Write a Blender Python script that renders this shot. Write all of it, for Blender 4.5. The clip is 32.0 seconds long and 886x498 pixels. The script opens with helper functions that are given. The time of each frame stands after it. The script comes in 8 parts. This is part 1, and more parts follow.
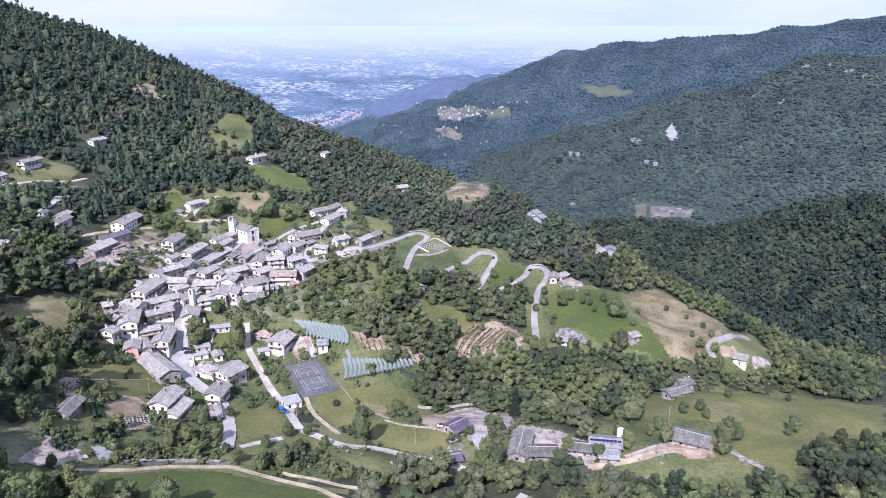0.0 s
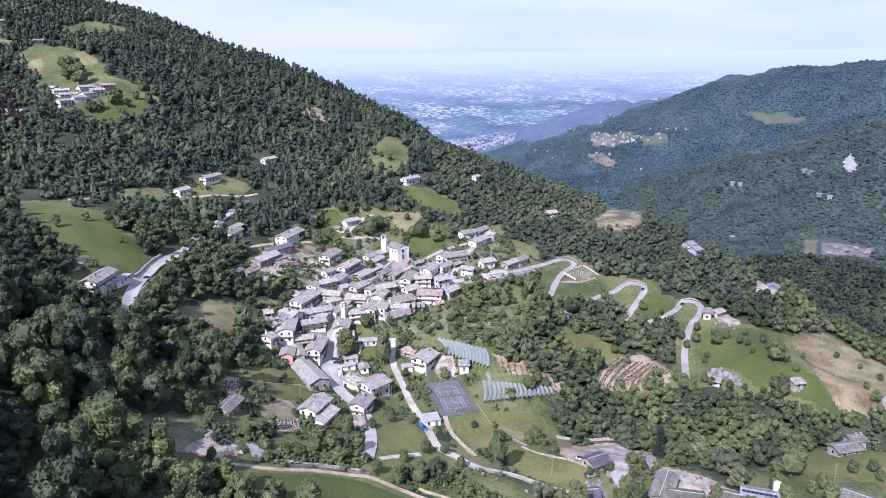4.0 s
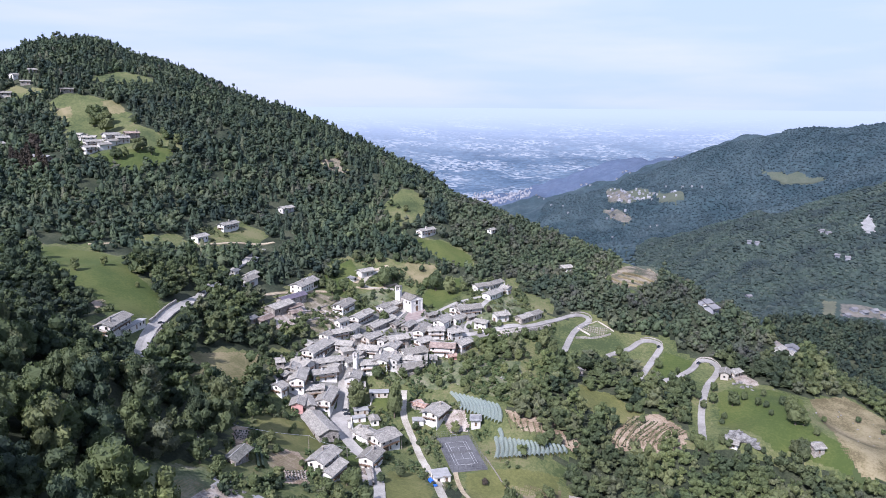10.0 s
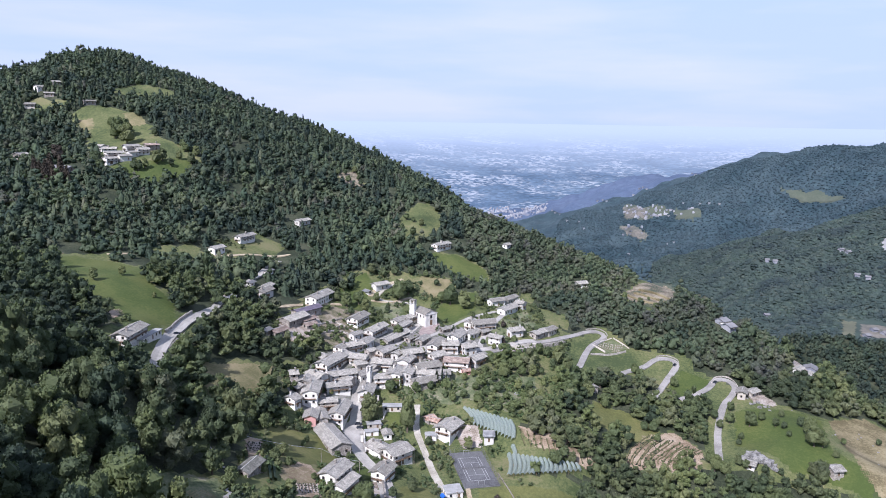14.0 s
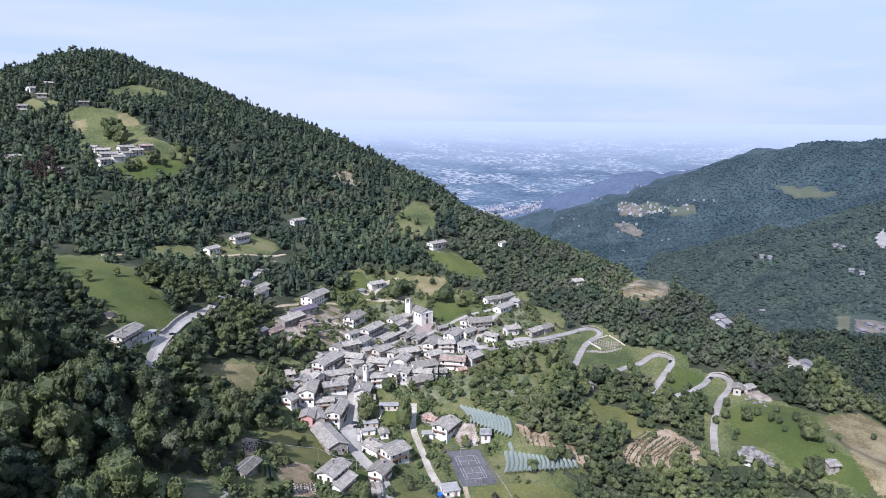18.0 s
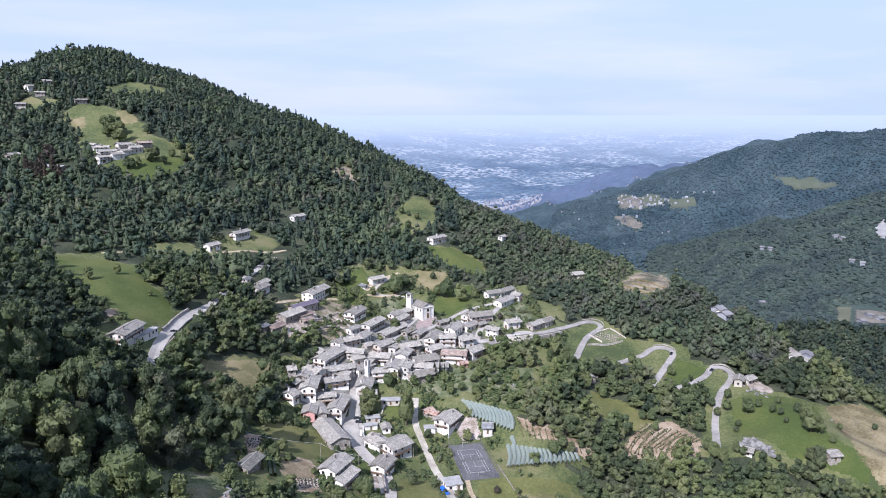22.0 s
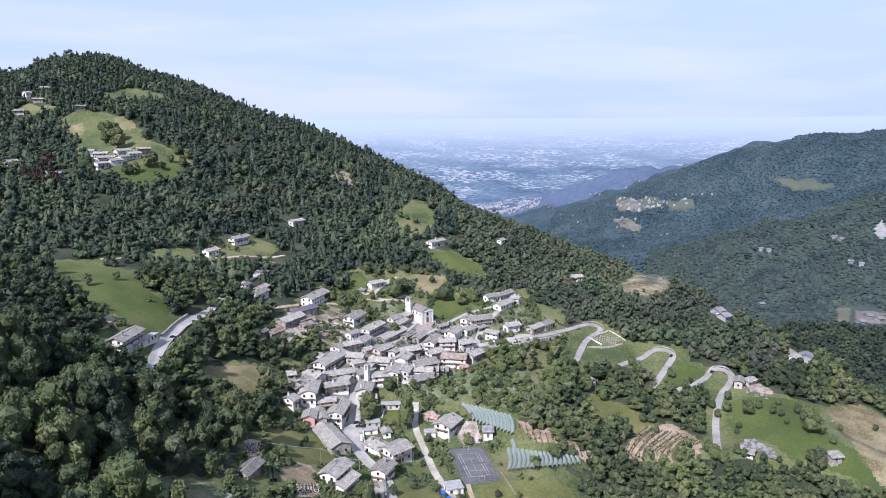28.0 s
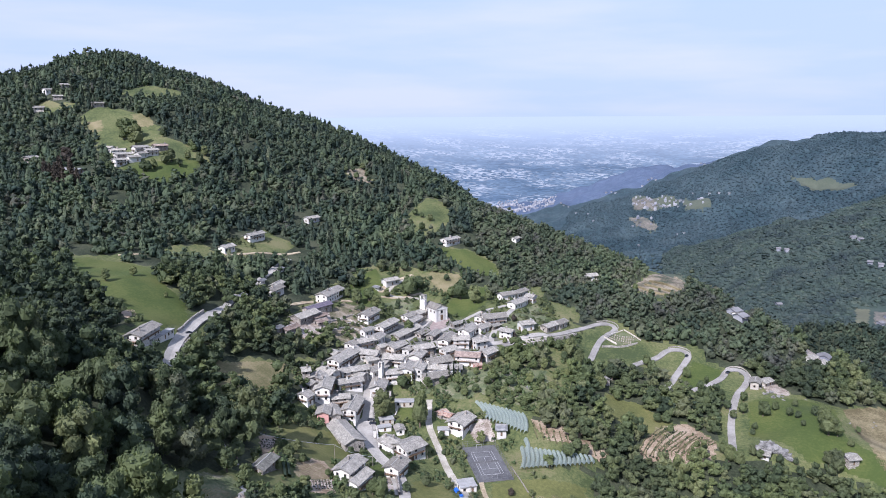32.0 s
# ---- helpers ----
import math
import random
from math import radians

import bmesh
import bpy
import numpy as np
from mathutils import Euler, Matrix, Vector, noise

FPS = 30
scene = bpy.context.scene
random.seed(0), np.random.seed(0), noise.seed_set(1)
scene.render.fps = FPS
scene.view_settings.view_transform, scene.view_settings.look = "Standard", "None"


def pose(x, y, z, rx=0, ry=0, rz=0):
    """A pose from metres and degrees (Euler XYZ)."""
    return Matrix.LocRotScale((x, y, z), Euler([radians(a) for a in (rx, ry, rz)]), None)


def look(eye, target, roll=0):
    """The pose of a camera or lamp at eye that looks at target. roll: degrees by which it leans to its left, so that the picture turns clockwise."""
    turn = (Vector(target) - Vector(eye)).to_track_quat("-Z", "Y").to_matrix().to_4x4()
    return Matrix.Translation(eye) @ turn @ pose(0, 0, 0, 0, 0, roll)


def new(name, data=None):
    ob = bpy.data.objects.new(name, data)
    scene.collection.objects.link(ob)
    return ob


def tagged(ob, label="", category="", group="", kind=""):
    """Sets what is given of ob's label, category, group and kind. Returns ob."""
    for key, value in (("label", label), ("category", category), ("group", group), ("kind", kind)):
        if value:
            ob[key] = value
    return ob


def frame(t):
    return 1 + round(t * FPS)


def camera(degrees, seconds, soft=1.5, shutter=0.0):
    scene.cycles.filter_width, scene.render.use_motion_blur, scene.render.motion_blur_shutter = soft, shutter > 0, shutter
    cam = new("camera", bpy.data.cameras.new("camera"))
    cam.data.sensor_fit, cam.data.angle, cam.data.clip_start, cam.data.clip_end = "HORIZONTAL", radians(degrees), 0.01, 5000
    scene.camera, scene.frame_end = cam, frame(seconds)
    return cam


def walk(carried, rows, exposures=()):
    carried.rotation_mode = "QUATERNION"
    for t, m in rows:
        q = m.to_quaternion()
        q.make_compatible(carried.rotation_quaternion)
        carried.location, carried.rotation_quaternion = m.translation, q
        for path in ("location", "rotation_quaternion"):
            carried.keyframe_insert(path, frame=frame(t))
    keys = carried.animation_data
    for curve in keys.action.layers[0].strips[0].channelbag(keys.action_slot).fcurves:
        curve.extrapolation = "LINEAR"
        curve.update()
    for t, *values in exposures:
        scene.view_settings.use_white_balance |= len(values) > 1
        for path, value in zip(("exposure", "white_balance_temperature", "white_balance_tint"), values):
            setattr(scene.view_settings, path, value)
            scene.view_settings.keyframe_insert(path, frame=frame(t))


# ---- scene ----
cam = camera(63.6, 32.0, soft=0.9)
EYE = (0.0, 0.0, 172.0)


def aim(turn, tilt, lean):
    """The hovering camera: turn to the left, tilt up and lean, in degrees."""
    return pose(*EYE, 0, 0, turn) @ pose(0, 0, 0, 90 + tilt) @ pose(0, 0, 0, 0, 0, lean)


walk(cam, [
    (0.0, aim(-0.00, -17.50, -0.00)),
    (0.5, aim(2.27, -19.72, -2.26)),
    (1.0, aim(5.02, -19.35, -2.23)),
    (1.5, aim(6.88, -18.71, -2.21)),
    (2.0, aim(8.04, -18.22, -2.18)),
    (2.5, aim(9.41, -17.00, -2.03)),
    (3.0, aim(11.16, -16.50, -1.79)),
    (3.5, aim(11.94, -16.19, -1.16)),
    (5.5, aim(11.88, -13.60, 0.57)),
    (6.0, aim(13.14, -14.37, -0.46)),
    (6.5, aim(13.43, -13.88, -0.87)),
    (7.0, aim(13.68, -12.46, -0.67)),
    (7.5, aim(13.43, -12.18, -0.40)),
    (8.0, aim(13.09, -11.89, 0.42)),
    (8.5, aim(13.18, -12.14, 0.72)),
    (9.0, aim(13.03, -11.91, 1.39)),
    (9.5, aim(13.07, -11.95, 0.90)),
    (10.0, aim(13.36, -11.33, 0.42)),
    (10.5, aim(13.26, -10.94, 0.76)),
    (11.0, aim(13.21, -10.61, 1.08)),
    (11.5, aim(13.73, -10.60, 1.54)),
    (12.0, aim(13.83, -10.95, 1.45)),
    (12.5, aim(13.75, -10.94, 1.18)),
    (13.0, aim(13.83, -10.34, 1.52)),
    (13.5, aim(14.46, -10.47, 1.01)),
    (14.0, aim(14.61, -10.20, 0.90)),
    (14.5, aim(14.79, -10.29, 0.66)),
    (16.5, aim(14.33, -9.81, 1.19)),
    (17.0, aim(14.38, -9.09, 1.53)),
    (17.5, aim(14.41, -9.68, 1.13)),
    (18.0, aim(14.23, -10.31, 0.51)),
    (18.5, aim(14.64, -11.34, 0.78)),
    (19.0, aim(15.29, -10.24, -0.16)),
    (19.5, aim(14.99, -9.98, -0.38)),
    (20.0, aim(14.86, -10.46, -0.55)),
    (20.5, aim(14.28, -10.63, 0.19)),
    (21.0, aim(14.31, -10.42, -0.58)),
    (21.5, aim(14.92, -10.52, -1.17)),
    (22.0, aim(14.25, -10.75, -0.04)),
    (22.5, aim(14.56, -10.73, -0.83)),
    (23.0, aim(14.17, -10.64, -0.96)),
    (23.5, aim(14.32, -10.80, -0.74)),
    (24.0, aim(14.69, -10.88, -0.87)),
    (24.5, aim(14.86, -10.91, -1.36)),
    (25.0, aim(14.18, -10.53, -0.20)),
    (25.5, aim(14.15, -10.46, -0.64)),
    (27.5, aim(14.15, -10.28, 0.26)),
    (28.0, aim(14.17, -10.45, -0.43)),
    (28.5, aim(14.64, -10.01, -0.06)),
    (29.0, aim(14.81, -10.15, -0.54)),
    (29.5, aim(14.98, -10.79, -0.41)),
    (30.0, aim(15.33, -10.82, -0.61)),
    (30.5, aim(14.99, -10.61, 0.07)),
    (31.0, aim(14.97, -10.11, -0.11)),
    (31.5, aim(15.32, -10.11, -0.21)),
    (32.0, aim(15.36, -10.61, -0.29)),
], exposures=[(0.0, 0.78, 5550, 30), (2.3, 0.82, 5560, 30), (3.3, 0.74, 5540, 30), (6.0, 0.72, 5620, 27), (9.0, 0.65, 5680, 24), (14.0, 0.54, 5720, 21), (18.0, 0.53, 5700, 20), (21.0, 0.59, 5720, 21), (26.0, 0.59, 5720, 21), (32.0, 0.53, 5720, 21)])
LINES = {}


def line(name, *points):
    """A crest, terrace or stream line of the plan: places and heights along it."""
    LINES[name] = points


line("west_crest", (-707, 705, 214), (-722, 790, 237), (-690, 847, 242), (-563, 885, 209), (-389, 878, 147), (-249, 842, 98), (-141, 781, 59), (-55, 727, 40), (51, 663, 21), (111, 588, 5), (135, 516, -3), (160, 461, -11))
line("upper_slope", (-524, 549, 136), (-438, 570, 137), (-300, 511, 72), (-295, 606, 76), (-158, 631, 58), (-98, 629, 39), (-37, 624, 29), (24, 593, 29))
line("mid_slope", (-363, 361, 83), (-288, 359, 75), (-239, 302, 62), (-242, 444, 49), (-201, 438, 37), (-139, 479, 23), (-77, 494, 27), (-20, 517, 17), (34, 503, 8), (73, 486, 2))
line("village_floor", (-198, 332, 36), (-164, 331, 19), (-137, 337, 6), (-140, 401, 22), (-101, 417, 19), (-107, 329, 3), (-68, 326, -2), (-35, 337, 4), (-60, 384, 13))
line("terraces", (-30, 418, 9), (4, 415, -1), (28, 385, -6), (59, 397, -9), (99, 427, 2), (71, 386, -4))
line("near_left", (-223, 211, 74), (-204, 227, 67), (-189, 257, 45), (-154, 166, 57), (-163, 151, 72))
line("near_fields", (-139, 226, 33), (-115, 266, 14), (-20, 257, 0), (-71, 231, 11), (-70, 207, 18), (8, 287, -1), (71, 264, 1), (109, 272, -1), (149, 267, 2), (181, 331, -13), (124, 338, -13), (228, 326, -16))
line("gully", (-7, 320, -12), (49, 335, -20), (101, 364, -21), (168, 371, -29), (216, 366, -37))
line("near_front", (-116, 170, 39), (-17, 213, 7), (46, 228, -2), (99, 231, -1), (138, 208, 15))
line("meadow_edge", (136, 434, -11), (161, 401, -12), (180, 403, -17), (136, 376, -11))
line("east_near", (526, 828, -31), (449, 868, -51), (340, 787, -112), (313, 886, -116), (372, 655, -107), (367, 542, -86))
line("east_mid_crest", (871, 1459, 110), (779, 1532, 96), (697, 1602, 58), (567, 1753, -11), (385, 1845, -84), (215, 1867, -123))
line("east_mid", (524, 1283, -38), (453, 1415, -42), (327, 1067, -113), (250, 1457, -89), (202, 1151, -111), (137, 1458, -160))
line("far_crest", (1322, 2239, 174), (1190, 2368, 154), (1063, 2482, 130), (829, 2621, 98), (556, 2743, 78), (365, 2873, 33), (152, 2988, -60), (-149, 2980, -170), (-367, 2853, -223))
line("far_slope", (809, 2255, 21), (557, 2428, -45), (89, 2480, -135), (-164, 2467, -201), (-7, 2168, -208))
line("hidden_valley", (-600, 1350, 40), (-300, 1250, -60), (-60, 1080, -120), (120, 900, -130), (230, 700, -120), (290, 540, -90))
line("east_fold", (1050, 1850, 10), (780, 1960, -50), (540, 2080, -120), (280, 2180, -180))
line("main_valley", (120, 1350, -175), (30, 1750, -200), (-120, 2150, -225), (-330, 2500, -245), (-480, 2950, -252))
line("low_hill", (-478, 3232, -235), (-340, 3254, -190), (-203, 3264, -142), (-25, 3273, -78), (94, 3272, -52), (211, 3264, -82))
line("east_dip", (660, 930, -60), (560, 990, -85), (450, 1010, -112))
line("plain_edge", (-1100, 2400, -150), (-900, 3000, -250), (-500, 3400, -255), (100, 3500, -250), (900, 3500, -150), (1800, 3300, -50))
line("west_back", (-790, 830, 180), (-870, 950, 130), (-1000, 850, 110), (-1000, 1500, 20), (-1000, 400, 190), (-700, 400, 170), (-1000, -200, 220))
line("home_spur", (-420, 200, 130), (-250, 40, 110), (0, 40, 70), (200, 40, 60), (420, 100, 30), (-500, -400, 180), (0, -500, 150), (500, -400, 120))
line("east_back", (560, 400, -40), (760, 500, 20), (900, 900, 60), (1150, 1250, 150), (1500, 1700, 190), (1900, 2300, 200), (1000, 0, 100))

# The ground: a thin-plate surface through the lines, with a little roughness.
KNOTS = []
for points in LINES.values():
    for a, b in zip(points, points[1:]):
        n = 2 if math.dist(a, b) < 320 else 3
        KNOTS += [[a[k] + (b[k] - a[k]) * i / n for k in range(3)] for i in range(n)] if math.dist(a, b) < 700 else [list(a)]
    KNOTS.append(list(points[-1]))
KNOTS = np.array(sorted(KNOTS), float)
KNOTS[:, :2] /= 1000.0


def plate(d2):
    return d2 * np.log(d2 + 1e-9)


def plate_weights():
    xy, n = KNOTS[:, :2], len(KNOTS)
    d2 = ((xy[:, None] - xy[None]) ** 2).sum(-1)
    a = np.zeros((n + 3, n + 3))
    a[:n, :n] = plate(d2) + np.eye(n) * 0.00008
    a[:n, n], a[:n, n + 1:] = 1, xy
    a[n, :n], a[n + 1:, :n] = 1, xy.T
    return np.linalg.solve(a, np.r_[KNOTS[:, 2], 0, 0, 0])


PLATE = plate_weights()


def soft_noise(x, y, size, seed):
    """Smooth noise of about +-1 on arrays, from a few turned waves."""
    r = np.random.RandomState(seed)
    total = 0.0
    for _ in range(7):
        turn, k = r.uniform(0, math.tau), r.uniform(0.6, 1.7) * math.tau / size
        total = total + np.sin(k * (x * math.cos(turn) + y * math.sin(turn)) + r.uniform(0, math.tau))
    return total / 3.0


def surface(x, y):
    x, y = np.asarray(x, float), np.asarray(y, float)
    p = np.stack([x.ravel(), y.ravel()], 1) / 1000.0
    z = np.empty(len(p))
    for i in range(0, len(p), 4000):
        q = p[i:i + 4000]
        d2 = ((q[:, None] - KNOTS[None, :, :2]) ** 2).sum(-1)
        z[i:i + 4000] = plate(d2) @ PLATE[:-3] + PLATE[-3] + q @ PLATE[-2:]
    z = z.reshape(x.shape)
    far = np.clip((np.hypot(x, y) - 500) / 900, 0, 1)
    level = np.clip(1.6 - np.hypot((x + 67.5) / 19, (y - 326) / 22), 0, 0.6) / 0.6
    z = z + (0.2 - z) * level  # the levelled ground of the ball court
    return z + 0.7 * (1 - level) * soft_noise(x, y, 38, 3) + far * (9 * soft_noise(x, y, 210, 5) + 4 * soft_noise(x, y, 90, 6))


def spaced(knots):
    """Coordinates with the given spacing between pairs of (place, spacing)."""
    out = [knots[0][0]]
    for (a, sa), (b, sb) in zip(knots, knots[1:]):
        while out[-1] < b - 0.5 * sb:
            f = (out[-1] - a) / (b - a)
            out.append(out[-1] + sa + (sb - sa) * min(max(f, 0), 1))
    return np.array(out)


GX = spaced([(-2600, 120), (-1000, 16), (-450, 7), (-250, 4), (240, 4), (450, 10), (900, 20), (2700, 90)])
GY = spaced([(-900, 90), (100, 12), (200, 4), (560, 4), (950, 8), (1500, 16), (3600, 32)])
GZ = surface(*np.meshgrid(GX, GY, indexing="ij"))


def gz(x, y):
    """The ground's height, on the sheet itself."""
    x, y = np.asarray(x, float), np.asarray(y, float)
    i = np.clip(np.searchsorted(GX, x) - 1, 0, len(GX) - 2)
    j = np.clip(np.searchsorted(GY, y) - 1, 0, len(GY) - 2)
    u, v = (x - GX[i]) / (GX[i + 1] - GX[i]), (y - GY[j]) / (GY[j + 1] - GY[j])
    return (GZ[i, j] * (1 - u) * (1 - v) + GZ[i + 1, j] * u * (1 - v) + GZ[i, j + 1] * (1 - u) * v + GZ[i + 1, j + 1] * u * v)
# ---- light ----
SUN_ELEVATION, SUN_HEADING = 44.0, 196.0  # the sun stands behind the camera, a little to its left
world = bpy.data.worlds.new("sky")
scene.world = world
world.use_nodes = True
wn = world.node_tree
wn.nodes.clear()
sky = wn.nodes.new("ShaderNodeTexSky")
sky.sky_type, sky.sun_disc = "NISHITA", False
sky.sun_elevation, sky.sun_rotation = radians(SUN_ELEVATION), radians(SUN_HEADING)
sky.altitude, sky.air_density, sky.dust_density, sky.ozone_density = 900, 1.0, 0.4, 1.0
back = wn.nodes.new("ShaderNodeBackground")
back.inputs["Strength"].default_value = 0.1
out = wn.nodes.new("ShaderNodeOutputWorld")
# summer haze: the sky pales towards the horizon, with thin streaks of high cloud
up = wn.nodes.new("ShaderNodeTexCoord")
split = wn.nodes.new("ShaderNodeSeparateXYZ")
wn.links.new(up.outputs["Generated"], split.inputs[0])
veil = wn.nodes.new("ShaderNodeValToRGB")
for el, (p, c) in zip((veil.color_ramp.elements[0], veil.color_ramp.elements[1], veil.color_ramp.elements.new(0.12), veil.color_ramp.elements.new(0.3)),
                      ((0.0, 1.0), (0.7, 0.1), (0.12, 0.92), (0.32, 0.37))):
    el.position, el.color = p, (c, c, c, 1)
wn.links.new(split.outputs["Z"], veil.inputs[0])
streak = wn.nodes.new("ShaderNodeTexNoise")
streak.inputs["Scale"].default_value, streak.inputs["Detail"].default_value = 3.0, 5.0
stretch = wn.nodes.new("ShaderNodeVectorMath")
stretch.operation = "MULTIPLY"
stretch.inputs[1].default_value = (1.0, 1.0, 7.0)
wn.links.new(up.outputs["Generated"], stretch.inputs[0])
wn.links.new(stretch.outputs[0], streak.inputs["Vector"])
haze = wn.nodes.new("ShaderNodeValToRGB")
haze.color_ramp.elements[0].position, haze.color_ramp.elements[0].color = 0.40, (0.60, 0.72, 0.94, 1)
haze.color_ramp.elements[1].position, haze.color_ramp.elements[1].color = 0.66, (0.73, 0.79, 0.92, 1)
wn.links.new(streak.outputs["Fac"], haze.inputs[0])
bright = wn.nodes.new("ShaderNodeVectorMath")
bright.operation = "SCALE"
bright.inputs["Scale"].default_value = 7.1
wn.links.new(haze.outputs[0], bright.inputs[0])
blend = wn.nodes.new("ShaderNodeMix")
blend.data_type = "RGBA"
wn.links.new(veil.outputs[0], blend.inputs["Factor"])
wn.links.new(sky.outputs[0], blend.inputs[6])
dim = wn.nodes.new("ShaderNodeValToRGB")  # the haze is thicker and greyer low down
dim.color_ramp.elements[0].position, dim.color_ramp.elements[0].color = 0.0, (0.97, 0.98, 0.99, 1)
dim.color_ramp.elements[1].position, dim.color_ramp.elements[1].color = 0.16, (1, 1, 1, 1)
wn.links.new(split.outputs["Z"], dim.inputs[0])
low_haze = wn.nodes.new("ShaderNodeVectorMath")
low_haze.operation = "MULTIPLY"
wn.links.new(bright.outputs[0], low_haze.inputs[0])
wn.links.new(dim.outputs[0], low_haze.inputs[1])
wn.links.new(low_haze.outputs[0], blend.inputs[7])
wn.links.new(blend.outputs[2], back.inputs[0])
wn.links.new(back.outputs[0], out.inputs[0])
lamp = bpy.data.lights.new("sun", "SUN")
lamp.energy, lamp.angle, lamp.color = 5.0, radians(0.5), (1.0, 0.95, 0.86)
sun = new("sun", lamp)
e, a = radians(SUN_ELEVATION), radians(SUN_HEADING)
sun.matrix_world = look((3000 * math.cos(e) * math.sin(a), 3000 * math.cos(e) * math.cos(a), 3000 * math.sin(e)), (0, 0, 0))
# ---- materials ----
def material(name, build, roughness=0.9):
    m = bpy.data.materials.new(name)
    m.use_nodes = True
    t = m.node_tree
    b = t.nodes["Principled BSDF"]
    b.inputs["Roughness"].default_value = roughness
    b.inputs["Specular IOR Level"].default_value = 0.25
    build(t, b)
    return m


def node(t, kind, **values):
    n = t.nodes.new(kind)
    for key, value in values.items():
        if key == "blend":
            n.blend_type = value
        elif key == "op":
            n.operation = value
        elif key == "feature":
            n.feature = value
        else:
            n.inputs[key.replace("_", " ")].default_value = value
    return n


def ramp(t, source, *stops):
    r = t.nodes.new("ShaderNodeValToRGB")
    while len(r.color_ramp.elements) < len(stops):
        r.color_ramp.elements.new(0.5)
    for el, (p, c) in zip(r.color_ramp.elements, stops):
        el.position, el.color = p, (*c, 1)
    t.links.new(source, r.inputs[0])
    return r.outputs[0]


def place(t, world_space=True):
    return t.nodes.new("ShaderNodeNewGeometry").outputs["Position"] if world_space else t.nodes.new("ShaderNodeTexCoord").outputs["Object"]


def noise_at(t, where, scale, detail=4.0, rough=0.6):
    n = node(t, "ShaderNodeTexNoise", Scale=scale, Detail=detail, Roughness=rough)
    t.links.new(where, n.inputs["Vector"])
    return n.outputs["Fac"]


def mixed(t, a, b, fac, blend="MIX"):
    m = t.nodes.new("ShaderNodeMix")
    m.data_type, m.blend_type = "RGBA", blend
    for socket, value in ((m.inputs["Factor"], fac), (m.inputs["A"], a), (m.inputs["B"], b)):
        if isinstance(value, (int, float)):
            socket.default_value = value
        elif isinstance(value, tuple):
            socket.default_value = (*value, 1)
        else:
            t.links.new(value, socket)
    return m.outputs["Result"]


def bumped(t, b, height, strength, distance):
    n = node(t, "ShaderNodeBump", Strength=strength, Distance=distance)
    t.links.new(height, n.inputs["Height"])
    t.links.new(n.outputs[0], b.inputs["Normal"])


def speckled(*stops, scale=0.3, fine=2.0, bump=0.0, reach=0.3, island=0.0, objects=0.0, broad=0.0, cells=0.0, cell=5.0, mask=(0.35, 0.65)):
    """Two scales of noise between the stops' colours, with relief, and a change from piece to piece."""
    def build(t, b):
        p = place(t)
        big, small = noise_at(t, p, scale), noise_at(t, p, fine, 5.0, 0.7)
        both = node(t, "ShaderNodeMath", op="ADD")
        t.links.new(big, both.inputs[0])
        half = node(t, "ShaderNodeMath", op="MULTIPLY_ADD")
        t.links.new(small, half.inputs[0])
        half.inputs[1].default_value, half.inputs[2].default_value = 0.8, -0.4
        t.links.new(half.outputs[0], both.inputs[1])
        colour = ramp(t, both.outputs[0], *[(mask[0] + (mask[1] - mask[0]) * i / max(len(stops) - 1, 1), c) for i, c in enumerate(stops)])
        for amount, source in ((island, "ShaderNodeNewGeometry"), (objects, "ShaderNodeObjectInfo")):
            if amount:
                r = t.nodes.new(source).outputs["Random Per Island" if source == "ShaderNodeNewGeometry" else "Random"]
                shade = ramp(t, r, (0.0, (1 - amount,) * 3), (1.0, (1 + amount,) * 3))
                colour = mixed(t, colour, shade, 1.0, "MULTIPLY")
        if cells:
            v = node(t, "ShaderNodeTexVoronoi", Scale=1 / cell)
            t.links.new(p, v.inputs["Vector"])
            parts = t.nodes.new("ShaderNodeSeparateColor")
            t.links.new(v.outputs["Color"], parts.inputs[0])
            shade = ramp(t, parts.outputs[0], (0.0, (1 - cells,) * 3), (0.7, (1.0,) * 3), (1.0, (1 + 0.9 * cells, 1 + 0.9 * cells, 1 + 0.6 * cells)))
            colour = mixed(t, colour, shade, 1.0, "MULTIPLY")
        if broad:
            shade = ramp(t, noise_at(t, p, 0.013, 3.0, 0.6), (0.3, (1 - broad,) * 3), (0.7, (1 + broad, 1 + 0.9 * broad, 1 + 0.6 * broad)))
            colour = mixed(t, colour, shade, 1.0, "MULTIPLY")
        t.links.new(colour, b.inputs["Base Color"])
        if bump:
            bumped(t, b, small, bump, reach)
    return build


M_GRASS = material("grass", speckled((0.04483, 0.06221, 0.02289), (0.0777, 0.09523, 0.03587), (0.1061, 0.1182, 0.04578), (0.1465, 0.1403, 0.06866), scale=0.03, fine=0.6, bump=0.8, reach=0.5))
# far meadows: grass greyed in the base colour to stand for haze
M_FARMEAD = material("haze_tinted_meadow", speckled((0.06221, 0.07695, 0.05511), (0.08709, 0.09881, 0.07229), scale=0.01, fine=0.2))
M_FLOOR = material("forest_floor", speckled((0.01971, 0.0269, 0.01483), (0.03717, 0.0461, 0.02553), (0.06021, 0.0666, 0.04036), scale=0.05, fine=0.7, bump=0.8, reach=0.5))


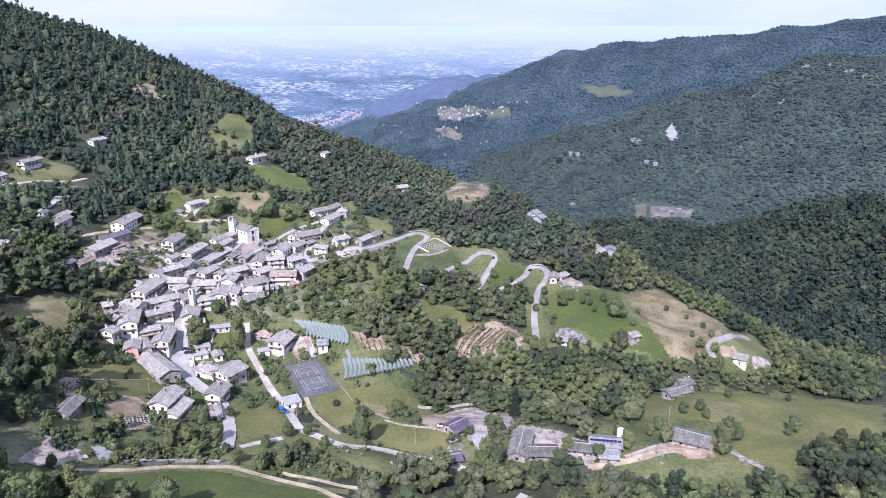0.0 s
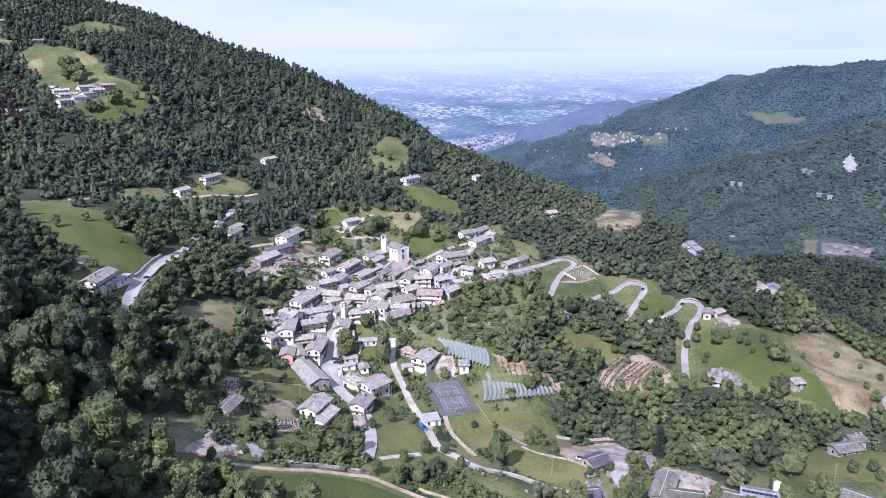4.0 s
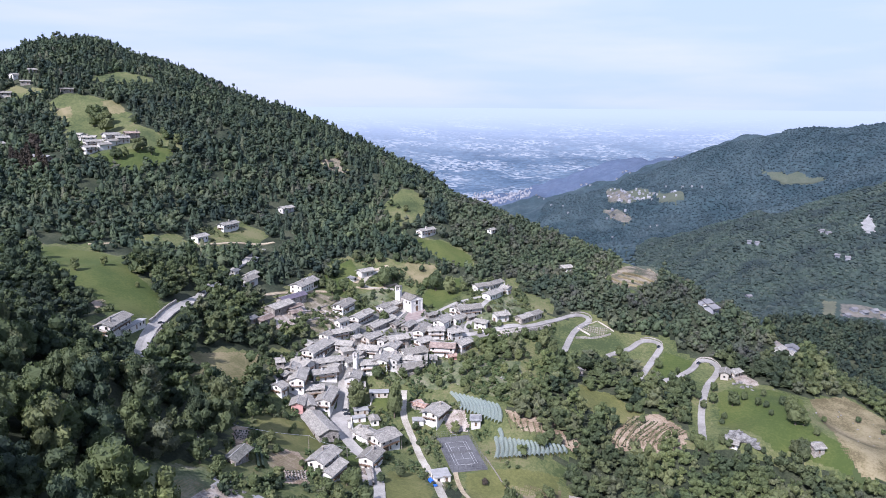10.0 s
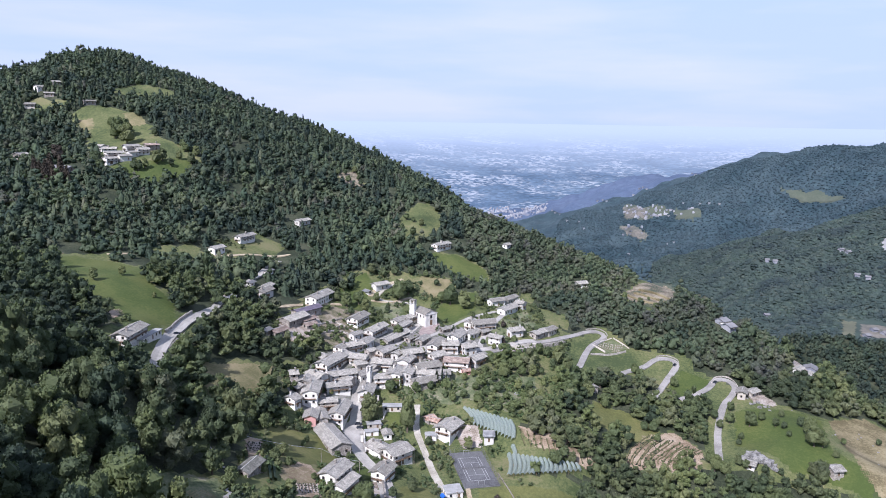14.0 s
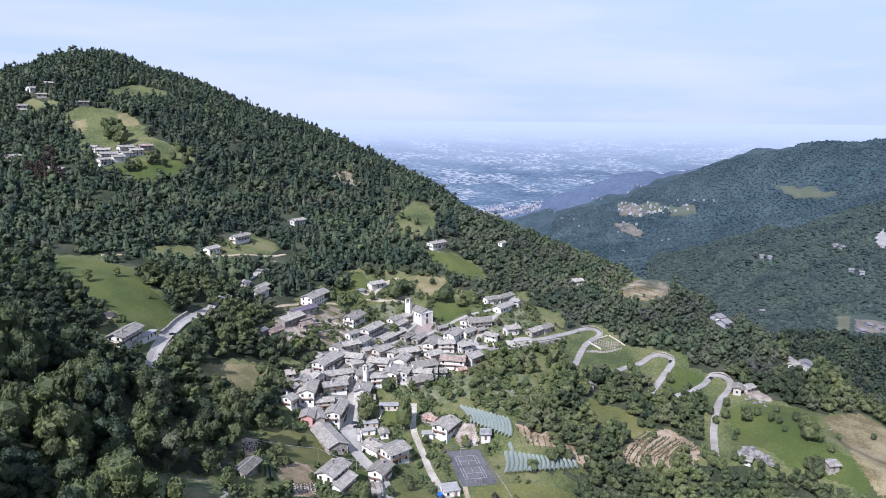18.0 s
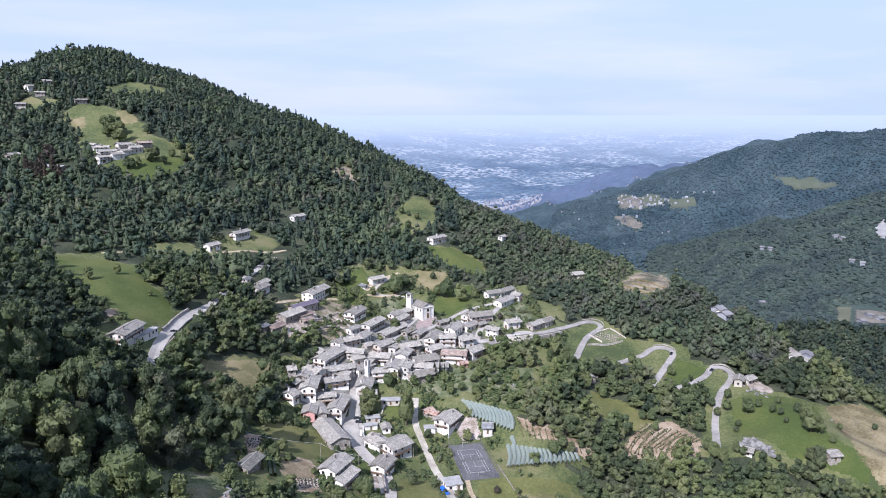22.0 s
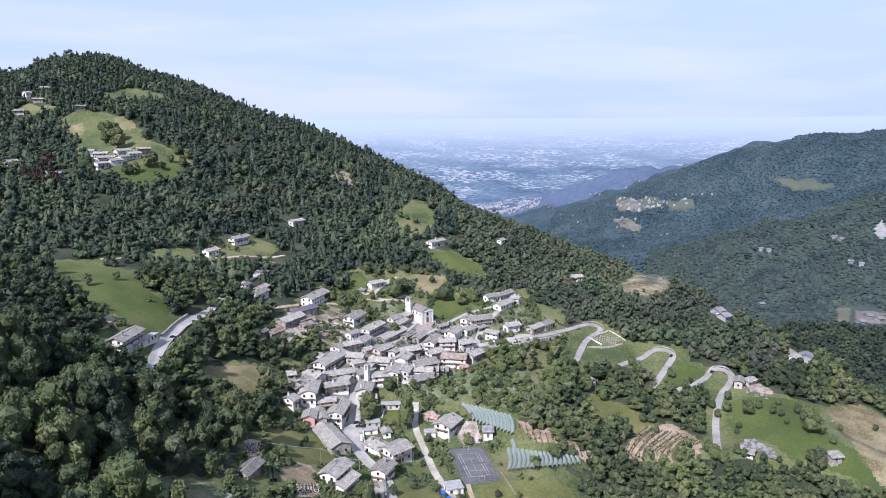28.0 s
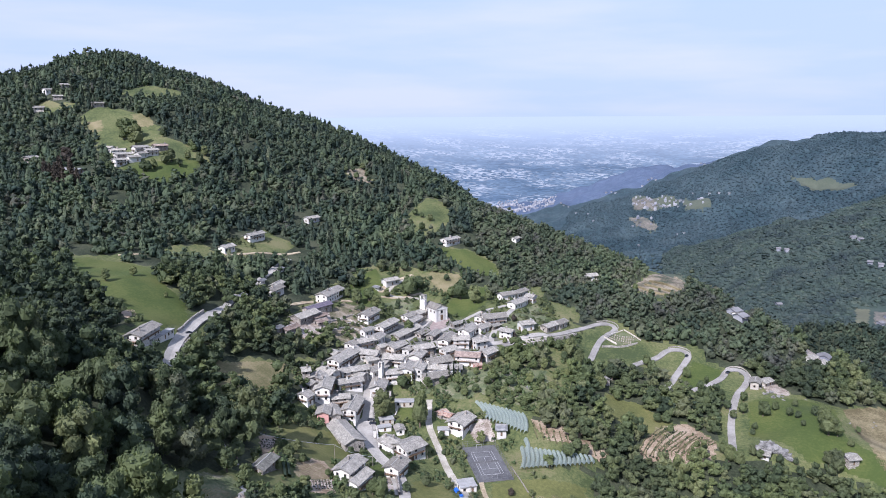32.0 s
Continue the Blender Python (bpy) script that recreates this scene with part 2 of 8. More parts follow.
def leafy(*tones, grain=1.3, depth=0.22, patch=0.3):
    """Foliage: each tree has a tone of its own, each clump and spray of leaves varies a little, and stands of one kind share a tint."""
    def build(t, b):
        p = place(t)
        own = t.nodes.new("ShaderNodeAttribute")
        own.attribute_name = "tone"
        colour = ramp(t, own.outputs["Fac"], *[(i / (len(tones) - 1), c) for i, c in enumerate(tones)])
        island = t.nodes.new("ShaderNodeNewGeometry").outputs["Random Per Island"]
        colour = mixed(t, colour, ramp(t, island, (0.0, (1 - depth,) * 3), (0.8, (1.06,) * 3), (1.0, (1 + depth, 1 + 0.9 * depth, 1 + 0.3 * depth))), 1.0, "MULTIPLY")
        colour = mixed(t, colour, ramp(t, noise_at(t, p, grain, 4.0, 0.7), (0.3, (0.7,) * 3), (0.7, (1.28,) * 3)), 1.0, "MULTIPLY")
        colour = mixed(t, colour, ramp(t, noise_at(t, p, 0.016, 3.0, 0.6), (0.32, (1 - patch, 1 - patch, 1 - 0.6 * patch)), (0.68, (1 + patch, 1 + 0.85 * patch, 1 + 0.4 * patch))), 1.0, "MULTIPLY")
        t.links.new(colour, b.inputs["Base Color"])
        through_leaf = t.nodes.new("ShaderNodeBsdfTranslucent")
        t.links.new(mixed(t, colour, (1.15, 1.2, 0.7), 1.0, "MULTIPLY"), through_leaf.inputs["Color"])
        both = t.nodes.new("ShaderNodeMixShader")
        both.inputs[0].default_value = 0.28
        t.links.new(b.outputs[0], both.inputs[1])
        t.links.new(through_leaf.outputs[0], both.inputs[2])
        t.links.new(both.outputs[0], t.nodes["Material Output"].inputs["Surface"])
    return build


# blue-green floor to match the haze put into the valley leaves
M_VALLEYFLOOR = material("haze_tinted_wood_floor", speckled((0.033, 0.0506, 0.04368), (0.0506, 0.0704, 0.05824), scale=0.03, fine=0.4))
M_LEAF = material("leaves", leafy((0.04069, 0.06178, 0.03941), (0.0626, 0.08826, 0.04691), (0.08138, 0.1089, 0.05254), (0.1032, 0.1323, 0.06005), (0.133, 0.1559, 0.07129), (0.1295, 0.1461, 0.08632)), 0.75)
# cooler greens than the near leaves, tinted for the haze before the ridge
M_SLOPELEAF = material("haze_tinted_slope_leaves", leafy((0.03226, 0.05438, 0.04344), (0.04692, 0.07348, 0.05213), (0.06159, 0.08965, 0.05734), (0.07917, 0.1087, 0.06603), (0.1026, 0.1293, 0.07818), (0.09971, 0.1087, 0.08339), grain=0.8), 0.8)
M_DARKLEAF = material("spruce_needles", leafy((0.02, 0.035, 0.02625), (0.03, 0.0475, 0.0325), (0.0425, 0.0625, 0.04), (0.05625, 0.065, 0.045)), 0.85)
M_RUST = material("browned_needles", leafy((0.0486, 0.04536, 0.03978), (0.0756, 0.0648, 0.05616)), 0.9)
# darker, bluer leaves: the steep side's shade is put into the colour
M_SPUR = material("shade_darkened_leaves", leafy((0.02527, 0.04352, 0.03438), (0.0365, 0.05756, 0.04335), (0.05054, 0.07301, 0.05083), (0.06458, 0.08845, 0.0598), (0.07862, 0.09828, 0.06728), grain=0.7), 0.85)
# woods across the valley: their haze is mixed into the greens
M_MID = material("haze_tinted_valley_leaves", leafy((0.03852, 0.06006, 0.05855), (0.04419, 0.06799, 0.0652), (0.05099, 0.07592, 0.07052), (0.05892, 0.08385, 0.07717), (0.07025, 0.09291, 0.0825), grain=0.5, depth=0.2, patch=0.3), 0.9)
# far hills: haze is put into the leaf colours as a blue tint
M_FAR = material("haze_tinted_far_leaves", speckled((0.02527, 0.04725, 0.05999), (0.03582, 0.05963, 0.07284), (0.04846, 0.07425, 0.08678), scale=0.008, fine=0.22, cells=0.22, cell=9.0, broad=0.1, bump=0.35, reach=4.0), 0.95)
M_HAZY = material("haze_tinted_hill_leaves", speckled((0.0638, 0.0907, 0.146), (0.0814, 0.108, 0.167), scale=0.008, fine=0.15, cells=0.12, cell=14.0, bump=0.3, reach=4.0), 0.95)
# walls and roofs of far buildings, with haze mixed into the colours
M_HAZYWALL = material("haze_tinted_town_walls", speckled((0.1689, 0.1832, 0.2264), (0.2683, 0.2747, 0.3013), (0.3577, 0.3573, 0.369), scale=0.02, fine=0.09), 0.9)
M_HAZYROOF = material("haze_tinted_roofs", speckled((0.15, 0.15, 0.155), (0.21, 0.207, 0.21), scale=0.02, fine=0.09), 0.9)
M_BUSH = material("light_bush_leaves", leafy((0.05378, 0.08942, 0.04075), (0.08312, 0.1252, 0.05705), (0.1124, 0.1542, 0.07471), (0.1369, 0.1676, 0.09509)), 0.8)
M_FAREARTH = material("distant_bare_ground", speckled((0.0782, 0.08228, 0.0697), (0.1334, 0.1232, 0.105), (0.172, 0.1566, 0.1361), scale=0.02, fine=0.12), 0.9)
M_VERGE = material("dry_bank_grass", speckled((0.091, 0.0806, 0.0416), (0.143, 0.13, 0.065), scale=0.3, fine=2.0, bump=0.6, reach=0.3))
# field across the valley, its green dulled for haze in the colour
M_EASTFIELD = material("haze_tinted_field", speckled((0.0936, 0.0975, 0.0665), (0.1224, 0.1248, 0.084), scale=0.02, fine=0.3))
M_ROUGH = material("rough_garden_ground", speckled((0.06, 0.0665, 0.0308), (0.12, 0.109, 0.066), (0.2, 0.171, 0.123), (0.28, 0.242, 0.189), scale=0.13, fine=1.1, bump=0.8, reach=0.35, mask=(0.3, 0.7)))
M_LANE = material("pale_concrete_lane", speckled((0.2635, 0.2399, 0.1971), (0.3519, 0.3251, 0.2737), (0.4233, 0.3947, 0.3362), scale=0.15, fine=1.5, bump=0.2, reach=0.04))
M_HAY = material("cropped_hay_meadow", speckled((0.08314, 0.09113, 0.03032), (0.1128, 0.1174, 0.03942), (0.1498, 0.1437, 0.05496), scale=0.035, fine=0.6, bump=0.5, reach=0.3))
M_FENCE = material("dull_fence_metal", speckled((0.10, 0.10, 0.105), (0.17, 0.17, 0.175), scale=1, fine=8), 0.6)
M_WEEDS = material("weedy_garden_ground", speckled((0.05292, 0.07287, 0.03638), (0.09996, 0.1197, 0.05875), (0.147, 0.1554, 0.08675), (0.2237, 0.1995, 0.1537), scale=0.14, fine=1.0, bump=0.8, reach=0.4, mask=(0.3, 0.74)))
M_BARK = material("bark", speckled((0.09, 0.07, 0.055), (0.16, 0.13, 0.1), scale=1.5, fine=9, bump=0.5, reach=0.05))
def plain(colour):
    def build(t, b):
        b.inputs["Base Color"].default_value = (*colour, 1)
    return build


def slabs(*tones, size=1.1, wear=0.35):
    """Split-stone roofing: uneven slabs with dark gaps, lichen and a change from roof to roof."""
    def build(t, b):
        p = place(t, False)
        squash = t.nodes.new("ShaderNodeVectorMath")
        squash.operation = "MULTIPLY"
        squash.inputs[1].default_value = (1.0, 1.7, 1.7)
        t.links.new(p, squash.inputs[0])
        v = node(t, "ShaderNodeTexVoronoi", Scale=1 / size)
        t.links.new(squash.outputs[0], v.inputs["Vector"])
        colour = ramp(t, v.outputs["Color"], *[(0.15 + 0.7 * i / (len(tones) - 1), c) for i, c in enumerate(tones)])
        stain = ramp(t, noise_at(t, p, 0.35, 5, 0.7), (0.35, (1 - wear,) * 3), (0.65, (1.12,) * 3))
        colour = mixed(t, colour, stain, 1.0, "MULTIPLY")
        whole = ramp(t, t.nodes.new("ShaderNodeObjectInfo").outputs["Random"], (0, (0.72, 0.71, 0.69)), (0.5, (0.98,) * 3), (1, (1.2, 1.19, 1.16)))
        colour = mixed(t, colour, whole, 1.0, "MULTIPLY")
        t.links.new(colour, b.inputs["Base Color"])
        bumped(t, b, v.outputs["Distance"], 0.7, 0.12)
    return build


def plaster(tone, dirt):
    return speckled(dirt, tone, tone, scale=0.35, fine=2.5, bump=0.2, reach=0.04, objects=0.2, mask=(0.25, 0.62))


M_WHITE = material("white_plaster", plaster((0.64, 0.62, 0.58), (0.36, 0.34, 0.30)), 0.85)
M_CREAM = material("cream_plaster", plaster((0.50, 0.46, 0.40), (0.30, 0.27, 0.23)), 0.85)
M_PINK = material("pink_plaster", plaster((0.52, 0.29, 0.26), (0.36, 0.21, 0.19)), 0.85)
M_RUBBLE = material("rubble_stone", slabs((0.20, 0.18, 0.16), (0.34, 0.31, 0.28), (0.46, 0.43, 0.39), size=0.6), 0.9)
M_STONE = material("stone_roof", slabs((0.1855, 0.1755, 0.1541), (0.2698, 0.255, 0.2272), (0.3625, 0.3427, 0.3041), size=0.5, wear=0.3), 0.8)
M_MOSSY = material("mossy_stone_roof", slabs((0.10, 0.10, 0.085), (0.15, 0.148, 0.13), (0.22, 0.215, 0.19), size=0.5, wear=0.4), 0.9)
M_SLATE = material("metal_roof", slabs((0.1529, 0.1563, 0.1581), (0.1966, 0.1994, 0.204), (0.2402, 0.2426, 0.2448), size=2.2), 0.55)
M_BROWN = material("brown_roof", slabs((0.17, 0.13, 0.11), (0.26, 0.20, 0.17), (0.33, 0.27, 0.23)), 0.85)
M_RED = material("red_roof", slabs((0.234, 0.1375, 0.1056), (0.324, 0.2125, 0.1716), (0.378, 0.3, 0.2508)), 0.8)
M_RIDGE = material("pale_ridge_stone", speckled((0.2592, 0.252, 0.2376), (0.3744, 0.3672, 0.3456), scale=0.8, fine=4))
M_PURPLE = material("dark_purple_roof", slabs((0.085, 0.075, 0.10), (0.11, 0.095, 0.125), (0.14, 0.12, 0.15)), 0.6)
M_WOOD = material("dark_wood", speckled((0.07, 0.045, 0.03), (0.15, 0.10, 0.065), (0.22, 0.15, 0.10), scale=0.8, fine=5, bump=0.3, reach=0.03), 0.7)
M_GLASS = material("dark_window", plain((0.02, 0.025, 0.03)), 0.12)
M_PANEL = material("solar_panel", plain((0.015, 0.02, 0.045)), 0.15)
M_ASPHALT = material("asphalt", speckled((0.2004, 0.1888, 0.1746), (0.2485, 0.2353, 0.2177), (0.298, 0.284, 0.2654), scale=0.12, fine=1.5, bump=0.2, reach=0.03))
M_STREET = material("pale_street", speckled((0.2571, 0.2434, 0.2227), (0.3277, 0.3113, 0.2836), (0.381, 0.3612, 0.328), scale=0.12, fine=1.5, bump=0.2, reach=0.03))
M_PAVE = material("village_paving", speckled((0.0792, 0.085, 0.0595), (0.145, 0.143, 0.126), (0.205, 0.201, 0.185), scale=0.12, fine=1.2, bump=0.4, reach=0.1))
M_TRACK = material("gravel_track", speckled((0.239, 0.192, 0.127), (0.343, 0.285, 0.196), (0.429, 0.361, 0.258), scale=0.2, fine=2.0, bump=0.4, reach=0.08))
M_EARTH = material("bare_earth", speckled((0.143, 0.104, 0.0663), (0.252, 0.192, 0.133), (0.336, 0.272, 0.203), scale=0.12, fine=1.1, bump=0.7, reach=0.3))
M_QUARRY = material("quarry_ground", speckled((0.0504, 0.0644, 0.0368), (0.1428, 0.1196, 0.0828), (0.21, 0.1794, 0.1288), (0.2688, 0.2346, 0.1748), scale=0.06, fine=0.5, bump=0.9, reach=0.8))
M_RUBBISH = material("stony_ground", speckled((0.163, 0.132, 0.1035), (0.2848, 0.2446, 0.207), (0.3788, 0.3441, 0.3042), scale=0.2, fine=1.4, bump=0.5, reach=0.2))
M_DRY = material("dry_grass", speckled((0.115, 0.11, 0.0503), (0.163, 0.146, 0.0731), (0.216, 0.183, 0.105), scale=0.06, fine=0.8, bump=0.5, reach=0.3))
M_LAWN = material("mown_meadow", speckled((0.04668, 0.06848, 0.01688), (0.06282, 0.08372, 0.02146), (0.08484, 0.09889, 0.02907), scale=0.035, fine=0.7, bump=0.5, reach=0.3))
M_PASTURE = material("dry_pasture", speckled((0.09892, 0.08316, 0.04374), (0.1706, 0.1434, 0.07946), (0.2329, 0.1989, 0.1196), scale=0.07, fine=0.9, bump=0.6, reach=0.3))
M_CONCRETE = material("pale_concrete", speckled((0.238, 0.238, 0.231), (0.322, 0.322, 0.315), scale=0.3, fine=3, bump=0.2, reach=0.05))
M_PINKPAVE = material("reddish_paving", speckled((0.221, 0.171, 0.157), (0.306, 0.257, 0.235), scale=0.3, fine=2))
M_SCREE = material("grey_scree", speckled((0.19, 0.19, 0.185), (0.27, 0.27, 0.265), scale=0.1, fine=0.6))
M_COURT = material("court_surface", speckled((0.0792, 0.0792, 0.0828), (0.108, 0.108, 0.1116), (0.1296, 0.1296, 0.1332), scale=0.1, fine=1.2))
M_LINE = material("worn_white_paint", speckled((0.24, 0.24, 0.24), (0.42, 0.42, 0.42), scale=0.5, fine=4))
M_METAL = material("grey_metal", speckled((0.3, 0.31, 0.32), (0.42, 0.43, 0.44), scale=1, fine=8), 0.5)
M_BLUE = material("blue_paint", speckled((0.02, 0.10, 0.42), (0.03, 0.14, 0.5), scale=1, fine=6), 0.4)
M_SILO = material("white_metal", speckled((0.7, 0.7, 0.68), (0.82, 0.82, 0.8), scale=0.6, fine=4), 0.4)


def net_look(t, b):
    n = noise_at(t, place(t), 1.6, 3, 0.6)
    t.links.new(ramp(t, n, (0.3, (0.20, 0.245, 0.225)), (0.7, (0.31, 0.36, 0.335))), b.inputs["Base Color"])
    b.inputs["Alpha"].default_value = 0.62


M_NET = material("pale_green_netting", net_look, 0.7)
OPEN = {}


def open_area(name, *corners):
    """Ground kept free of woods, by its corners in plan."""
    OPEN[name] = np.array(corners, float)


open_area("hamlet_meadow", (-570, 629), (-554, 656), (-531, 665), (-490, 650), (-457, 623), (-434, 624), (-404, 620), (-392, 568), (-403, 525), (-446, 538), (-493, 562), (-516, 599), (-540, 612))
open_area("ridge_glade", (-562, 675), (-573, 741), (-534, 766), (-510, 728), (-545, 704))
open_area("west_meadow", (-359, 377), (-353, 390), (-334, 397), (-308, 398), (-282, 370), (-257, 358), (-239, 334), (-240, 301), (-272, 308), (-308, 323))
open_area("west_farm", (-254, 302), (-245, 338), (-244, 365), (-230, 343), (-220, 294), (-221, 285), (-237, 282))
open_area("upper_glade", (-221, 665), (-211, 720), (-194, 714), (-180, 692), (-178, 632), (-197, 615))
open_area("middle_glade", (-173, 606), (-148, 620), (-121, 615), (-109, 585), (-126, 572), (-159, 591))
open_area("church_meadow", (-140, 509), (-135, 544), (-116, 561), (-108, 518), (-119, 495), (-131, 493))
open_area("east_meadow", (-69, 552), (-41, 547), (-35, 519), (-54, 505), (-66, 524))
open_area("upper_farm", (-313, 481), (-310, 502), (-309, 546), (-291, 541), (-293, 480), (-304, 469))
open_area("village_upper", (-213, 377), (-219, 406), (-224, 451), (-224, 492), (-209, 500), (-200, 538), (-179, 555), (-163, 533), (-138, 510), (-119, 495), (-105, 555), (-76, 581), (-54, 521), (-33, 509), (-35, 481), (-78, 451), (-76, 419), (-93, 385), (-157, 361), (-175, 379), (-167, 394), (-189, 411), (-200, 386))
open_area("village_lower", (-170, 322), (-188, 359), (-175, 379), (-160, 377), (-96, 396), (-82, 381), (-56, 374), (-40, 355), (-16, 353), (-14, 344), (-48, 321), (-47, 302), (-111, 255), (-135, 225), (-157, 260), (-166, 297))
open_area("orchard_slope", (-54, 455), (-38, 447), (-32, 409), (-42, 398), (-50, 414))
open_area("bends_upper", (-35, 507), (-10, 539), (7, 509), (19, 512), (26, 515), (42, 514), (63, 490), (56, 447), (31, 455), (7, 474), (-15, 463), (-29, 441), (-35, 481))
open_area("bends_lower", (63, 490), (79, 480), (100, 463), (122, 458), (154, 470), (158, 456), (133, 372), (116, 376), (102, 384), (84, 376), (62, 380), (52, 382), (46, 395), (56, 447))
open_area("lower_glade", (-15, 422), (3, 427), (26, 415), (20, 388), (4, 387), (-15, 392))
open_area("terrace_field", (2, 366), (20, 408), (33, 416), (49, 397), (44, 377), (21, 364), (6, 363))
open_area("stony_pasture", (126, 459), (151, 476), (191, 439), (202, 402), (170, 385), (136, 375), (123, 388))
open_area("spur_fields", (72, 300), (110, 340), (149, 361), (206, 377), (256, 367), (177, 247), (157, 260), (138, 241), (129, 222), (72, 246), (59, 249), (66, 264))
open_area("farm_yards", (-14, 314), (22, 323), (32, 306), (56, 274), (60, 250), (8, 247), (-45, 252), (-58, 289), (-67, 309), (-52, 320), (-17, 328))
open_area("front_meadow", (-121, 202), (-85, 230), (-47, 226), (-34, 224), (-37, 216), (-66, 207), (-82, 219), (-108, 201))
open_area("gardens", (-171, 291), (-144, 328), (-119, 277), (-82, 254), (-55, 271), (-45, 254), (-35, 231), (-85, 230), (-121, 201), (-143, 201), (-153, 217), (-145, 234))
open_area("hay_glade", (-214, 317), (-193, 355), (-177, 327), (-184, 298), (-194, 290))
open_area("quarry", (-6, 605), (7, 640), (57, 1732), (119, 1554), (42, 596), (24, 570), (7, 582))
open_area("slope_strip", (-335, 441), (-321, 472), (-308, 468), (-298, 490), (-293, 479), (-304, 445), (-322, 427))
open_area("path_strip", (-365, 379), (-352, 391), (-340, 409), (-332, 400), (-351, 371))
open_area("top_left", (-620, 629), (-608, 646), (-583, 647), (-577, 633), (-601, 621))
open_area("roadside", (-301, 495), (-291, 541), (-274, 537), (-276, 511), (-291, 481))
open_area("old_cut", (-310, 720), (-295, 745), (-270, 714), (-288, 698))
open_area("far_meadow", (474, 2511), (574, 2465), (625, 2367), (597, 2344), (488, 2455))
open_area("far_village", (145, 2531), (227, 2500), (222, 2412), (199, 2389), (150, 2434))
open_area("far_terraces", (-28, 2832), (61, 2610), (135, 2539), (134, 2500), (42, 2460), (-14, 2563))
open_area("far_strips", (-26, 2421), (15, 2427), (70, 2335), (53, 2320), (0, 2336))
open_area("east_hamlet", (309, 1130), (403, 1098), (380, 1058), (291, 1042))
open_area("land_slip", (450, 1449), (472, 1480), (464, 1405), (443, 1393))
open_area("garden_slope", (-220, 501), (-220, 528), (-208, 547), (-182, 558), (-163, 564), (-140, 575), (-137, 551), (-140, 514), (-163, 530), (-183, 544), (-201, 528))
open_area("orchard_mid", (-93, 385), (-82, 413), (-65, 429), (-50, 428), (-44, 392), (-48, 368), (-58, 373), (-82, 378))
open_area("orchard_high", (-68, 453), (-54, 471), (-31, 478), (-31, 452), (-38, 447), (-53, 450), (-58, 433))
open_area("lower_strip", (-48, 321), (-24, 336), (-13, 341), (-7, 337), (-33, 316), (-46, 306))
open_area("lane_strip", (-70, 282), (-56, 278), (-35, 270), (11, 255), (11, 245), (-18, 236), (-35, 230), (-51, 234), (-58, 252))
open_area("street_meadow", (-100, 303), (-86, 309), (-68, 283), (-64, 255), (-81, 244))
open_area("front_slope", (-112, 202), (-100, 214), (-83, 223), (-52, 220), (-33, 216), (-34, 196), (-61, 180), (-74, 213), (-92, 204))
open_area("slope_yard", (78, 630), (166, 1176), (93, 606), (82, 569), (75, 573))
open_area("slope_yard_low", (119, 544), (231, 974), (242, 947), (135, 535), (121, 524))
open_area("road_end", (153, 376), (158, 396), (180, 418), (218, 462), (207, 401), (187, 382), (167, 375))
open_area("farm_edge", (-24, 324), (-14, 325), (-11, 314), (-32, 291), (-38, 299), (-38, 318))
open_area("farm_front", (-256, 296), (-248, 284), (-228, 270), (-212, 278), (-216, 292), (-238, 296))
open_area("front_glade", (-160, 203), (-157, 212), (-145, 223), (-131, 222), (-112, 219), (-100, 222), (-84, 228), (-41, 218), (-39, 200), (-65, 189), (-92, 183), (-107, 181), (-128, 174), (-148, 186))
open_area("front_left_glade", (-155, 197), (-154, 214), (-144, 225), (-136, 216), (-151, 193))


def inside(x, y, corners):
    x, y = np.asarray(x, float), np.asarray(y, float)
    got = np.zeros(x.shape, bool)
    for (ax, ay), (bx, by) in zip(corners, np.roll(corners, -1, 0)):
        cut = (ay > y) != (by > y)
        got ^= cut & (x < (bx - ax) * (y - ay) / (by - ay + 1e-12) + ax)
    return got


def is_open(x, y):
    x, y = np.asarray(x, float), np.asarray(y, float)
    wx, wy = x + 2.5 * soft_noise(x, y, 23, 11), y + 2.5 * soft_noise(x, y, 23, 12)
    got = np.zeros(x.shape, bool)
    for corners in OPEN.values():
        got |= inside(wx, wy, corners)
    return got
# ---- ground, distance and woods ----
def mesh_of(name, verts, faces, mat=None, smooth=False):
    """A mesh from arrays of corners and of triangles or quads."""
    verts, faces = np.asarray(verts, np.float32), np.asarray(faces, np.int32)
    m = bpy.data.meshes.new(name)
    n = faces.shape[1]
    m.vertices.add(len(verts)), m.loops.add(faces.size), m.polygons.add(len(faces))
    m.vertices.foreach_set("co", verts.ravel())
    m.loops.foreach_set("vertex_index", faces.ravel())
    m.polygons.foreach_set("loop_start", np.arange(0, faces.size, n, dtype=np.int32))
    m.polygons.foreach_set("use_smooth", np.full(len(faces), smooth))
    m.update(calc_edges=True)
    if mat:
        m.materials.append(mat)
    return m


def grid_faces(nu, nv):
    i, j = np.meshgrid(np.arange(nu - 1), np.arange(nv - 1), indexing="ij")
    k = (i * nv + j).ravel()
    return np.stack([k, k + nv, k + nv + 1, k + 1], 1)


gx, gy = np.meshgrid(GX, GY, indexing="ij")
ground = new("ground", mesh_of("ground", np.stack([gx, gy, GZ], -1).reshape(-1, 3), grid_faces(len(GX), len(GY)), M_GRASS, True))
# the distant covers carry haze in their base colour
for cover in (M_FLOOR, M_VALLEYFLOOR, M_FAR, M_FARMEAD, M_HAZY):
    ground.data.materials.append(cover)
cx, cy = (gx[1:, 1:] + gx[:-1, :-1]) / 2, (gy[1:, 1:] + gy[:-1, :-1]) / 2
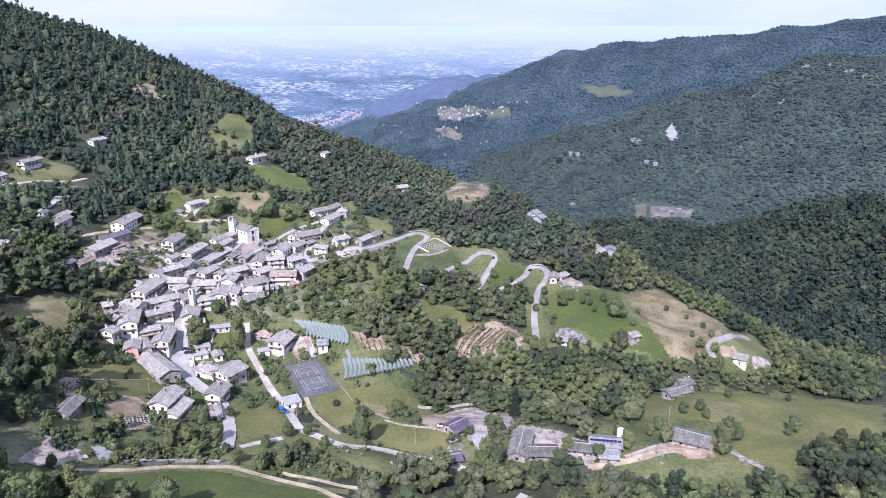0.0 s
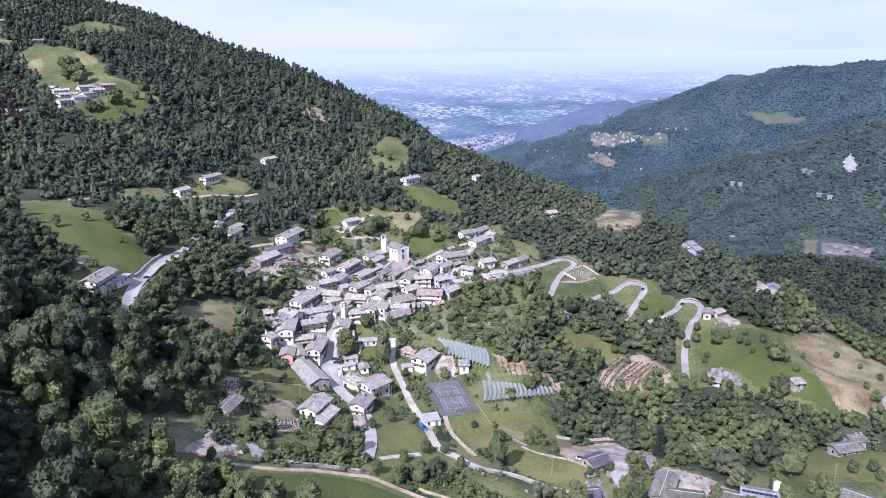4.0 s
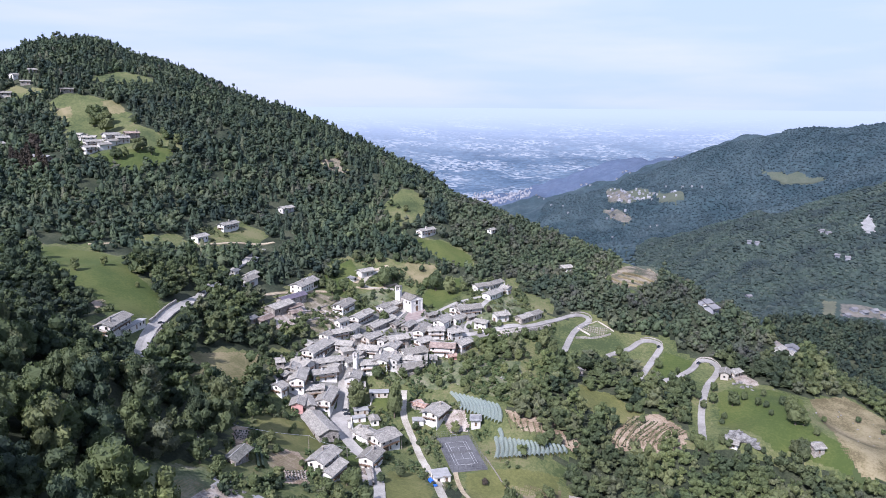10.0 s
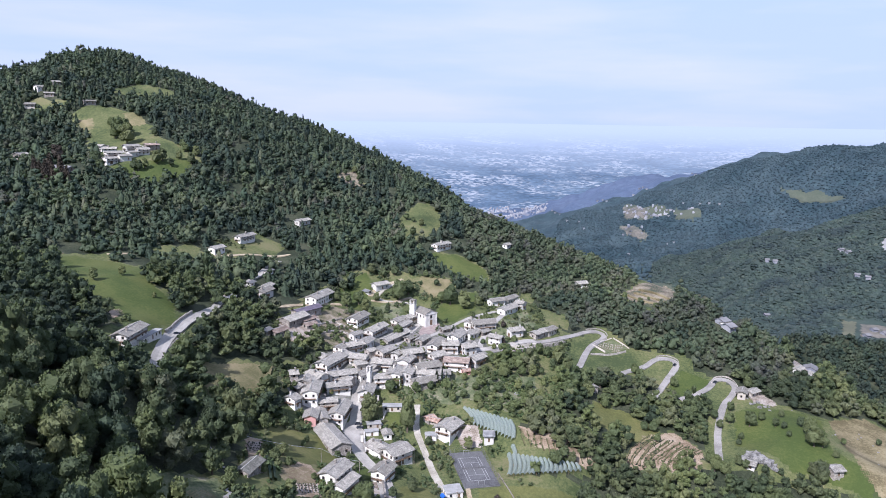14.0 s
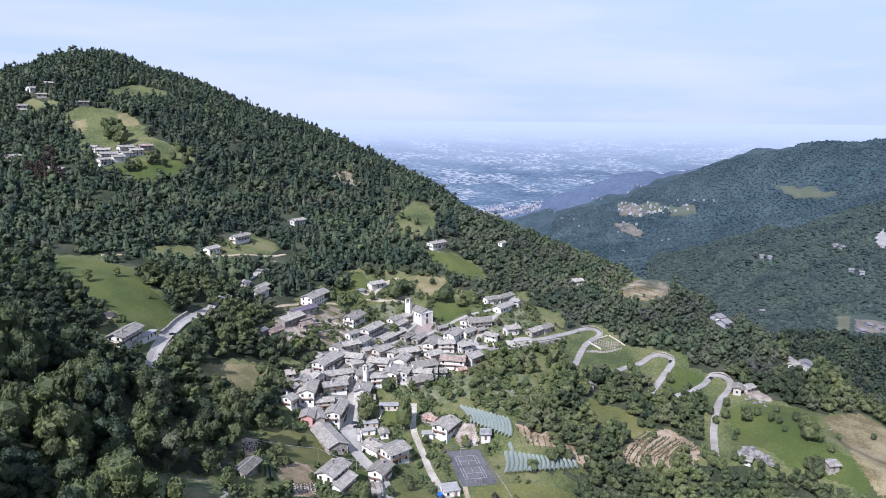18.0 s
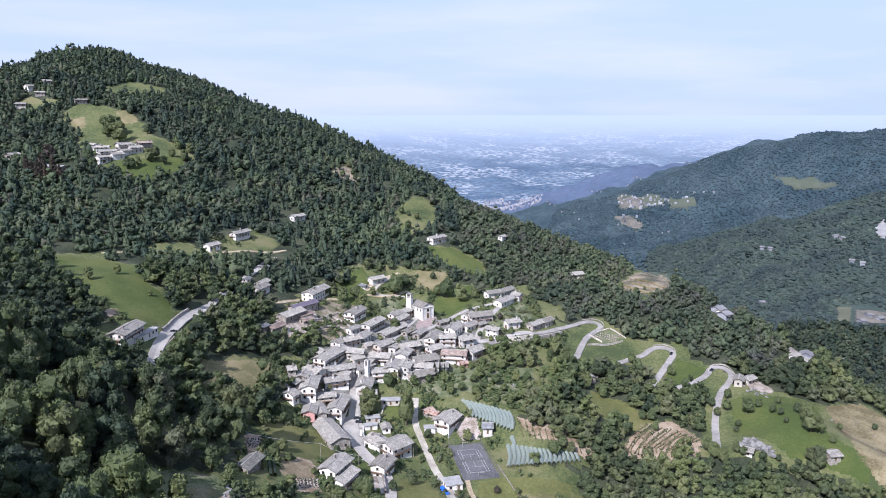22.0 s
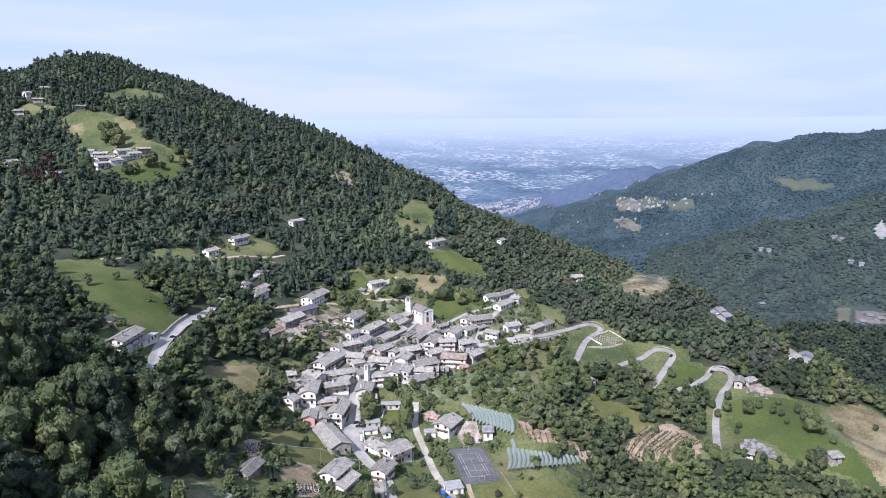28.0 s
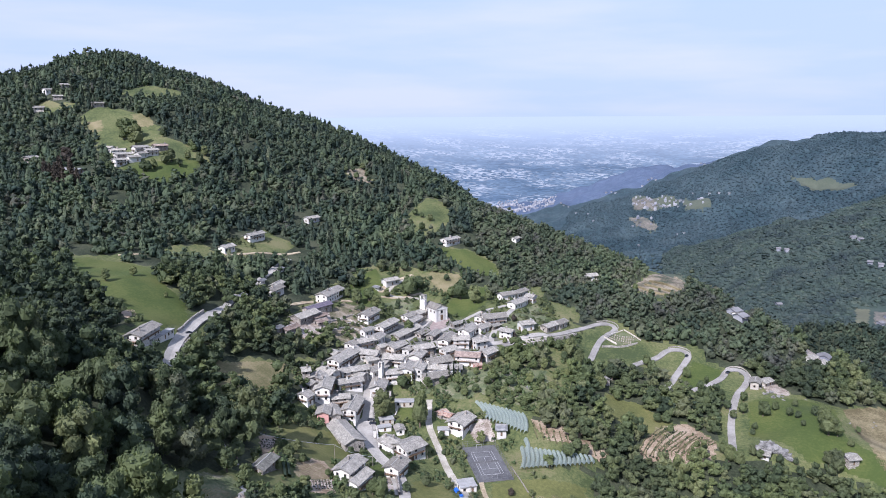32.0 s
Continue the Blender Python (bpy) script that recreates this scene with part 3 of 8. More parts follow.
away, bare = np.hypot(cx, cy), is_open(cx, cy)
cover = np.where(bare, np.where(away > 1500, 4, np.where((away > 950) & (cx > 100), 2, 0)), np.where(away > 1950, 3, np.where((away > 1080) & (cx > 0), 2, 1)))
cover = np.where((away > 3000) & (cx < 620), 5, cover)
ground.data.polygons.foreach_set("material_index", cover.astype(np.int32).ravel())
tagged(ground, "grassy mountain slopes round the village", "ground", kind="structure")


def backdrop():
    """A glowing backdrop sheet for the hazy plain, far beyond the valley's mouth, rising to the horizon."""
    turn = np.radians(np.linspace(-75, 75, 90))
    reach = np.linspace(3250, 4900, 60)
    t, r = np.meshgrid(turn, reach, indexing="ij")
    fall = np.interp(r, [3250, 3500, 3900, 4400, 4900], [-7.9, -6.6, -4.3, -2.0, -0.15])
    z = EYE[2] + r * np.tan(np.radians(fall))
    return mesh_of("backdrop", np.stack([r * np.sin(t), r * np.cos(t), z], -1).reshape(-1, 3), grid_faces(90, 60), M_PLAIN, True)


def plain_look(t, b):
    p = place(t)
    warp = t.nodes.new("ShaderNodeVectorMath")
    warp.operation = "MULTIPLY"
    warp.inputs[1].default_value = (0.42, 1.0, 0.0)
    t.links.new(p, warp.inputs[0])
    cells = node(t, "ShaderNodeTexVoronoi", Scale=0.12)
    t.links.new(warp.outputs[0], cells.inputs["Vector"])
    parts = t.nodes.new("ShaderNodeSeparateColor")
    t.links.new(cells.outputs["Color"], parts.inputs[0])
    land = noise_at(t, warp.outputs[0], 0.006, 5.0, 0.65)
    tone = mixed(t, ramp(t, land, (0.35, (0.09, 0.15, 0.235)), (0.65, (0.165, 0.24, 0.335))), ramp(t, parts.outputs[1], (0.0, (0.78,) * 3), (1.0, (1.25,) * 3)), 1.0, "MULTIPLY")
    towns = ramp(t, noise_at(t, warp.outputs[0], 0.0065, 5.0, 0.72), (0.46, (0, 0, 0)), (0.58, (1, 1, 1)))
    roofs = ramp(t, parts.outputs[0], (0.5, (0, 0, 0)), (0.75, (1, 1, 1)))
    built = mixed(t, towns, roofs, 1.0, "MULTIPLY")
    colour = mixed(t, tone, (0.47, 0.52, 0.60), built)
    # haze painted in: the colour pales to light blue with distance
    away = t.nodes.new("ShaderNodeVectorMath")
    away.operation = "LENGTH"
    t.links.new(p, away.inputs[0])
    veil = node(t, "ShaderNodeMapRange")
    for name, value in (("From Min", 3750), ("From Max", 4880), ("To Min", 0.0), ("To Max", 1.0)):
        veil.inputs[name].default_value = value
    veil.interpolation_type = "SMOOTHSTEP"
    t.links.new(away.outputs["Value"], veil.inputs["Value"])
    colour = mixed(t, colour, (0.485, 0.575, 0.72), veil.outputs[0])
    # the land and its haze are emitted by the sheet, not lit by the sun
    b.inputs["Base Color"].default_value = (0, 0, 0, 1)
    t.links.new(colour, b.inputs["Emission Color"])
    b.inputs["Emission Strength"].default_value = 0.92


M_PLAIN = material("glowing_haze_plain", plain_look, 1.0)
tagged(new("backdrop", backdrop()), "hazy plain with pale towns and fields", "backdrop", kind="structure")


def lump(seed, detail, rough, tall=1.0, conifer=False):
    """A crown of unit radius: an uneven ball or cone, as arrays."""
    bm = bmesh.new()
    bmesh.ops.create_icosphere(bm, subdivisions=detail, radius=1)
    r = random.Random(seed)
    off = Vector((r.uniform(0, 99), r.uniform(0, 99), r.uniform(0, 99)))
    for v in bm.verts:
        k = 1 + rough * (noise.noise(v.co * 1.6 + off) + 0.6 * noise.noise(v.co * 3.7 + off))
        if conifer:
            up = (v.co.z + 1) / 2
            v.co = Vector((v.co.x * (1.15 - up) * k, v.co.y * (1.15 - up) * k, v.co.z * tall))
        else:
            v.co = Vector((v.co.x * k, v.co.y * k, (v.co.z * k if v.co.z > 0 else v.co.z * 0.7 * k) * tall))
    bm.normal_update()
    v = np.array([x.co for x in bm.verts])
    f = np.array([[x.index for x in p.verts] for p in bm.faces])
    bm.free()
    return v, f


def tufted(crown, count, size, seed, loose=0.9):
    """Leaf sprays, as loose small triangles lying off the crown's surface, tilted at random."""
    v, f = crown
    r = np.random.RandomState(seed)
    tri = v[f[r.randint(0, len(f), count)]]
    w = r.dirichlet((1, 1, 1), count)
    out = np.cross(tri[:, 1] - tri[:, 0], tri[:, 2] - tri[:, 0])
    out = out / (np.linalg.norm(out, axis=1)[:, None] + 1e-9) + loose * r.normal(size=(count, 3))
    a = np.cross(out, r.normal(size=(count, 3)))
    b = np.cross(out, a)
    a, b = a / np.linalg.norm(a, axis=1)[:, None], b / np.linalg.norm(b, axis=1)[:, None]
    s = size * r.uniform(0.55, 1.45, (count, 1))
    mid = (tri * w[:, :, None]).sum(1) + 0.45 * size * r.uniform(-0.4, 1, (count, 1)) * out
    pts = np.stack([mid + a * s, mid - 0.5 * a * s + 0.9 * b * s, mid - 0.5 * a * s - 0.9 * b * s], 1).reshape(-1, 3)
    return np.r_[v * 0.93, pts], np.r_[f, len(v) + np.arange(3 * count).reshape(-1, 3)]


def lobed(seed, lobes, detail, tall=1.0, flare=0.62, rough=0.4, core=0.62):
    """A broadleaf crown of about unit radius: limbs' clumps of foliage round a core, the lower ones wider, with hollows between them."""
    r = random.Random(seed)
    parts_v, parts_f, base = [], [], 0
    for i in range(lobes):
        v, f = lump(1000 * seed + i, detail, rough)
        if i == 0:
            at, size = (0, 0, -0.05), core
        else:
            up = -0.35 + 1.25 * (i - 0.5) / (lobes - 1)
            wide = flare * math.sqrt(max(0.08, 1 - max(up, 0) ** 2)) * r.uniform(0.8, 1.15)
            turn = 2.4 * i + r.uniform(-0.5, 0.5)
            at, size = (wide * math.cos(turn), wide * math.sin(turn), up * tall * r.uniform(0.85, 1.1)), r.uniform(0.30, 0.48)
        parts_v.append(v * [size, size, size * (0.85 if i else tall)] + at)
        parts_f.append(f + base)
        base += len(v)
    return np.concatenate(parts_v), np.concatenate(parts_f)


def spired(seed, tiers, sides=7, slim=0.42):
    """A spruce: drooping, ragged whorls of branches that narrow to a point."""
    r = random.Random(seed)
    v, f = [], []
    for i in range(tiers):
        low, high = i / tiers * 0.92, min(1.0, (i + 1.9) / tiers)
        wide = slim * (1 - low) ** 0.8 + 0.03
        k = len(v)
        for j in range(sides * 2):
            turn = math.tau * j / (sides * 2) + i
            reach = wide * (r.uniform(0.85, 1.2) if j % 2 else r.uniform(0.45, 0.65))
            v.append((reach * math.cos(turn), reach * math.sin(turn), 2 * (low - 0.05 * (j % 2) + r.uniform(-0.02, 0.02)) - 0.8))
        v.append((r.uniform(-0.03, 0.03), r.uniform(-0.03, 0.03), 2 * high - 0.8))
        f += [(k + j, k + (j + 1) % (sides * 2), len(v) - 1) for j in range(sides * 2)]
    return np.array(v), np.array(f)


def scatter(x, y, gap, seed, keep):
    """Jittered places on a grid over the ranges x and y that keep() lets stand."""
    r = np.random.RandomState(seed)
    px, py = np.meshgrid(np.arange(x[0], x[1], gap), np.arange(y[0], y[1], gap), indexing="ij")
    px = (px + r.uniform(-0.5, 0.5, px.shape) * gap).ravel()
    py = (py + r.uniform(-0.5, 0.5, py.shape) * gap).ravel()
    ok = keep(px, py)
    return px[ok], py[ok], r


def woods(name, label, places, crowns, width, mat, sink=0.55, flat=1.0, smooth=False, high=1.4, kinds=0.2, mean=0.45):
    """One mesh of many crowns that stand on the ground."""
    x, y, r = places
    z, kind = gz(x, y), r.randint(0, len(crowns), len(x))
    # mean: a wood's overall tone, set low on the shady slope for shade
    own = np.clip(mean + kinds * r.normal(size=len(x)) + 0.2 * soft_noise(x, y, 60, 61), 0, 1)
    verts, faces, tones, base = [], [], [], 0
    for k, (v, f) in enumerate(crowns):
        m = kind == k
        n = m.sum()
        if not n:
            continue
        s, a = width[0] + (width[1] - width[0]) * r.rand(n) ** 1.4, r.uniform(0, math.tau, n)
        h = s * r.uniform(0.8, high, n) * flat
        c, d = np.cos(a)[:, None], np.sin(a)[:, None]
        px = (v[:, 0] * c - v[:, 1] * d) * s[:, None] + x[m][:, None]
        py = (v[:, 0] * d + v[:, 1] * c) * s[:, None] + y[m][:, None]
        pz = (v[:, 2][None] + sink) * h[:, None] + z[m][:, None]
        verts.append(np.stack([px, py, pz], -1).reshape(-1, 3))
        faces.append((f[None] + (base + np.arange(n) * len(v))[:, None, None]).reshape(-1, 3))
        tones.append(np.repeat(own[m], len(v)))
        base += n * len(v)
    ob = new(name, with_tone(mesh_of(name, np.concatenate(verts), np.concatenate(faces), mat, smooth), np.concatenate(tones)))
    return tagged(ob, label, "woods", kind="stuff")


def with_tone(mesh, tones):
    """Gives each corner of the mesh its tree's own tone of green, from 0 to 1."""
    mesh.attributes.new("tone", "FLOAT", "POINT").data.foreach_set("value", np.asarray(tones, np.float32))
    return mesh


BROAD = [tufted(lobed(i, 11, 1, (1.0, 1.15, 1.3)[i % 3], rough=0.55), 1500, 0.062, i) for i in range(8)]
LEAFY = [tufted(lobed(30 + i, 6, 1, (0.95, 1.1, 1.3)[i % 3], rough=0.6), 230, 0.125, 30 + i, 0.7) for i in range(8)]
MIDDLE = [tufted(lobed(60 + i, 4, 0, (1.0, 1.2)[i % 2], rough=0.85), 40, 0.24, i, 0.5) for i in range(6)]
TALL = [tufted(lobed(80 + i, 4, 0, 1.6, 0.45, 0.85), 40, 0.23, 80 + i, 0.5) for i in range(4)]
BUSHY = [tufted(lobed(90 + i, 4, 0, 0.9, rough=0.5), 34, 0.25, 90 + i) for i in range(4)]
CONIC = [tufted(spired(200 + i, 4, 6, 0.8), 24, 0.2, 200 + i, 0.5) for i in range(4)]
SPIKY = [tufted(spired(20 + i, 4, 6), 20, 0.12, 20 + i) for i in range(4)]
PLAIN = [lump(40 + i, 1, 0.45) for i in range(6)]
RAGGED = [lump(50 + i, 1, 0.95) for i in range(8)]


def heading(x, y):
    return np.degrees(np.arctan2(x, y))


def is_clear(x, y):
    """Free of houses and roads."""
    ok = np.ones(np.shape(x), bool)
    for hx, hy, reach in HOUSES:
        yard = 1 - 7.0 / math.hypot(hx, hy)  # the open yard on the sunny side
        ok &= (np.hypot(x - hx, y - hy) > reach + 2.0) & (np.hypot(x - hx * yard, y - hy * yard) > reach + 3.0)
    for c, reach in CLEAR:
        for cx, cy in c[::2]:
            verge = 1 - 4.0 / math.hypot(cx, cy)
            ok &= (np.hypot(x - cx, y - cy) > reach + 2.5) & (np.hypot(x - cx * verge, y - cy * verge) > reach + 2.5)
    return ok


def near_wood(x, y):
    d, a = np.hypot(x, y), heading(x, y)
    return (d > 165) & (d < np.where(a < 12, 500, 640)) & (a > -52) & (a < np.where(d < 320, 42, 34)) & ~is_open(x, y) & is_clear(x, y)


def front_side(x, y):
    crest = np.array(sorted(p[:2] for p in LINES["west_crest"]), float)
    return y < np.where(x < -690, 1050, np.interp(x, crest[:, 0], crest[:, 1]) + 45)


def crest_wood(x, y):
    d, a = np.hypot(x, y), heading(x, y)
    return (d >= 500) & (d < 1250) & (a > -52) & (a < 12) & ~is_open(x, y) & is_clear(x, y) & front_side(x, y) & (soft_noise(x, y, 55, 45) > -1.15)


def east_wood(x, y):
    d, a = np.hypot(x, y), heading(x, y)
    crest = (d < 1250) & (a < 12) & front_side(x, y)
    return (d >= 640) & (d < 1950) & (a >= 2) & (a < 34) & ~is_open(x, y) & ~crest & ~((d < 1080) & (a >= 12))


def spur_wood(x, y):
    d, a = np.hypot(x, y), heading(x, y)
    return (d >= 640) & (d < 1080) & (a >= 12) & (a < 34) & ~is_open(x, y)


def top_wood(x, y):
    d, a = np.hypot(x, y), heading(x, y)
    return (d > 780) & (d < 1250) & (a > -52) & (a < -6) & ~is_open(x, y) & ((soft_noise(x, y, 120, 41) > 0.45) | ((d > 850) & (soft_noise(x, y, 60, 44) > 0.0))) & front_side(x, y)


def far_wood(x, y):
    d, a = np.hypot(x, y), heading(x, y)
    return (d >= 1250) & (d < 1950) & (a > -16) & (a < 34) & ~is_open(x, y) & ~((d < 1950) & (a > 2))


# ---- things ----
PART_MESH = {}


def part(name, data, mat, parent, label="", at=None):
    """One mesh, a bmesh or ready data, as a part of a thing or of a part."""
    if isinstance(data, bmesh.types.BMesh):
        m = bpy.data.meshes.new(name)
        data.to_mesh(m)
        data.free()
        data = m
    if mat and not data.materials:
        data.materials.append(mat)
    ob = new(name, data)
    if mat and data.materials[0] != mat:
        ob.material_slots[0].link = "OBJECT"
        ob.material_slots[0].material = mat
    ob.parent = parent
    if at is not None:
        ob.matrix_basis = at
    return tagged(ob, label)


def thing(name, label, category, m, group="", kind=""):
    ob = new(name)
    ob.empty_display_size = 0.5
    ob.matrix_world = m
    return tagged(ob, label, category, group, kind)


def box(bm, x0, x1, y0, y1, z0, z1):
    v = [bm.verts.new((x, y, z)) for x in (x0, x1) for y in (y0, y1) for z in (z0, z1)]
    for f in ((0, 1, 3, 2), (4, 6, 7, 5), (0, 4, 5, 1), (2, 3, 7, 6), (0, 2, 6, 4), (1, 5, 7, 3)):
        bm.faces.new([v[i] for i in f])
    return v


def boxed(key, *spans, bevel=0.0):
    """A shared mesh of one or more boxes."""
    if key not in PART_MESH:
        bm = bmesh.new()
        for s in spans:
            box(bm, *s)
        if bevel:
            bmesh.ops.bevel(bm, geom=bm.edges[:], offset=bevel, segments=1, affect="EDGES")
        m = bpy.data.meshes.new(key)
        bm.to_mesh(m)
        bm.free()
        PART_MESH[key] = m
    return PART_MESH[key]


def window_mesh():
    if "window" not in PART_MESH:
        m = boxed("window", (-0.5, 0.5, -0.03, 0.03, 0, 1.25), (-0.62, -0.5, -0.06, 0.06, -0.1, 1.35), (0.5, 0.62, -0.06, 0.06, -0.1, 1.35),
                  (-0.5, 0.5, -0.06, 0.06, 1.25, 1.35), (-0.7, 0.7, -0.1, 0.08, -0.18, -0.1))
        m.materials.append(M_GLASS), m.materials.append(M_WOOD)
        for p in m.polygons:
            p.material_index = 0 if p.index < 6 else 1
    return PART_MESH["window"]


WALLS = {"white": (M_WHITE, "white plastered"), "cream": (M_CREAM, "weathered cream"), "pink": (M_PINK, "faded pink"), "stone": (M_RUBBLE, "rough stone")}
ROOFS = {"stone": (M_STONE, "grey slab roof"), "mossy": (M_MOSSY, "mossy grey slab roof"), "slate": (M_SLATE, "metal roof"), "brown": (M_BROWN, "brown roof"), "red": (M_RED, "red tiled roof"),
         "purple": (M_PURPLE, "dark purple roof"), "solar": (M_SLATE, "solar roof"), "flat": (M_CONCRETE, "flat concrete roof")}
BLOCK = ""
HOUSES = []
rng = random.Random(7)


def gable_wall(length, width, eaves, rise, deep):
    bm = bmesh.new()
    l, w = length / 2, width / 2
    ring = [(-w, -deep), (w, -deep), (w, eaves), (0, eaves + rise), (-w, eaves)]
    a, b = [bm.verts.new((-l, y, z)) for y, z in ring], [bm.verts.new((l, y, z)) for y, z in ring]
    bm.faces.new(a), bm.faces.new(b[::-1])
    for i in range(5):
        j = (i + 1) % 5
        bm.faces.new((a[j], a[i], b[i], b[j]))
    bmesh.ops.recalc_face_normals(bm, faces=bm.faces[:])
    return bm


def gable_roof(length, width, eaves, rise, over, thick, r):
    """Two uneven, thick slopes that overhang the walls."""
    bm = bmesh.new()
    l, slope = length / 2 + over * 0.7, rise / (width / 2)
    nu, nv = max(4, int(length / 2.2)), 6
    sag = r.uniform(0.05, 0.3)
    layers = []
    for drop in (0.0, thick):
        rows = []
        for i in range(nu + 1):
            x = -l + 2 * l * i / nu
            row = []
            for j in range(nv + 1):
                y = (width / 2 + over) * (2 * j / nv - 1)
                z = eaves + rise - abs(y) * slope + thick - drop - sag * (1 - (2 * i / nu - 1) ** 2) * (1 - abs(2 * j / nv - 1)) + r.uniform(-0.06, 0.06)
                row.append(bm.verts.new((x + r.uniform(-0.12, 0.12) * (i in (0, nu)), y + r.uniform(-0.1, 0.1) * (j in (0, nv)), z)))
            rows.append(row)
        layers.append(rows)
    top, low = layers
    for i in range(nu):
        for j in range(nv):
            bm.faces.new((top[i][j], top[i + 1][j], top[i + 1][j + 1], top[i][j + 1]))
            bm.faces.new((low[i][j + 1], low[i + 1][j + 1], low[i + 1][j], low[i][j]))
    for j in range(nv):
        bm.faces.new((top[0][j], top[0][j + 1], low[0][j + 1], low[0][j]))
        bm.faces.new((top[nu][j + 1], top[nu][j], low[nu][j], low[nu][j + 1]))
    for i in range(nu):
        bm.faces.new((top[i + 1][0], top[i][0], low[i][0], low[i + 1][0]))
        bm.faces.new((top[i][nv], top[i + 1][nv], low[i + 1][nv], low[i][nv]))
    return bm


def house(x, y, turn, length, width, eaves, style="white", roof="stone", balcony=False, pitch=0.38):
    """A house with its ridge along turn: walls, roof, chimney, windows, doors and, where there is one, a balcony."""
    far = BLOCK in ("valley houses", "far houses")
    wall_mat, wall_word = WALLS[style]
    roof_mat, roof_word = ROOFS[roof]
    # far houses take the wall and roof colours tinted for haze
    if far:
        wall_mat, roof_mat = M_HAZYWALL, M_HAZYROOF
    c, s = math.cos(radians(turn)), math.sin(radians(turn))
    spots = [(x + c * a - s * b, y + s * a + c * b) for a in (-length / 2, length / 2) for b in (-width / 2, width / 2)]
    low = min(float(gz(*p)) for p in spots)
    z = float(gz(x, y))
    where = {"upper village": "on the slope", "middle village": "among close roofs", "lower village": "by the street", "slope houses": "among trees",
             "hamlet": "in the hamlet", "spur farms": "on the spur", "valley houses": "across the valley", "far houses": "in the distance"}[BLOCK]
    kind = "barn" if style == "stone" and eaves < 5.5 else "house"
    home = thing(kind, f"{wall_word} {kind} with a {roof_word} {where}", kind, pose(x, y, z, 0, 0, turn), group=BLOCK + " buildings")
    HOUSES.append((x, y, max(length, width) / 2 + 1.5))
    deep, rise = z - low + 0.6, 0.05 if roof == "flat" else pitch * width / 2
    part("wall", gable_wall(length, width, eaves, rise, deep), wall_mat, home)
    top = part("roof", gable_roof(length, width, eaves, rise, 0.5 if roof == "flat" else rng.uniform(1.0, 1.5), 0.28, rng), roof_mat, home)
    if far:
        return home
    if roof not in ("flat", "solar"):
        bm = bmesh.new()
        box(bm, -length / 2 - 0.3, length / 2 + 0.3, -0.16, 0.16, eaves + rise + 0.05, eaves + rise + 0.34)
        part("ridge_cap", bm, M_RIDGE, top)
    if roof == "solar":
        for i in range(8):
            part("solar_panel", boxed("panel", (-0.75, 0.75, -0.5, 0.5, 0, 0.06)), M_PANEL, top, at=pose(-length / 2 + (i + 0.5) * length / 8, -width * 0.2, eaves + rise * 0.6 + 0.36, 23))
    if roof in ("stone", "mossy", "brown") and eaves > 4.5:
        for i in range(rng.choice((0, 1, 1, 2))):
            a, b = rng.uniform(-0.35, 0.35) * length, rng.choice((-1, 1)) * width * rng.uniform(0.08, 0.2)
            stack = part("chimney", boxed("chimney", (-0.4, 0.4, -0.4, 0.4, -1.2, 1.5), bevel=0.04), M_RUBBLE if rng.random() < 0.7 else wall_mat, home, at=pose(a, b, eaves + rise))
            part("chimney_cap", boxed("chimney_cap", (-0.55, 0.55, -0.55, 0.55, 1.6, 1.75), (-0.3, 0.3, -0.3, 0.3, 1.5, 1.6)), M_RUBBLE, stack)
    storeys = max(1, int((eaves + 0.4) / 2.5))
    for side in range(4):
        span, reach = (length, width / 2) if side % 2 == 0 else (width, length / 2)
        n = max(1, int((span - 1.5) / 3.0))
        if style == "stone" and kind == "barn":
            n = min(n, 2)
        for f in range(storeys):
            for i in range(n):
                if rng.random() < 0.16:
                    continue
                u = (i + 0.5) * span / n - span / 2
                m = pose(0, 0, 0, 0, 0, 90 * side) @ pose(u, -reach, 0.95 + f * eaves / storeys)
                if f == 0 and i == n // 2 and side in (0, 1):
                    door = part("door", boxed("door", (-0.55, 0.55, -0.06, 0.06, 0, 2.1), bevel=0.02), M_WOOD, home, at=m @ pose(0, 0, -0.9))
                    part("lintel", boxed("lintel", (-0.8, 0.8, -0.1, 0.1, 2.1, 2.35)), M_RUBBLE, door)
                else:
                    part("window", window_mesh(), None, home, at=m)
    if style in ("white", "cream", "pink") and storeys > 1 and length > 7 and rng.random() < 0.6:
        m = pose(0, 0, 0, 0, 0, rng.choice((0, 270))) @ pose(rng.uniform(-0.25, 0.25) * min(length, width), 0, 0)
        side_reach = width / 2 if abs(m[0][0]) > 0.5 else length / 2
        part("garage_door", boxed("garage_door", (-1.3, 1.3, -0.07, 0.05, -0.3, 2.3), bevel=0.02), M_WOOD, home, at=m @ pose(0, -side_reach, 0))
    if (balcony or (style in ("white", "cream") and rng.random() < 0.6)) and storeys > 1:
        for side, f in ((0, 1), (3, 1), (1, 1)) + (((0, 2), (1, 2)) if storeys > 2 else ()):
            span, reach = (length, width / 2) if side % 2 == 0 else (width, length / 2)
            h = f * eaves / storeys - 0.1
            bm = bmesh.new()
            box(bm, -span * 0.42, span * 0.42, -1.2, 0, h - 0.12, h)
            deck = part("balcony", bm, M_WOOD, home, at=pose(0, 0, 0, 0, 0, 90 * side) @ pose(0, -reach, 0))
            bm = bmesh.new()
            box(bm, -span * 0.42, span * 0.42, -1.22, -1.16, h + 0.9, h + 0.98)
            for i in range(int(span * 0.84 / 0.5) + 1):
                a = -span * 0.42 + i * 0.5
                box(bm, a, a + 0.08, -1.21, -1.17, h, h + 0.92)
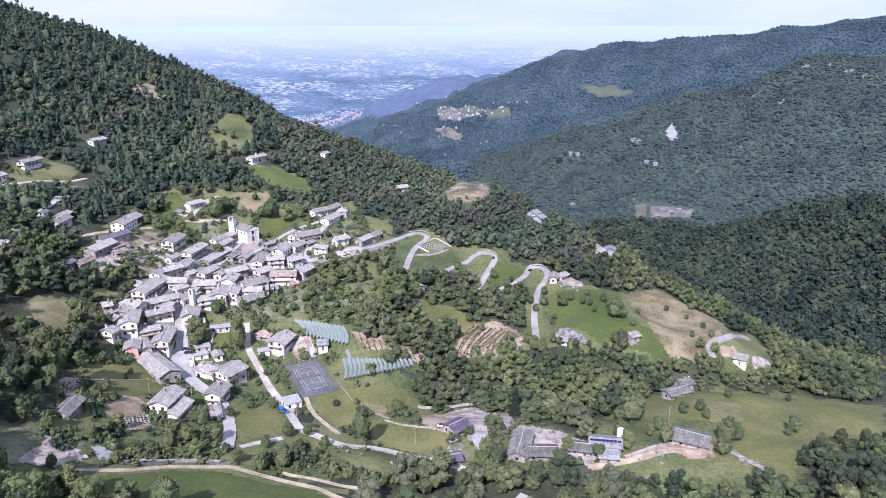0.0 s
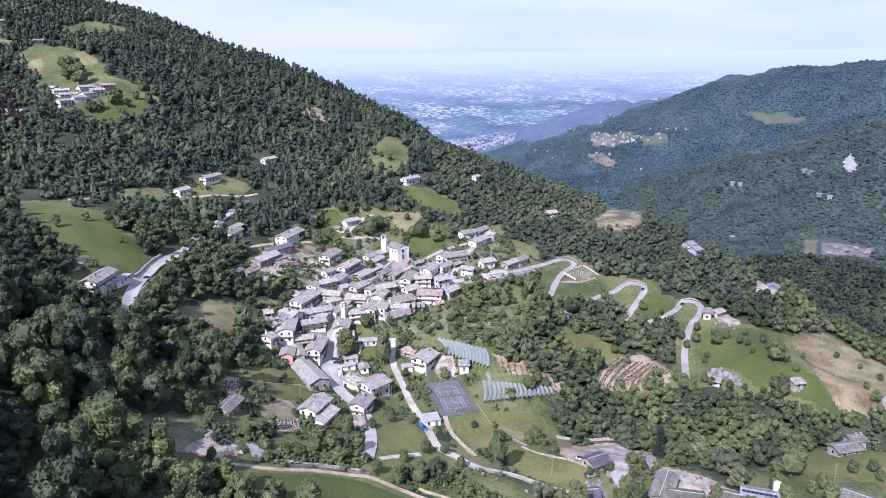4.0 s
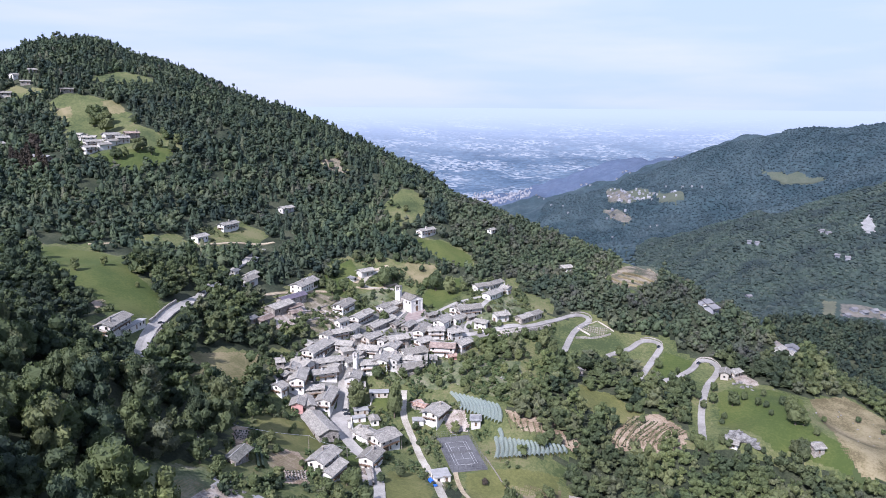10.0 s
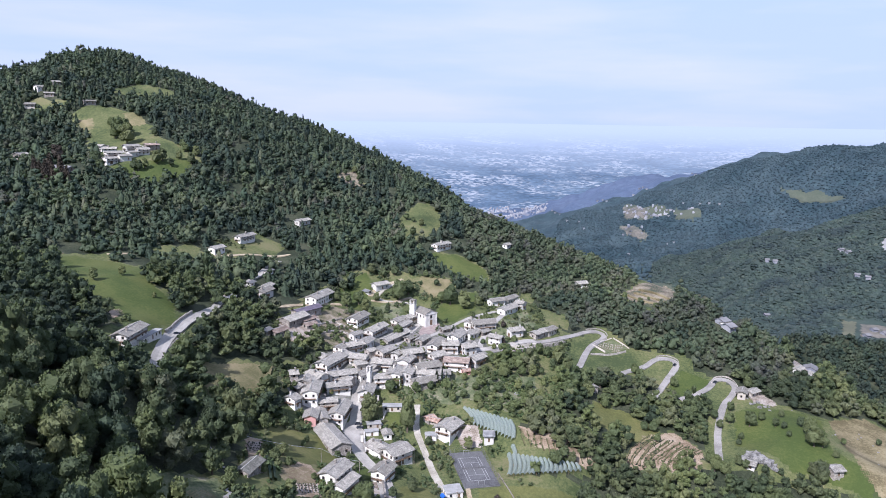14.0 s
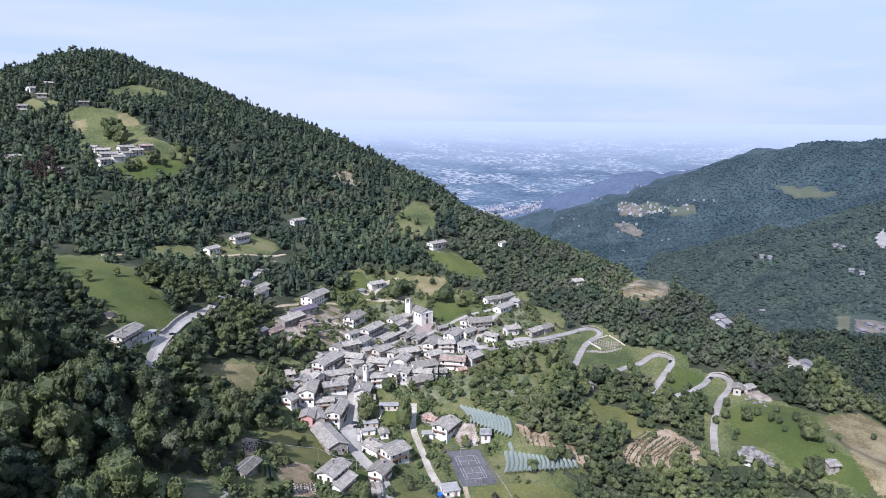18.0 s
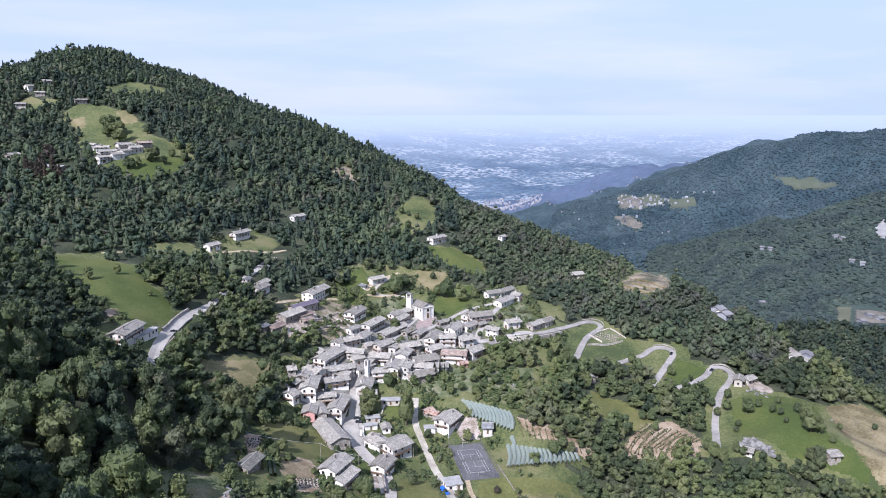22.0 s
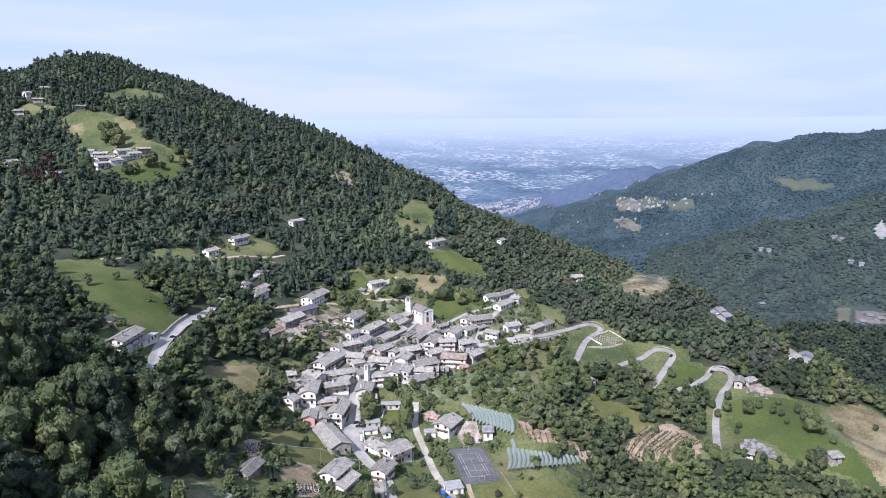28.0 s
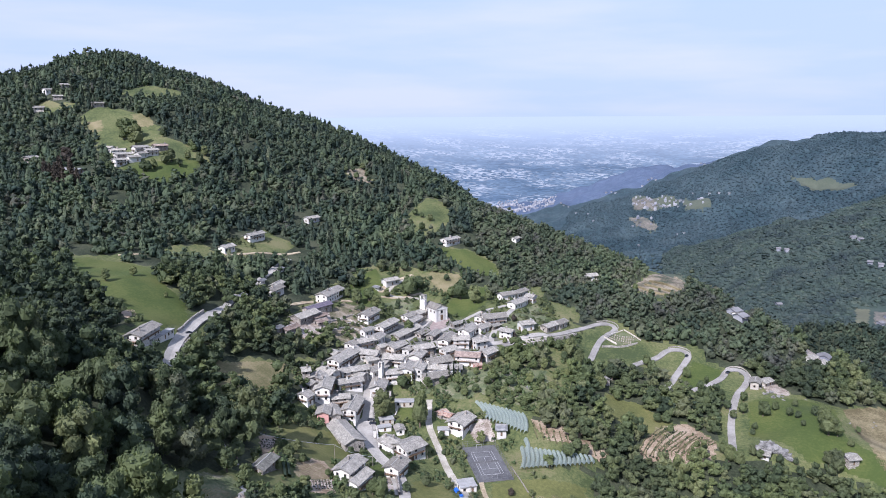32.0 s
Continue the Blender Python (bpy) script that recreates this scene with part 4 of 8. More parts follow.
            part("railing", bm, balcony if isinstance(balcony, bpy.types.Material) else M_WOOD, deck)
    return home


def tower(x, y, turn, width, height, name, label):
    """A bell tower with an open belfry and a low pyramid roof."""
    home = thing(name, label, "tower", pose(x, y, float(gz(x, y)), 0, 0, turn))
    w = width / 2
    bm = bmesh.new()
    box(bm, -w, w, -w, w, -2, height * 0.72)
    box(bm, -w - 0.15, w + 0.15, -w - 0.15, w + 0.15, height * 0.72, height * 0.74)
    part("shaft", bm, M_WHITE, home)
    for a in (-1, 1):
        for b in (-1, 1):
            part("pier", boxed(name + "_pier", (-w * 0.2, w * 0.2, -w * 0.2, w * 0.2, 0, height * 0.2)), M_WHITE, home, at=pose(a * w * 0.8, b * w * 0.8, height * 0.74))
    bm = bmesh.new()
    bmesh.ops.create_cone(bm, cap_ends=True, segments=10, radius1=w * 0.35, radius2=w * 0.18, depth=height * 0.08)
    part("bell", bm, M_BROWN, home, at=pose(0, 0, height * 0.86))
    bm = bmesh.new()
    box(bm, -w - 0.2, w + 0.2, -w - 0.2, w + 0.2, height * 0.94, height * 0.96)
    apex = bm.verts.new((0, 0, height))
    ring = [bm.verts.new((a * w, b * w, height * 0.96)) for a, b in ((-1, -1), (1, -1), (1, 1), (-1, 1))]
    for i in range(4):
        bm.faces.new((ring[i], ring[(i + 1) % 4], apex))
    part("cap", bm, M_STONE, home)
    return home


def smooth_line(points, step=2.5):
    """A rounded line through plan points."""
    p = np.array(points, float)
    p = np.r_[[2 * p[0] - p[1]], p, [2 * p[-1] - p[-2]]]
    out = []
    for i in range(1, len(p) - 2):
        n = max(2, int(np.hypot(*(p[i + 1] - p[i])) / step))
        for k in range(n):
            t = k / n
            out.append(0.5 * (2 * p[i] + (p[i + 1] - p[i - 1]) * t + (2 * p[i - 1] - 5 * p[i] + 4 * p[i + 1] - p[i + 2]) * t * t + (3 * p[i] - p[i - 1] - 3 * p[i + 1] + p[i + 2]) * t ** 3))
    return np.array(out + [p[-2]])


def sideways(line_):
    d = np.gradient(line_, axis=0)
    d /= np.linalg.norm(d, axis=1)[:, None] + 1e-9
    return np.stack([-d[:, 1], d[:, 0]], 1)


CLEAR = []


def ribbon(name, label, category, points, width, mat, lift=0.3, kind="structure", clear=2.0):
    """A road or path laid on the ground."""
    c = smooth_line(points)
    n = sideways(c)
    r = np.random.RandomState(len(c))
    cols, across = [], np.linspace(-0.5, 0.5, 5) * width
    for k, a in enumerate(across):
        p = c + n * (a + (r.uniform(-0.15, 0.15, (len(c), 1)) if k in (0, 4) else 0))
        z = gz(p[:, 0], p[:, 1]) + lift
        cols.append(np.c_[p, z])
    mid = np.mean([q[:, 2] for q in cols], 0)
    for q in cols:
        q[:, 2] = np.maximum(q[:, 2], mid * 0.6 + q[:, 2] * 0.4)
    skirt = [cols[0] - [0, 0, lift + 0.6], *cols, cols[-1] - [0, 0, lift + 0.6]]
    v = np.stack(skirt, 1).reshape(-1, 3)
    ob = new(name, mesh_of(name, v, grid_faces(len(c), 7), mat))
    if clear:
        CLEAR.append((c, width / 2 + clear))
    return tagged(ob, label, category, kind=kind)


def bank(name, label, category, points, width, height, mat, parent=None, kind="", step=2.5):
    """A low wall, kerb or hedge bank along a line."""
    c = smooth_line(points, step)
    n = sideways(c)
    r = np.random.RandomState(len(c) + int(abs(points[0][0])))
    rows = []
    for a, h in ((-0.5, -0.5), (-0.42, 1.0), (0.42, 1.0), (0.5, -0.5)):
        p = c + n * a * width
        rows.append(np.c_[p, gz(p[:, 0], p[:, 1]) + h * height * (1 + (h > 0) * r.uniform(-0.15, 0.1, len(c)))])
    m = mesh_of(name, np.stack(rows, 1).reshape(-1, 3), grid_faces(len(c), 4), mat)
    if parent:
        return part(name, m, None, parent)
    return tagged(new(name, m), label, category, kind=kind)


BARE = [np.array(((-86, 346), (-66, 350), (-46, 312), (-67, 298)), float), np.array(((-90, 376), (-50, 370), (-14, 350), (-14, 338), (-50, 318), (-56, 350)), float)]


def patch(name, label, corners, mat, lift=0.12, cell=1.0, bare=1, kind="structure", category="ground"):
    """A piece of ground of another cover, a little above the sheet."""
    p = np.array(corners, float)
    if bare:
        BARE.append(p)
    nx, ny = int(np.ptp(p[:, 0]) / cell) + 2, int(np.ptp(p[:, 1]) / cell) + 2
    x, y = np.meshgrid(p[:, 0].min() + cell * np.arange(nx), p[:, 1].min() + cell * np.arange(ny), indexing="ij")
    f = grid_faces(nx, ny)
    v = np.stack([x, y, gz(x, y) + lift], -1).reshape(-1, 3)
    mid = v[f].mean(1)
    f = f[inside(mid[:, 0] + 0.8 * soft_noise(mid[:, 0], mid[:, 1], 7, 21), mid[:, 1] + 0.8 * soft_noise(mid[:, 0], mid[:, 1], 7, 22), p)]
    used, back_ = np.unique(f, return_inverse=True)
    ob = new(name, mesh_of(name, v[used], back_.reshape(-1, 4), mat, True))
    return tagged(ob, label, category, kind=kind)
# ---- roads and paths ----
ribbon("mountain_road", "grey asphalt road leaving the village", "road", [(-82.7, 449.9), (-68.1, 466.2), (-47.4, 488.4), (-34.3, 508.2), (-25.8, 521.3), (-17.4, 527), (-11.9, 523.1), (-17.3, 505.9), (-22.6, 488.8), (-25.6, 464), (-28, 445.2)], 4.1, M_ASPHALT)
ribbon("mountain_road", "grey asphalt hairpin bend on the meadow", "road", [(2.2, 471.7), (16.4, 489.2), (23.4, 501.2), (30, 505.3), (36.8, 504.5), (38, 498.1), (33.3, 484.3), (26.7, 462.9), (22.2, 452)], 4.1, M_ASPHALT)
ribbon("mountain_road", "grey asphalt hairpin bend above the terraces", "road", [(38.6, 457), (49.5, 465.5), (57.7, 476.3), (63.2, 488.9), (70.4, 490.1), (74.4, 481.9), (72, 471), (65.1, 455.6), (60.7, 436.4), (57.9, 418.7), (55.7, 388.2), (56, 380.5)], 4.1, M_ASPHALT)
ribbon("valley_road", "grey road looping round a house on the spur end", "road", [(160.4, 385.1), (160.2, 391.4), (168.3, 402.3), (178.7, 409.4), (194.8, 427.5), (201, 429.5)], 5, M_ASPHALT)
ribbon("west_road", "pale grey road past the roadside farm", "road", [(-241.8, 374.8), (-240.7, 353.4), (-238.3, 337.6), (-234.3, 322.2), (-227.5, 305.1), (-221.3, 292.1), (-215, 281.5)], 5.6, M_STREET)
ribbon("west_road", "pale grey road climbing through the wood", "road", [(-241.8, 374.8), (-248.5, 393.8), (-252.1, 408.5), (-257.7, 433.0), (-261.3, 454.9), (-264.3, 474.6), (-266.9, 492.6), (-268.0, 509.6)], 4.2, M_STREET, clear=0)
ribbon("village_street", "pale asphalt village street", "street", [(-149.4, 385.9), (-147.8, 375.7), (-144.8, 364.3), (-139.4, 348.9), (-134.9, 335), (-124.7, 316.4), (-116.6, 307.9), (-108.6, 300.9), (-100.5, 286.7), (-94.2, 272.8)], 6, M_STREET)
ribbon("village_street", "pale asphalt street down to the track", "street", [(-112.4, 308.9), (-102.5, 294), (-93.7, 275.1), (-88.4, 259.8), (-85, 244.6)], 5, M_STREET)
ribbon("upper_street", "pale street climbing to the church", "street", [(-150.3, 388.5), (-147.6, 414.5), (-143.5, 441.3), (-144.6, 475.6), (-141.9, 492)], 4, M_STREET)
ribbon("cross_street", "pale street between upper houses", "street", [(-128, 442.1), (-113.6, 427.6), (-106.1, 440.1), (-89.1, 450.4), (-73.9, 462.9), (-56.6, 478.8)], 5, M_STREET)
ribbon("high_lane", "narrow lane above the church street", "lane", [(-130.6, 455.9), (-125, 476.4), (-116.8, 494.8), (-103.2, 511.7), (-93.5, 523)], 3.5, M_STREET)
ribbon("yard_lane", "pale lane between the upper houses", "lane", [(-91.4, 452.7), (-92.5, 468), (-92.3, 483.7), (-89.2, 499), (-87.3, 517)], 4, M_STREET)
ribbon("house_drive", "pale drive to the upper house", "drive", [(-189.7, 506.1), (-189.5, 518.7), (-185.4, 531.8), (-176.9, 548.9)], 3.5, M_TRACK)
ribbon("house_drive", "narrow pale path below the drive", "drive", [(-186.5, 499.6), (-171.1, 508), (-161.3, 523.5)], 2.5, M_TRACK)
ribbon("farm_lane", "pale lane to the upper farm", "lane", [(-227.5, 424.4), (-221.4, 446.1), (-211, 460.9), (-200.6, 474.5)], 3.5, M_TRACK)
ribbon("court_lane", "pale concrete lane past the ball court", "lane", [(-110.8, 372), (-107.6, 359.9), (-104.6, 350.6), (-100.6, 343.2), (-95.8, 335.6), (-90.4, 326), (-84.2, 314.1), (-75.5, 300.5), (-69.5, 291.5)], 3.5, M_LANE)
ribbon("court_lane", "pale concrete lane running down to the farms", "lane", [(-73.9, 296.9), (-62.4, 272.8), (-54.1, 267.1), (-45.8, 262.9), (-34.1, 260.3), (-20, 261), (-5.6, 254.5), (8.6, 247.2)], 4, M_LANE)
ribbon("field_track", "gravel track with two wheel ruts", "track", [(-121.8, 201), (-111.9, 208.4), (-103.6, 215.7), (-93.4, 224.1), (-81.9, 230.6), (-72.6, 229.6), (-59.8, 228), (-47.2, 222.3), (-39.3, 217.4), (-30.8, 214)], 2.2, M_TRACK)
ribbon("wall_path", "pale stony path below the lane", "path", [(-61.4, 234.9), (-52.2, 231.9), (-38.5, 226.2), (-28, 225.2)], 1.7, M_TRACK)
ribbon("garden_path", "pale path along the meadow", "path", [(-80.8, 247.6), (-74.7, 254.2), (-67.1, 261.1)], 2.6, M_LANE)
ribbon("court_path", "pale footpath below the court", "path", [(-66.8, 309), (-62.1, 297.3), (-54, 283.9), (-45.4, 273.4)], 2.2, M_TRACK)
ribbon("farm_track", "gravel track between the farms", "track", [(59.9, 250.2), (68.3, 251.8), (81, 256.2), (90.2, 259.7), (99.6, 262.9), (108.3, 260.6)], 3.4, M_TRACK)
ribbon("stone_track", "stony strip of cleared field stones", "track", [(120.8, 259), (123.6, 252.2), (126.6, 245.9), (127.9, 240.4)], 2.2, M_RUBBISH)
ribbon("woodland_lane", "pale lane glimpsed between trees", "lane", [(-371.7, 360.5), (-368.7, 368), (-362.9, 374.7), (-359, 383.8)], 2.6, M_TRACK)
ribbon("woodland_lane", "pale lane glimpsed between trees above the meadow", "lane", [(-342, 404.4), (-337, 409.4), (-332.2, 416.1)], 2.6, M_TRACK)
ribbon("woodland_lane", "grey lane climbing through the wood below the gardens", "lane", [(-174, 251), (-167.4, 244.6), (-159.2, 239.6), (-153.7, 235.3), (-149, 231)], 3.0, M_STREET, clear=1.0)
ribbon("house_drive", "pale winding drive up to a white house", "drive", [(-177.9, 542.5), (-182.4, 529), (-184.7, 516.6), (-183.6, 507.5), (-176.4, 506.4), (-169.1, 509.1), (-160.7, 513)], 2.6, M_LANE, clear=1.0)
ribbon("lower_lane", "grey lane glimpsed between the trees below the farms", "lane", [(21, 214), (26, 222), (29, 228), (32, 233)], 5.0, M_STREET, clear=1.0)
ribbon("upper_track", "thin pale track to the upper houses", "track", [(-301.1, 469.2), (-292.6, 482.9), (-280.4, 504.5), (-266.8, 526.5)], 2.6, M_TRACK)
# ---- ground covers ----
patch("village_square", "pale asphalt village square", [(-148.2, 367.3), (-143.9, 370.4), (-136.5, 350.7), (-129.6, 337.8), (-121, 315.3), (-112.8, 308), (-116.4, 303.3), (-129.1, 317.4), (-143.2, 336.6), (-141.2, 347.5)], M_STREET, lift=0.26)
patch("village_paving", "worn paving and earth between the houses", [(-182.5, 355.6), (-175.3, 378.7), (-175.3, 414.8), (-167.3, 446.2), (-151.6, 487.7), (-135.9, 493.7), (-108.5, 486.4), (-86.5, 457.3), (-83.5, 421.7), (-99.1, 410.2), (-115.8, 392.1), (-127.5, 384.1), (-138, 373.5), (-143.9, 370.4), (-149.3, 348.9), (-151.9, 331.4), (-160, 328.1), (-173, 335.6)], M_PAVE, lift=0.1, bare=0)
patch("terraced_earth", "bare brown terraced field", [(3.8, 367.4), (19.6, 405.7), (32.6, 413.9), (48.5, 395.7), (43.9, 378), (21.2, 365), (6.8, 363.8)], M_EARTH)
patch("terraced_earth", "bare tan strip field below the wood", [(-52, 364.5), (-41.1, 363.5), (-26.1, 366.1), (-4.9, 360.8), (-2.4, 354), (-13.1, 348.2), (-24.9, 350.9), (-39.3, 348.5)], M_EARTH, lift=0.14)
patch("stony_pasture_ground", "dry brown stony pasture", [(125.5, 457.7), (150.7, 474.8), (190.8, 438.9), (170.8, 405.3), (155.6, 383.4), (146.4, 376.1), (132.9, 375.4), (126.2, 388.8)], M_PASTURE)
patch("quarry_ground", "bare tan quarry face in the wood", [(-4.5, 606.5), (6.7, 636.6), (22.3, 676.1), (84.1, 1629), (114.6, 1560.3), (40, 600), (23.9, 574.3), (8.8, 585.7)], M_QUARRY, cell=1.5)
patch("old_cut_ground", "bare felled strip in the wood", [(-307, 719), (-295, 741), (-273, 714), (-288, 701)], M_QUARRY, cell=1.5)
patch("farm_yard", "pinkish beaten farm yard", [(3.1, 316.4), (18.9, 321.2), (22.1, 309), (18.4, 288), (20.4, 275), (18, 260.1), (12.5, 265), (8.5, 278.3), (1.6, 306.9)], M_RUBBISH)
patch("yard_slab", "pale concrete slab of the farm yard", [(11.4, 274.3), (18.4, 275), (18.1, 261), (12.6, 265.9)], M_CONCRETE, lift=0.3)
patch("bare_bank", "pale bare bank with stones", [(24.7, 314.2), (33.1, 319.6), (33.3, 289.1), (28.7, 274), (26, 286.8)], M_RUBBISH, lift=0.2)
patch("farm_yard", "brown beaten farm yard", [(-10.6, 304.4), (3.1, 313.3), (6, 276.6), (-3.5, 277.4), (-9.3, 285.8)], M_EARTH, lift=0.1)
patch("farm_yard", "stony yard round the long farm", [(33.1, 287.2), (41.3, 285), (53.8, 275.6), (61.8, 266.3), (63, 254.3), (59.6, 248.4), (57.3, 254.7), (50.9, 258.5), (32.9, 255.3)], M_RUBBISH, lift=0.16)
patch("barn_yard", "brown beaten yard before the barn", [(87.8, 264.1), (101.3, 272), (115, 266.2), (113.1, 257.1), (105.3, 255.3), (95.4, 261.1), (86.3, 258.7)], M_EARTH, lift=0.2)
patch("house_yard", "pale gravel yard below the road bend houses", [(80.8, 474.5), (88.6, 480.2), (98.2, 465.4), (94, 460.4), (83.7, 462)], M_RUBBISH)
patch("paved_yard", "pinkish paved yard beside the street wall", [(-110.6, 283.7), (-106.5, 292.9), (-99.3, 277.7), (-104.2, 270.1)], M_RUBBISH, lift=0.2)
patch("corner_lawn", "small bright lawn above the street wall", [(-119.1, 295.1), (-113.3, 304.2), (-108.3, 296.5), (-113.3, 287.1)], M_LAWN, lift=0.18)
patch("bare_corner", "tan bare corner of the meadow", [(-262.7, 309), (-262.4, 318.2), (-254.6, 311.6), (-255, 302.3)], M_EARTH)
patch("dry_hill", "dry tan strip of the hamlet meadow", [(-523, 657.6), (-510.2, 666.3), (-488, 646.1), (-499.9, 635)], M_DRY, cell=2)
patch("dry_hill", "dry tan corner of the hamlet meadow", [(-548.1, 620.3), (-538.7, 630.4), (-523.6, 614.3), (-533.4, 606.7)], M_DRY, cell=2)
patch("dry_patch", "dry tan patch in the field", [(129.7, 311.4), (147.2, 314.5), (138, 288), (122.4, 287.6)], M_DRY)
patch("building_site", "pinkish dug earth beside the farm roofs", [(-208.6, 385.7), (-210.2, 405.8), (-201.9, 421.8), (-189.8, 412.2), (-193.3, 394.3), (-199.2, 383.1)], M_EARTH)
patch("building_site", "dug brown earth and rubble round the farm roofs", [(-215.5, 410.2), (-215.8, 434.1), (-203.9, 440.8), (-193.5, 426.4), (-192.1, 400), (-198.8, 386.1), (-206.7, 389.4)], M_RUBBISH, lift=0.2)
patch("garden_earth", "dry earth of a vegetable garden", [(-139.1, 263.2), (-135.8, 278.8), (-125.2, 273.2), (-123.9, 261.5), (-131.6, 250.8)], M_EARTH)
patch("upper_gardens", "rough terraced gardens of earth, stones and weeds", [(-201, 424.8), (-203.4, 445.9), (-203.7, 466.6), (-184, 474.1), (-172.3, 459.7), (-171.6, 434.5), (-173.3, 404.1), (-188.3, 406.9)], M_ROUGH, bare=0)
patch("garden_plots", "rough garden plots between bushes", [(-132.6, 387.4), (-116.8, 393.6), (-99.6, 410), (-81.9, 410.8), (-75.9, 390.5), (-91.5, 376.2), (-118.8, 376.9)], M_WEEDS, bare=0)
patch("church_gardens", "rough gardens between the upper houses", [(-185.4, 481.4), (-168.9, 511.5), (-158.7, 496.5), (-161.9, 476.2), (-174.6, 475.5)], M_WEEDS, bare=0)
patch("orchard_ground", "rough orchard slope of weeds and earth", [(-93.1, 384.7), (-81.3, 410.7), (-64.4, 426.3), (-50.1, 425.5), (-43.8, 392.5), (-48.1, 370.6), (-58.4, 375.8), (-75.7, 381.9)], M_WEEDS, bare=0, lift=0.1)
patch("house_gardens", "rough gardens among the eastern houses", [(-99.9, 495.1), (-86.9, 517.2), (-70.5, 539.2), (-60.5, 511.5), (-71.1, 469.8), (-82.9, 458.8), (-92.1, 466)], M_WEEDS, bare=0, lift=0.1)
patch("church_forecourt", "reddish paved forecourt", [(-140.2, 490.4), (-130.7, 493.6), (-128.6, 472.7), (-134.2, 454.4), (-139.7, 462)], M_PINKPAVE, lift=0.2)
patch("chalet_yard", "pale yard beside the chalet", [(-82.6, 360.1), (-72.4, 361.6), (-68, 351.5), (-76.3, 345.3), (-81.3, 349.7)], M_RUBBISH)
patch("garden_mound", "dry grassy mound beside the garden", [(-140, 262.9), (-137.5, 272.2), (-129.7, 274.1), (-122.8, 260.8), (-127.1, 251.3), (-133.4, 250.1)], M_PASTURE)
patch("vegetable_garden", "bare beds of a vegetable garden", [(-128.5, 253.4), (-121.8, 262.4), (-115, 249.5), (-121.5, 241.5)], M_EARTH)
patch("vegetable_garden", "tan strips of a vegetable plot", [(-163, 274.1), (-159.9, 281.6), (-148.2, 260.2), (-151.4, 253.8)], M_EARTH)
patch("concrete_ramp", "grey concrete slab between bushes", [(-139.6, 218.9), (-138.1, 222.4), (-133.5, 215), (-135.2, 212.7)], M_CONCRETE, lift=0.2)
patch("dry_slope", "dry stony slope with shrubs below the nets", [(-39.2, 305.9), (-26.2, 313.2), (-15.9, 318.5), (-15.9, 306.8), (-27.6, 296.1), (-37.2, 299.1)], M_PASTURE)
patch("front_meadow_ground", "smooth green mown meadow", [(-114, 203), (-84.3, 226.5), (-46.2, 220.5), (-39.5, 213), (-40, 201), (-64.6, 188), (-89, 180), (-109, 190)], M_LAWN)
patch("weedy_bank", "rough grassy bank with weeds and stones", [(-158, 203), (-156.5, 210.5), (-145, 222.5), (-136.5, 215), (-137.3, 198), (-148, 188)], M_WEEDS)
patch("rubble_bank", "pale rubble and bare ground beside the ramp", [(-136.6, 214.9), (-129.3, 219.2), (-121.6, 208.5), (-127.3, 201.8), (-137.5, 199)], M_RUBBISH, lift=0.24)
patch("street_meadow", "smooth green mown meadow by the street", [(-95.5, 293.1), (-84.4, 302.1), (-69.1, 278.8), (-68, 265.1), (-82.5, 252.8), (-90.1, 271.1)], M_HAY)
patch("garden_meadow", "smooth green mown meadow beside houses", [(-163.7, 296.7), (-148.5, 316.4), (-132.6, 311), (-124.3, 287.1), (-145.4, 273.2), (-156.6, 284.1)], M_HAY)
patch("church_meadow_ground", "bright green meadow beside the church", [(-138.4, 509.9), (-134.2, 540.2), (-117.2, 556.6), (-109.6, 519.8), (-119.8, 498.5), (-131.2, 495.7)], M_LAWN)
patch("court_meadow", "mown meadow below the court", [(-60.9, 306.4), (-48.5, 315.1), (-18.5, 327), (-17.3, 313.1), (-38.2, 296.3), (-46.3, 279.6), (-55.5, 289.6)], M_HAY)
patch("long_meadow", "long mown meadow by the lane", [(-32.4, 290.9), (-22.2, 294.9), (1.5, 274.9), (1.9, 257.7), (-20.3, 265.7), (-32.5, 267.5)], M_HAY)
patch("spur_meadow", "wide mown meadow on the spur", [(76.8, 304.7), (108.6, 334.4), (136.2, 330.1), (150.2, 328.5), (204, 373.8), (221.2, 319.7), (176.2, 249.3), (158.5, 262.3), (138.7, 243.5), (131.2, 226.1), (125, 244.8), (122.7, 261.4), (136.2, 288.6), (121, 289.3), (104.6, 294.7)], M_HAY)
patch("bend_meadow", "green meadow between the hairpin bends", [(42.7, 495.3), (61.7, 484.1), (47.8, 465.4), (33.2, 452.6), (30.2, 461.5), (40.8, 494.9)], M_LAWN)
patch("slope_meadow", "wide green meadow below the road", [(71.3, 448.3), (98.7, 456.8), (120.9, 455), (115.2, 407.9), (130.1, 391.1), (128.1, 378), (102.1, 386), (91.1, 386.4), (66.1, 408.6)], M_LAWN)
patch("tree_lawn", "small green lawn by the street", [(-126.9, 364.8), (-118.7, 368.7), (-113.3, 353.1), (-120.6, 349.2)], M_LAWN, lift=0.2)
patch("west_meadow_ground", "green meadow above the roadside farm", [(-352.9, 373.7), (-349.3, 385.2), (-330, 391.7), (-306.5, 393.5), (-280.7, 366.5), (-256.2, 354.6), (-241.2, 335), (-241.9, 304.7), (-278.5, 317.6), (-312, 332.7)], M_LAWN)
patch("hamlet_meadow_ground", "green meadow below the hamlet", [(-438.3, 534.7), (-407.8, 608.3), (-394.9, 574.2), (-399.1, 530.6), (-414.4, 521.5)], M_LAWN, cell=2)
